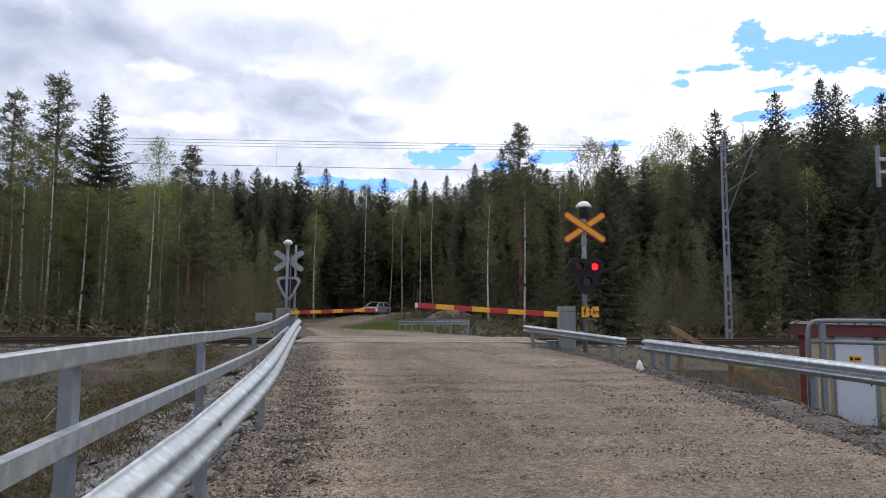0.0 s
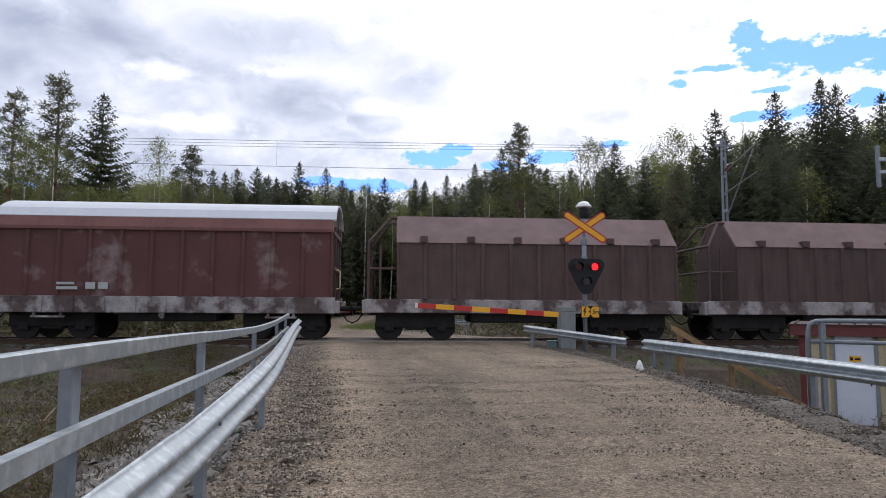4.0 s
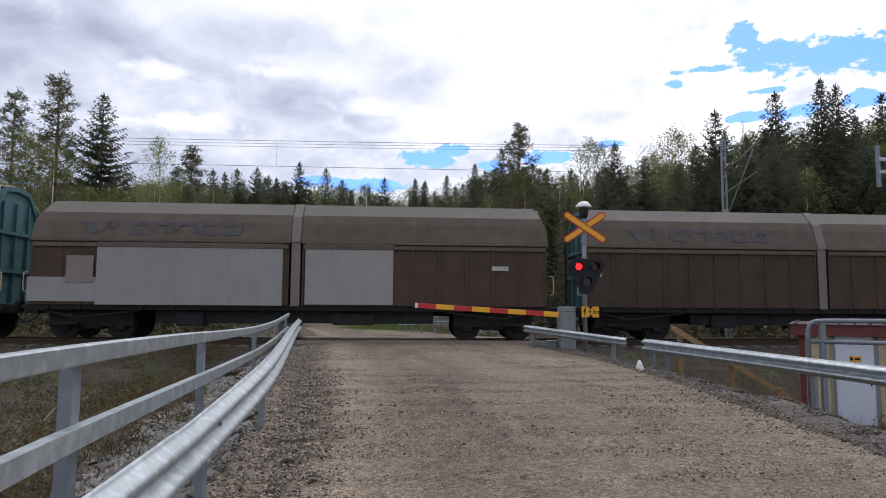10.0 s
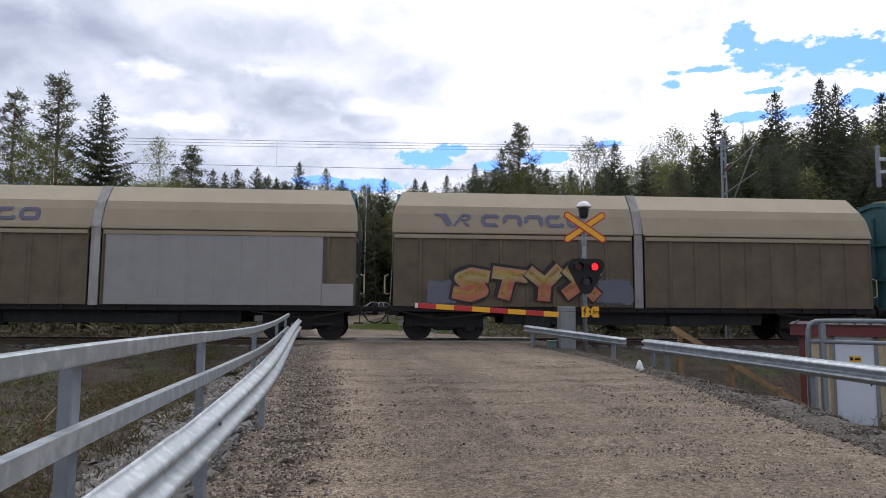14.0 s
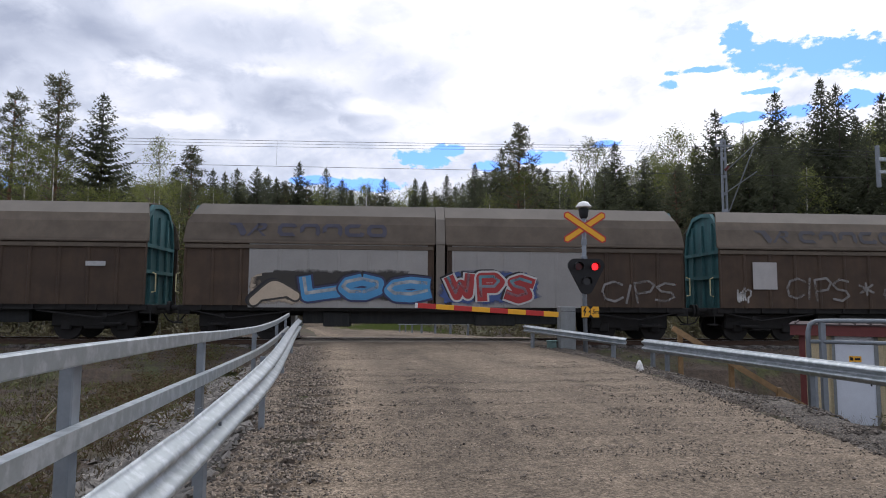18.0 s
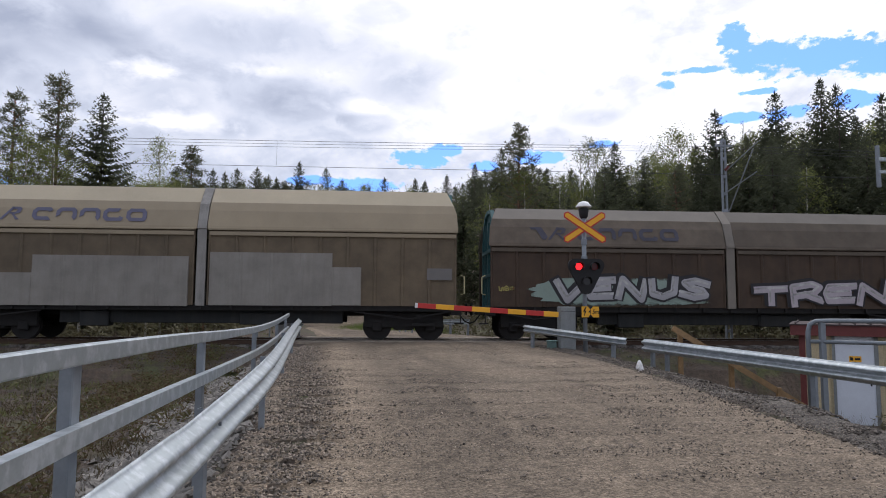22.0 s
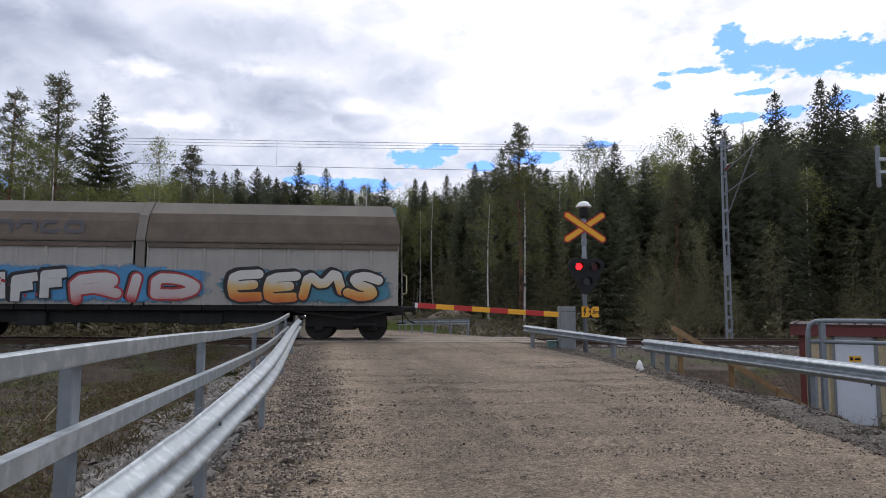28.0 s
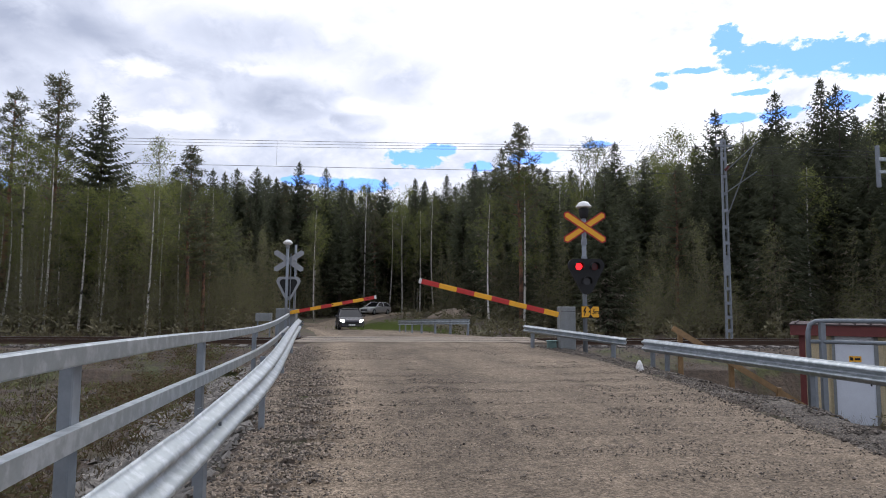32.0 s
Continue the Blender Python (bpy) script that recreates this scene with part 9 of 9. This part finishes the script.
        cloud(w, -0.03, 3.31, 1.11, 2.31, "s_navyblue", 9)
        piece(w, "WPS", 0.20, 3.17, 1.11, 2.34, "s_red", "s_white")
        tag(w, "CIPS", 5.51, 8.08, 1.20, 2.07, "s_chalk")
    elif k == 18:
        mark_wagon(w, False, "faint")
        plate(w, -7.23, -6.36, 1.80, 2.74, "s_whitepatch")
        tag(w, "CIPS * ÖRF", -6.02, -0.60, 1.35, 2.23, "s_chalk")
        tag(w, "VIS", 0.14, 1.05, 1.21, 1.90, "s_chalk")
        tag(w, "42191 1", 1.32, 5.13, 1.36, 2.15, "s_chalk")
        tag(w, "FILER", 5.45, 7.21, 1.52, 2.08, "s_white")
        tag(w, "347", -7.83, -7.31, 1.32, 1.88, "s_white")
        plate(w, 6.54, 7.17, 2.35, 2.50, "mark")
    elif k == 19:
        mark_wagon(w, False, "faint")
        cloud(w, -8.04, -3.32, 1.25, 2.30, "s_mossgreen", 8)
        cloud(w, -1.84, 0.41, 1.37, 2.50, "s_dullred", 6)
        cloud(w, 1.17, 3.47, 1.39, 2.53, "s_mossgreen", 6)
        piece(w, "613449", -8.19, -4.33, 1.37, 2.26, "s_silver", "s_black")
        tag(w, "+", -4.28, -3.60, 1.54, 2.00, "s_silver")
        piece(w, "RUSIK", -3.32, 2.12, 1.28, 2.41, "s_silver", "s_black")
        piece(w, "47788", 2.55, 8.01, 1.32, 2.37, "s_silver", "s_black")
        plate(w, -7.35, -6.45, 2.29, 2.66, "grey_mark")
    elif k == 20:
        mark_wagon(w, False, "mid")
        plate(w, -7.35, -6.52, 1.71, 2.62, "s_whitepatch")
        tag(w, "4245 9532", -1.86, 0.20, 2.82, 3.11, "s_white")
        tag(w, "678", 7.48, 8.20, 2.54, 3.02, "s_white")
        cloud(w, -5.99, -2.64, 1.30, 2.34, "s_dullyellow", 7)
        plate(w, 6.47, 7.25, 2.35, 2.49, "mark")
        tag(w, "1434", -8.24, -7.68, 1.55, 1.83, "s_dullblue")
        tag(w, "4184", 0.48, 1.87, 1.58, 1.97, "s_dullblue")
        tag(w, "749", 4.37, 5.08, 1.57, 1.88, "s_dullblue")
    elif k == 21:
        mark_wagon(w, False, "faint")
        plate(w, -7.35, -6.47, 1.78, 2.70, "s_whitepatch")
        tag(w, "CIPS", -7.32, -6.52, 1.52, 1.74, "s_chalk")
        tag(w, "448", -7.22, -6.54, 1.25, 1.49, "s_white")
        tag(w, "ÖRF * CIPS", -6.04, 0.69, 1.26, 2.32, "s_dim")
        tag(w, "936615", 2.30, 5.24, 1.32, 2.12, "s_white")
        plate(w, 7.43, 7.73, 2.16, 2.31, "mark")
    elif k == 22:
        mark_wagon(w, True, "clear")
        patch(w, -6.32, -5.30, 1.11, 2.15, "patch_dust")
        patch(w, -5.29, -0.39, 1.11, 2.73, "patch_dust")
        patch(w, 0.29, 4.26, 1.14, 2.88, "patch_dust")
        patch(w, 4.25, 5.22, 1.16, 2.42, "patch_dust")
        plate(w, 7.41, 8.24, 2.02, 2.41, "grey_mark")
        plate(w, -7.57, -7.31, 1.40, 1.66, "grey_mark")
    elif k == 23:
        mark_wagon(w, False, "mid")
        tag(w, "384", -8.14, -7.60, 1.65, 1.87, "s_yellow")
        cloud(w, -7.10, -0.70, 1.25, 2.09, "s_palegreen", 10)
        piece(w, "VENUS", -6.29, -0.80, 1.22, 2.24, "s_silver", "s_black")
        piece(w, "TREN", 0.80, 5.74, 1.11, 2.15, "s_mauve", "s_black")
        tag(w, "4734", 6.46, 7.18, 1.32, 1.84, "s_pale")
    elif k == 24:
        mark_wagon(w, True, "clear")
        cloud(w, -6.19, -4.92, 1.18, 2.27, "s_palegreen", 5)
        cloud(w, -0.92, 0.34, 1.22, 2.32, "s_palegreen", 5)
        piece(w, "WO", -5.82, -3.55, 1.17, 2.40, "s_purple", "s_navy")
        piece(w, "T", -3.60, -2.50, 1.17, 2.45, "s_magenta", "s_navy")
        piece(w, "GO", -2.50, -0.30, 1.17, 2.47, "s_purple", "s_navy")
        cloud(w, 2.10, 6.55, 1.17, 2.40, "s_magenta", 12)
        cloud(w, 2.45, 6.20, 1.18, 1.50, "s_orangered", 15)
        plate(w, 2.81, 2.99, 1.49, 2.20, "s_gold")
        plate(w, 2.62, 3.17, 1.74, 1.87, "s_cream")
        plate(w, 3.81, 3.99, 1.49, 2.21, "s_gold")
        plate(w, 3.61, 4.16, 1.75, 1.88, "s_cream")
        plate(w, 4.74, 4.92, 1.50, 2.22, "s_gold")
        plate(w, 4.54, 5.10, 1.75, 1.89, "s_cream")
        plate(w, 5.71, 5.89, 1.51, 2.23, "s_gold")
        plate(w, 5.51, 6.07, 1.76, 1.90, "s_cream")
        tag(w, "477", -6.97, -6.42, 1.36, 1.83, "s_pale")
    elif k == 25:
        mark_wagon(w, False, "black")
        patch(w, -7.25, -6.62, 1.77, 2.73, "patch_brown")
        tag(w, "DUZ", -6.33, -3.59, 1.37, 2.25, "s_white")
        tag(w, "RAW...", -3.33, -1.89, 1.44, 2.03, "s_white")
        piece(w, "DUZ", -1.61, 8.20, 1.16, 2.41, "s_silver", "s_black")
        white_hood(w)
    elif k == 26:
        mark_wagon(w, False, "faint")
        cloud(w, -6.67, 0.42, 1.24, 3.38, "s_pinkred", 14)
        piece(w, "CIPS", -6.17, -0.00, 1.20, 3.38, "s_silver", "s_black")
        plate(w, -7.38, -6.45, 1.77, 2.71, "s_whitepatch")
        cloud(w, 2.48, 8.40, 1.14, 2.38, "s_teal", 12)
        piece(w, "LREC", 3.17, 8.51, 1.17, 2.30, "s_silver", "s_black")
    elif k == 27:
        mark_wagon(w, True, "clear")
        pale(w, "both")
        plate(w, -8.24, -7.74, 2.59, 2.74, "grey_mark")
        plate(w, -8.17, -7.50, 2.04, 2.19, "grey_mark")
        plate(w, -7.20, -6.53, 2.33, 2.69, "grey_mark")
        plate(w, -6.92, -6.57, 1.87, 2.18, "grey_mark")
    elif k == 28:
        mark_wagon(w, True, "clear")
        plate(w, -8.08, -7.48, 1.92, 2.33, "grey_mark")
    elif k == 29:
        mark_wagon(w, False, "faint")
        cloud(w, 1.11, 8.18, 1.13, 2.26, "s_navy", 12)
        piece(w, "934392", 1.20, 7.55, 0.98, 2.31, "s_orange", "s_black")
    elif k == 30:
        mark_wagon(w, False, "faint")
        pale(w, "both")
        cloud(w, -6.42, 2.54, 1.20, 2.37, "s_blue", 18)
        cloud(w, 2.54, 8.33, 0.96, 2.31, "s_tealblue", 12)
        piece(w, "SNIFF", -6.28, -2.19, 1.04, 2.31, "s_white", "s_black")
        piece(w, "RID", -2.14, 1.95, 1.12, 2.20, "s_rosewhite", "s_red")
        piece(w, "EEMS", 2.83, 7.82, 0.92, 2.41, "s_amber", "s_black")
        tag(w, "7154", -8.16, -7.46, 2.88, 3.14, "s_pale")
        plate(w, -8.28, -7.58, 2.35, 2.46, "grey_mark")
        plate(w, -8.27, -7.57, 2.05, 2.16, "s_black")
        plate(w, -7.27, -6.71, 2.47, 2.66, "grey_mark")
        dot(w, -5.29, 2.03)
        dot(w, -4.70, 1.99)
        dot(w, -5.90, 1.77)
        dot(w, -2.78, 1.46)
        dot(w, -3.35, 1.94)
        dot(w, -4.19, 1.89)
        dot(w, -5.52, 2.02)
        dot(w, -5.35, 1.33)
        dot(w, -3.11, 1.45)
        dot(w, -3.22, 1.97)
        dot(w, -5.01, 1.59)
        dot(w, -3.47, 1.41)
        dot(w, -2.92, 2.06)
        dot(w, -3.93, 1.56)
        dot(w, -4.30, 1.97)
        dot(w, -4.42, 2.05)
        dot(w, -2.72, 1.40)
        dot(w, -4.15, 1.87)
        dot(w, -2.81, 1.65)
        dot(w, -2.91, 1.42)
        dot(w, -4.29, 1.77)
        dot(w, -3.96, 1.76)
        dot(w, -5.56, 1.86)
        dot(w, -3.17, 2.10)
        dot(w, -5.97, 1.58)
        dot(w, -5.12, 1.67)


WAGON_LOOKS = {0: "small yellow graffiti tags", 1: "a pale corner and white tags", 2: "clean sides", 3: "turquoise and red graffiti", 4: "a long row of white graffiti tags", 5: "a rose and blue graffiti piece", 6: "large grey repainted patches",
               7: "a worn company mark", 8: "a few white graffiti letters", 9: "teal and peach graffiti", 10: "silver graffiti and a striped mural", 11: "pale grey repainted panels", 12: "orange and black graffiti", 13: "clean sides",
               14: "clean sides", 15: "green and pink graffiti", 16: "small yellow tags and a notice", 17: "blue and red graffiti letters", 18: "white hand-sprayed tags", 19: "a row of silver graffiti",
               20: "a white notice and faded tags", 21: "thin white tags and a notice", 22: "stepped grey repainted patches", 23: "two silver graffiti words", 24: "purple graffiti and a red mural", 25: "white hood and silver letters",
               26: "huge silver letters on pink", 27: "pale grey sides", 28: "clean sides", 29: "orange and black graffiti", 30: "pale sides covered in bright graffiti"}


# ------------------------------------------------------------------ cars
def car(name, label, paint, lamp):
    c = thing(name, label, "car")
    L = 4.5
    # stations: x, half width at sill, at belt, z of belt
    st = [(-2.25, 0.70, 0.72, 0.78), (-2.15, 0.84, 0.84, 0.92), (-1.2, 0.90, 0.88, 0.95), (0.4, 0.90, 0.88, 0.93), (1.0, 0.90, 0.87, 0.88), (1.9, 0.86, 0.80, 0.76), (2.2, 0.76, 0.66, 0.66), (2.25, 0.66, 0.58, 0.56)]
    g = Geo()
    for x, a, b, z in st:
        g.v += [(x, -a * 0.92, 0.25), (x, -a, 0.42), (x, -b, z), (x, -b * 0.8, z + 0.05), (x, b * 0.8, z + 0.05), (x, b, z), (x, a, 0.42), (x, a * 0.92, 0.25)]
    n = 8
    g.f = [(i * n + k, i * n + (k + 1) % n, (i + 1) * n + (k + 1) % n, (i + 1) * n + k) for i in range(len(st) - 1) for k in range(n)] + [tuple(range(n - 1, -1, -1)), tuple(range(len(g.v) - n, len(g.v)))]
    g.m = [0] * len(g.f)
    body = part("body", g, paint, c, smooth=False)
    g = Geo()
    gl = [(-2.0, 0.72, 0.98), (-1.45, 0.62, 1.42), (0.05, 0.62, 1.46), (0.95, 0.74, 0.94)]
    for x, b, z in gl:
        g.v += [(x, -b - 0.08 if z < 1.2 else -b, z), (x, b + 0.08 if z < 1.2 else b, z)]
    lo = len(g.v)
    g.v += [(-1.45, -0.82, 0.96), (-1.45, 0.82, 0.96), (0.05, -0.83, 0.95), (0.05, 0.83, 0.95)]
    g.f = [(0, 1, 3, 2), (4, 5, 7, 6), (0, 2, lo), (2, 4, lo + 2, lo), (4, 6, lo + 2), (1, lo + 1, 3), (3, lo + 1, lo + 3, 5), (5, lo + 3, 7)]
    g.m = [0] * len(g.f)
    part("glass", g, M["window"], c, "dark car windows")
    part("roof", Geo().add([(-1.5, -0.63, 1.43), (0.1, -0.63, 1.47), (0.1, 0.63, 1.47), (-1.5, 0.63, 1.43), (-1.4, -0.5, 1.48), (0.0, -0.5, 1.51), (0.0, 0.5, 1.51), (-1.4, 0.5, 1.48)], [(0, 1, 5, 4), (1, 2, 6, 5), (2, 3, 7, 6), (3, 0, 4, 7), (4, 5, 6, 7), (3, 2, 1, 0)]), paint, c)
    pil = Geo()
    for sy in (-1, 1):
        for a, b in (((-2.0, 0.80, 0.98), (-1.45, 0.63, 1.43)), ((-0.6, 0.85, 0.95), (-0.65, 0.635, 1.45)), ((0.95, 0.82, 0.94), (0.05, 0.63, 1.46))):
            pil.tube([(a[0], sy * a[1], a[2]), (b[0], sy * b[1], b[2])], 0.035, 5)
    part("pillar", pil, paint, c)
    for x in (-1.35, 1.4):
        for sy in (-1, 1):
            w = part("wheel", Geo().cyl((x, sy * 0.70, 0.32), (x, sy * 0.90, 0.32), 0.32, n=20), M["black"], c, "black tyre")
            part("rim", Geo().cyl((x, sy * 0.89, 0.32), (x, sy * 0.912, 0.32), 0.20, n=16), M["galv"], w)
    part("grille", Geo().box(2.235, 2.265, -0.45, 0.45, 0.42, 0.62, 0.01), M["black"], c)
    part("bumper", Geo().box(2.15, 2.3, -0.72, 0.72, 0.28, 0.42, 0.03), paint, c)
    part("plate", Geo().box(2.3, 2.31, -0.22, 0.22, 0.36, 0.45), M["white"], c)
    for sy in (-1, 1):
        part("headlight", Geo().add([(2.20, sy * 0.44, 0.60), (2.06, sy * 0.78, 0.64), (2.0, sy * 0.80, 0.78), (2.16, sy * 0.48, 0.70), (2.16, sy * 0.44, 0.58)], [(0, 1, 2, 3)] if sy > 0 else [(3, 2, 1, 0)]).cyl((2.15, sy * 0.60, 0.66), (2.255, sy * 0.60, 0.66), 0.10, n=14), lamp, c, "headlight")
        part("mirror", Geo().box(0.55, 0.72, min(sy * 0.9, sy * 1.05), max(sy * 0.9, sy * 1.05), 0.93, 1.05, 0.02), paint, c)
        part("tail_light", Geo().box(-2.27, -2.2, min(sy * 0.5, sy * 0.8), max(sy * 0.5, sy * 0.8), 0.72, 0.86, 0.01), M["red_lens"], c)
    return c


def cars():
    silver = mat("silver_car_paint", (0.55, 0.55, 0.55), 0.35, 0.5, var=0.04, scale=3, bump=0.0, finevar=0.03)
    dark = mat("dark_car_paint", (0.045, 0.043, 0.05), 0.3, 0.4, var=0.05, scale=3, bump=0.0, finevar=0.03)
    a = car("car", "silver saloon car standing on the far gravel road", silver, M["lamp_white"])
    x, y = -8.15, 79.0
    a.matrix_basis = pose(x, y, ground_at(x, y) + 0.03, 0, 0, 240)
    b = car("car", "dark estate car with lit headlights on the gravel road", dark, glow("lit_headlight", (1.0, 0.97, 0.9), 5.0))
    return b


# ------------------------------------------------------------------ motion of things
def litter():
    """Small stray things on the verges."""
    for x, y, dx, dz, n in ((-6.3, 10.0, 0.42, 0.58, 3), (-5.4, 8.6, -0.5, 0.12, 2)):
        z = ground_at(x, y) - 0.03
        s = thing("dead_branch", "bleached dead branch leaning out of the verge", "branch", "dead branches on the verge", at=pose(x, y, z))
        part("stem", Geo().tube([(0, 0, 0), (dx * 0.5, 0.03, dz * 0.55), (dx, 0.05, dz)], [0.022, 0.017, 0.008], 6), M["bleached"], s, smooth=True)
        for k in range(n):
            f = 0.4 + 0.2 * k
            part("twig", Geo().tube([(dx * f, 0.03, dz * f), (dx * f + 0.1 * (-1) ** k, 0.06, dz * f + 0.14)], [0.006, 0.003], 5), M["bleached"], s)
    x, y = 3.86, 12.85
    rnd = random.Random(5)
    g = Geo().lathe([(0.02, -0.02), (0.06, 0.0), (0.07, 0.06), (0.055, 0.13), (0.035, 0.19), (0.01, 0.21)], 11)
    g.v = [(p[0] * rnd.uniform(0.75, 1.2), p[1] * rnd.uniform(0.75, 1.2), p[2] + rnd.uniform(-0.015, 0.015)) for p in g.v]
    bag = g.move(Matrix.Translation((x, y, ground_at(x, y)))).mesh("plastic_bag", M["lamp_white"])
    tagged(new("plastic_bag", bag), "crumpled white plastic bag beside the guard rail", "bag")


def motions():
    offs = [(0, 35.1), (1, 10.8), (2, -12.65), (3, -36.67), (4, -60.5), (5, -84.3), (6, -108.54), (7, -131.68), (8, -155.86), (9, -180.1), (10, -203.36), (11, -227.61), (12, -251.84), (13, -276.07), (14, -300.22), (15, -324.6), (16, -348.9), (17, -372.99), (18, -397.29), (19, -421.63), (20, -445.77), (21, -471.01), (22, -495.32), (23, -519.6), (24, -543.89), (25, -568.18), (26, -592.4), (27, -616.9), (28, -641.37), (29, -665.4), (30, -689.6), (31, -713.8), (32, -738.0)]
    for w, o in TRAIN:
        walk(w, [(t, TRACK @ pose(o + s, 0, 0)) for t, s in offs])
    walk(cloud_drift, [(0, pose(0, 0, 0, 0, 0, -0.85)), (32, pose(0, 0, 0, 0, 0, 0.85))])
    # red lamps: l or r lit, every half second
    lit = "rllrlrrlrll" "rlrllrlrr" "lrlrrlrlrr" "lrlrrlrlrr" "lrlrllrlrlrr" "lrlrllrlrlrrl"
    for (g, x, z), me in zip(GLOWS, "lr"):
        rows, before = [], None
        for k, s in enumerate(lit[:65]):
            p = pose(x, -0.262 if s == me else -0.20, z)
            if before is not None and before != s:
                rows.append((k * 0.5 - 0.30, last))
                rows.append((k * 0.5 - 0.27, p))
            elif before is None:
                rows.append((0, p))
            before, last = s, p
        rows.append((32, last))
        walk(g, rows)
    (near, far) = BOOMS
    walk(near[0], [(t, pose(-0.30, -0.32, 0.93, 0, 0, 180) @ pose(0, 0, 0, 0, -a, 0)) for t, a in ((0, 3.4), (31.0, 3.4), (31.25, 4.6), (31.5, 8.1), (32, 13.3))])
    walk(far[0], [(t, pose(0.0, -0.32, 1.0) @ pose(0, 0, 0, 0, -a, 0)) for t, a in ((0, 2.4), (31.0, 2.4), (31.25, 3.6), (31.5, 6.2), (32, 10.6))])
    path = [(0, -66, 69.6), (24, -66, 69.6), (26, -36, 67.3), (27, -25, 66), (28, -16, 66.2), (28.5, -13.2, 65.8), (29, -11.6, 63.0), (30, -9.42, 57), (31, -7.76, 51.5), (31.5, -7.15, 49), (32, -6.7, 47)]
    rows = []
    for i, (t, x, y) in enumerate(path):
        a, b = path[max(i - 1, 0)], path[min(i + 1, len(path) - 1)]
        d = (b[1] - a[1], b[2] - a[2])
        yaw = math.degrees(math.atan2(d[1], d[0])) if abs(d[0]) + abs(d[1]) > 0.01 else -6.0
        if t < 26:
            yaw = -6.0
        rows.append((t, pose(x, y, ground_at(x, y) + 0.05, 0, 0, yaw)))
    walk(MOVER, rows)


# ------------------------------------------------------------------ build
signals()
west_rails()
east_rails()
hut()
brace()
overhead_line()
ground_cover()
grass_cover()
forest()
far_woods()
thicket()
undergrowth()
make_train()
MOVER = cars()
litter()
motions()
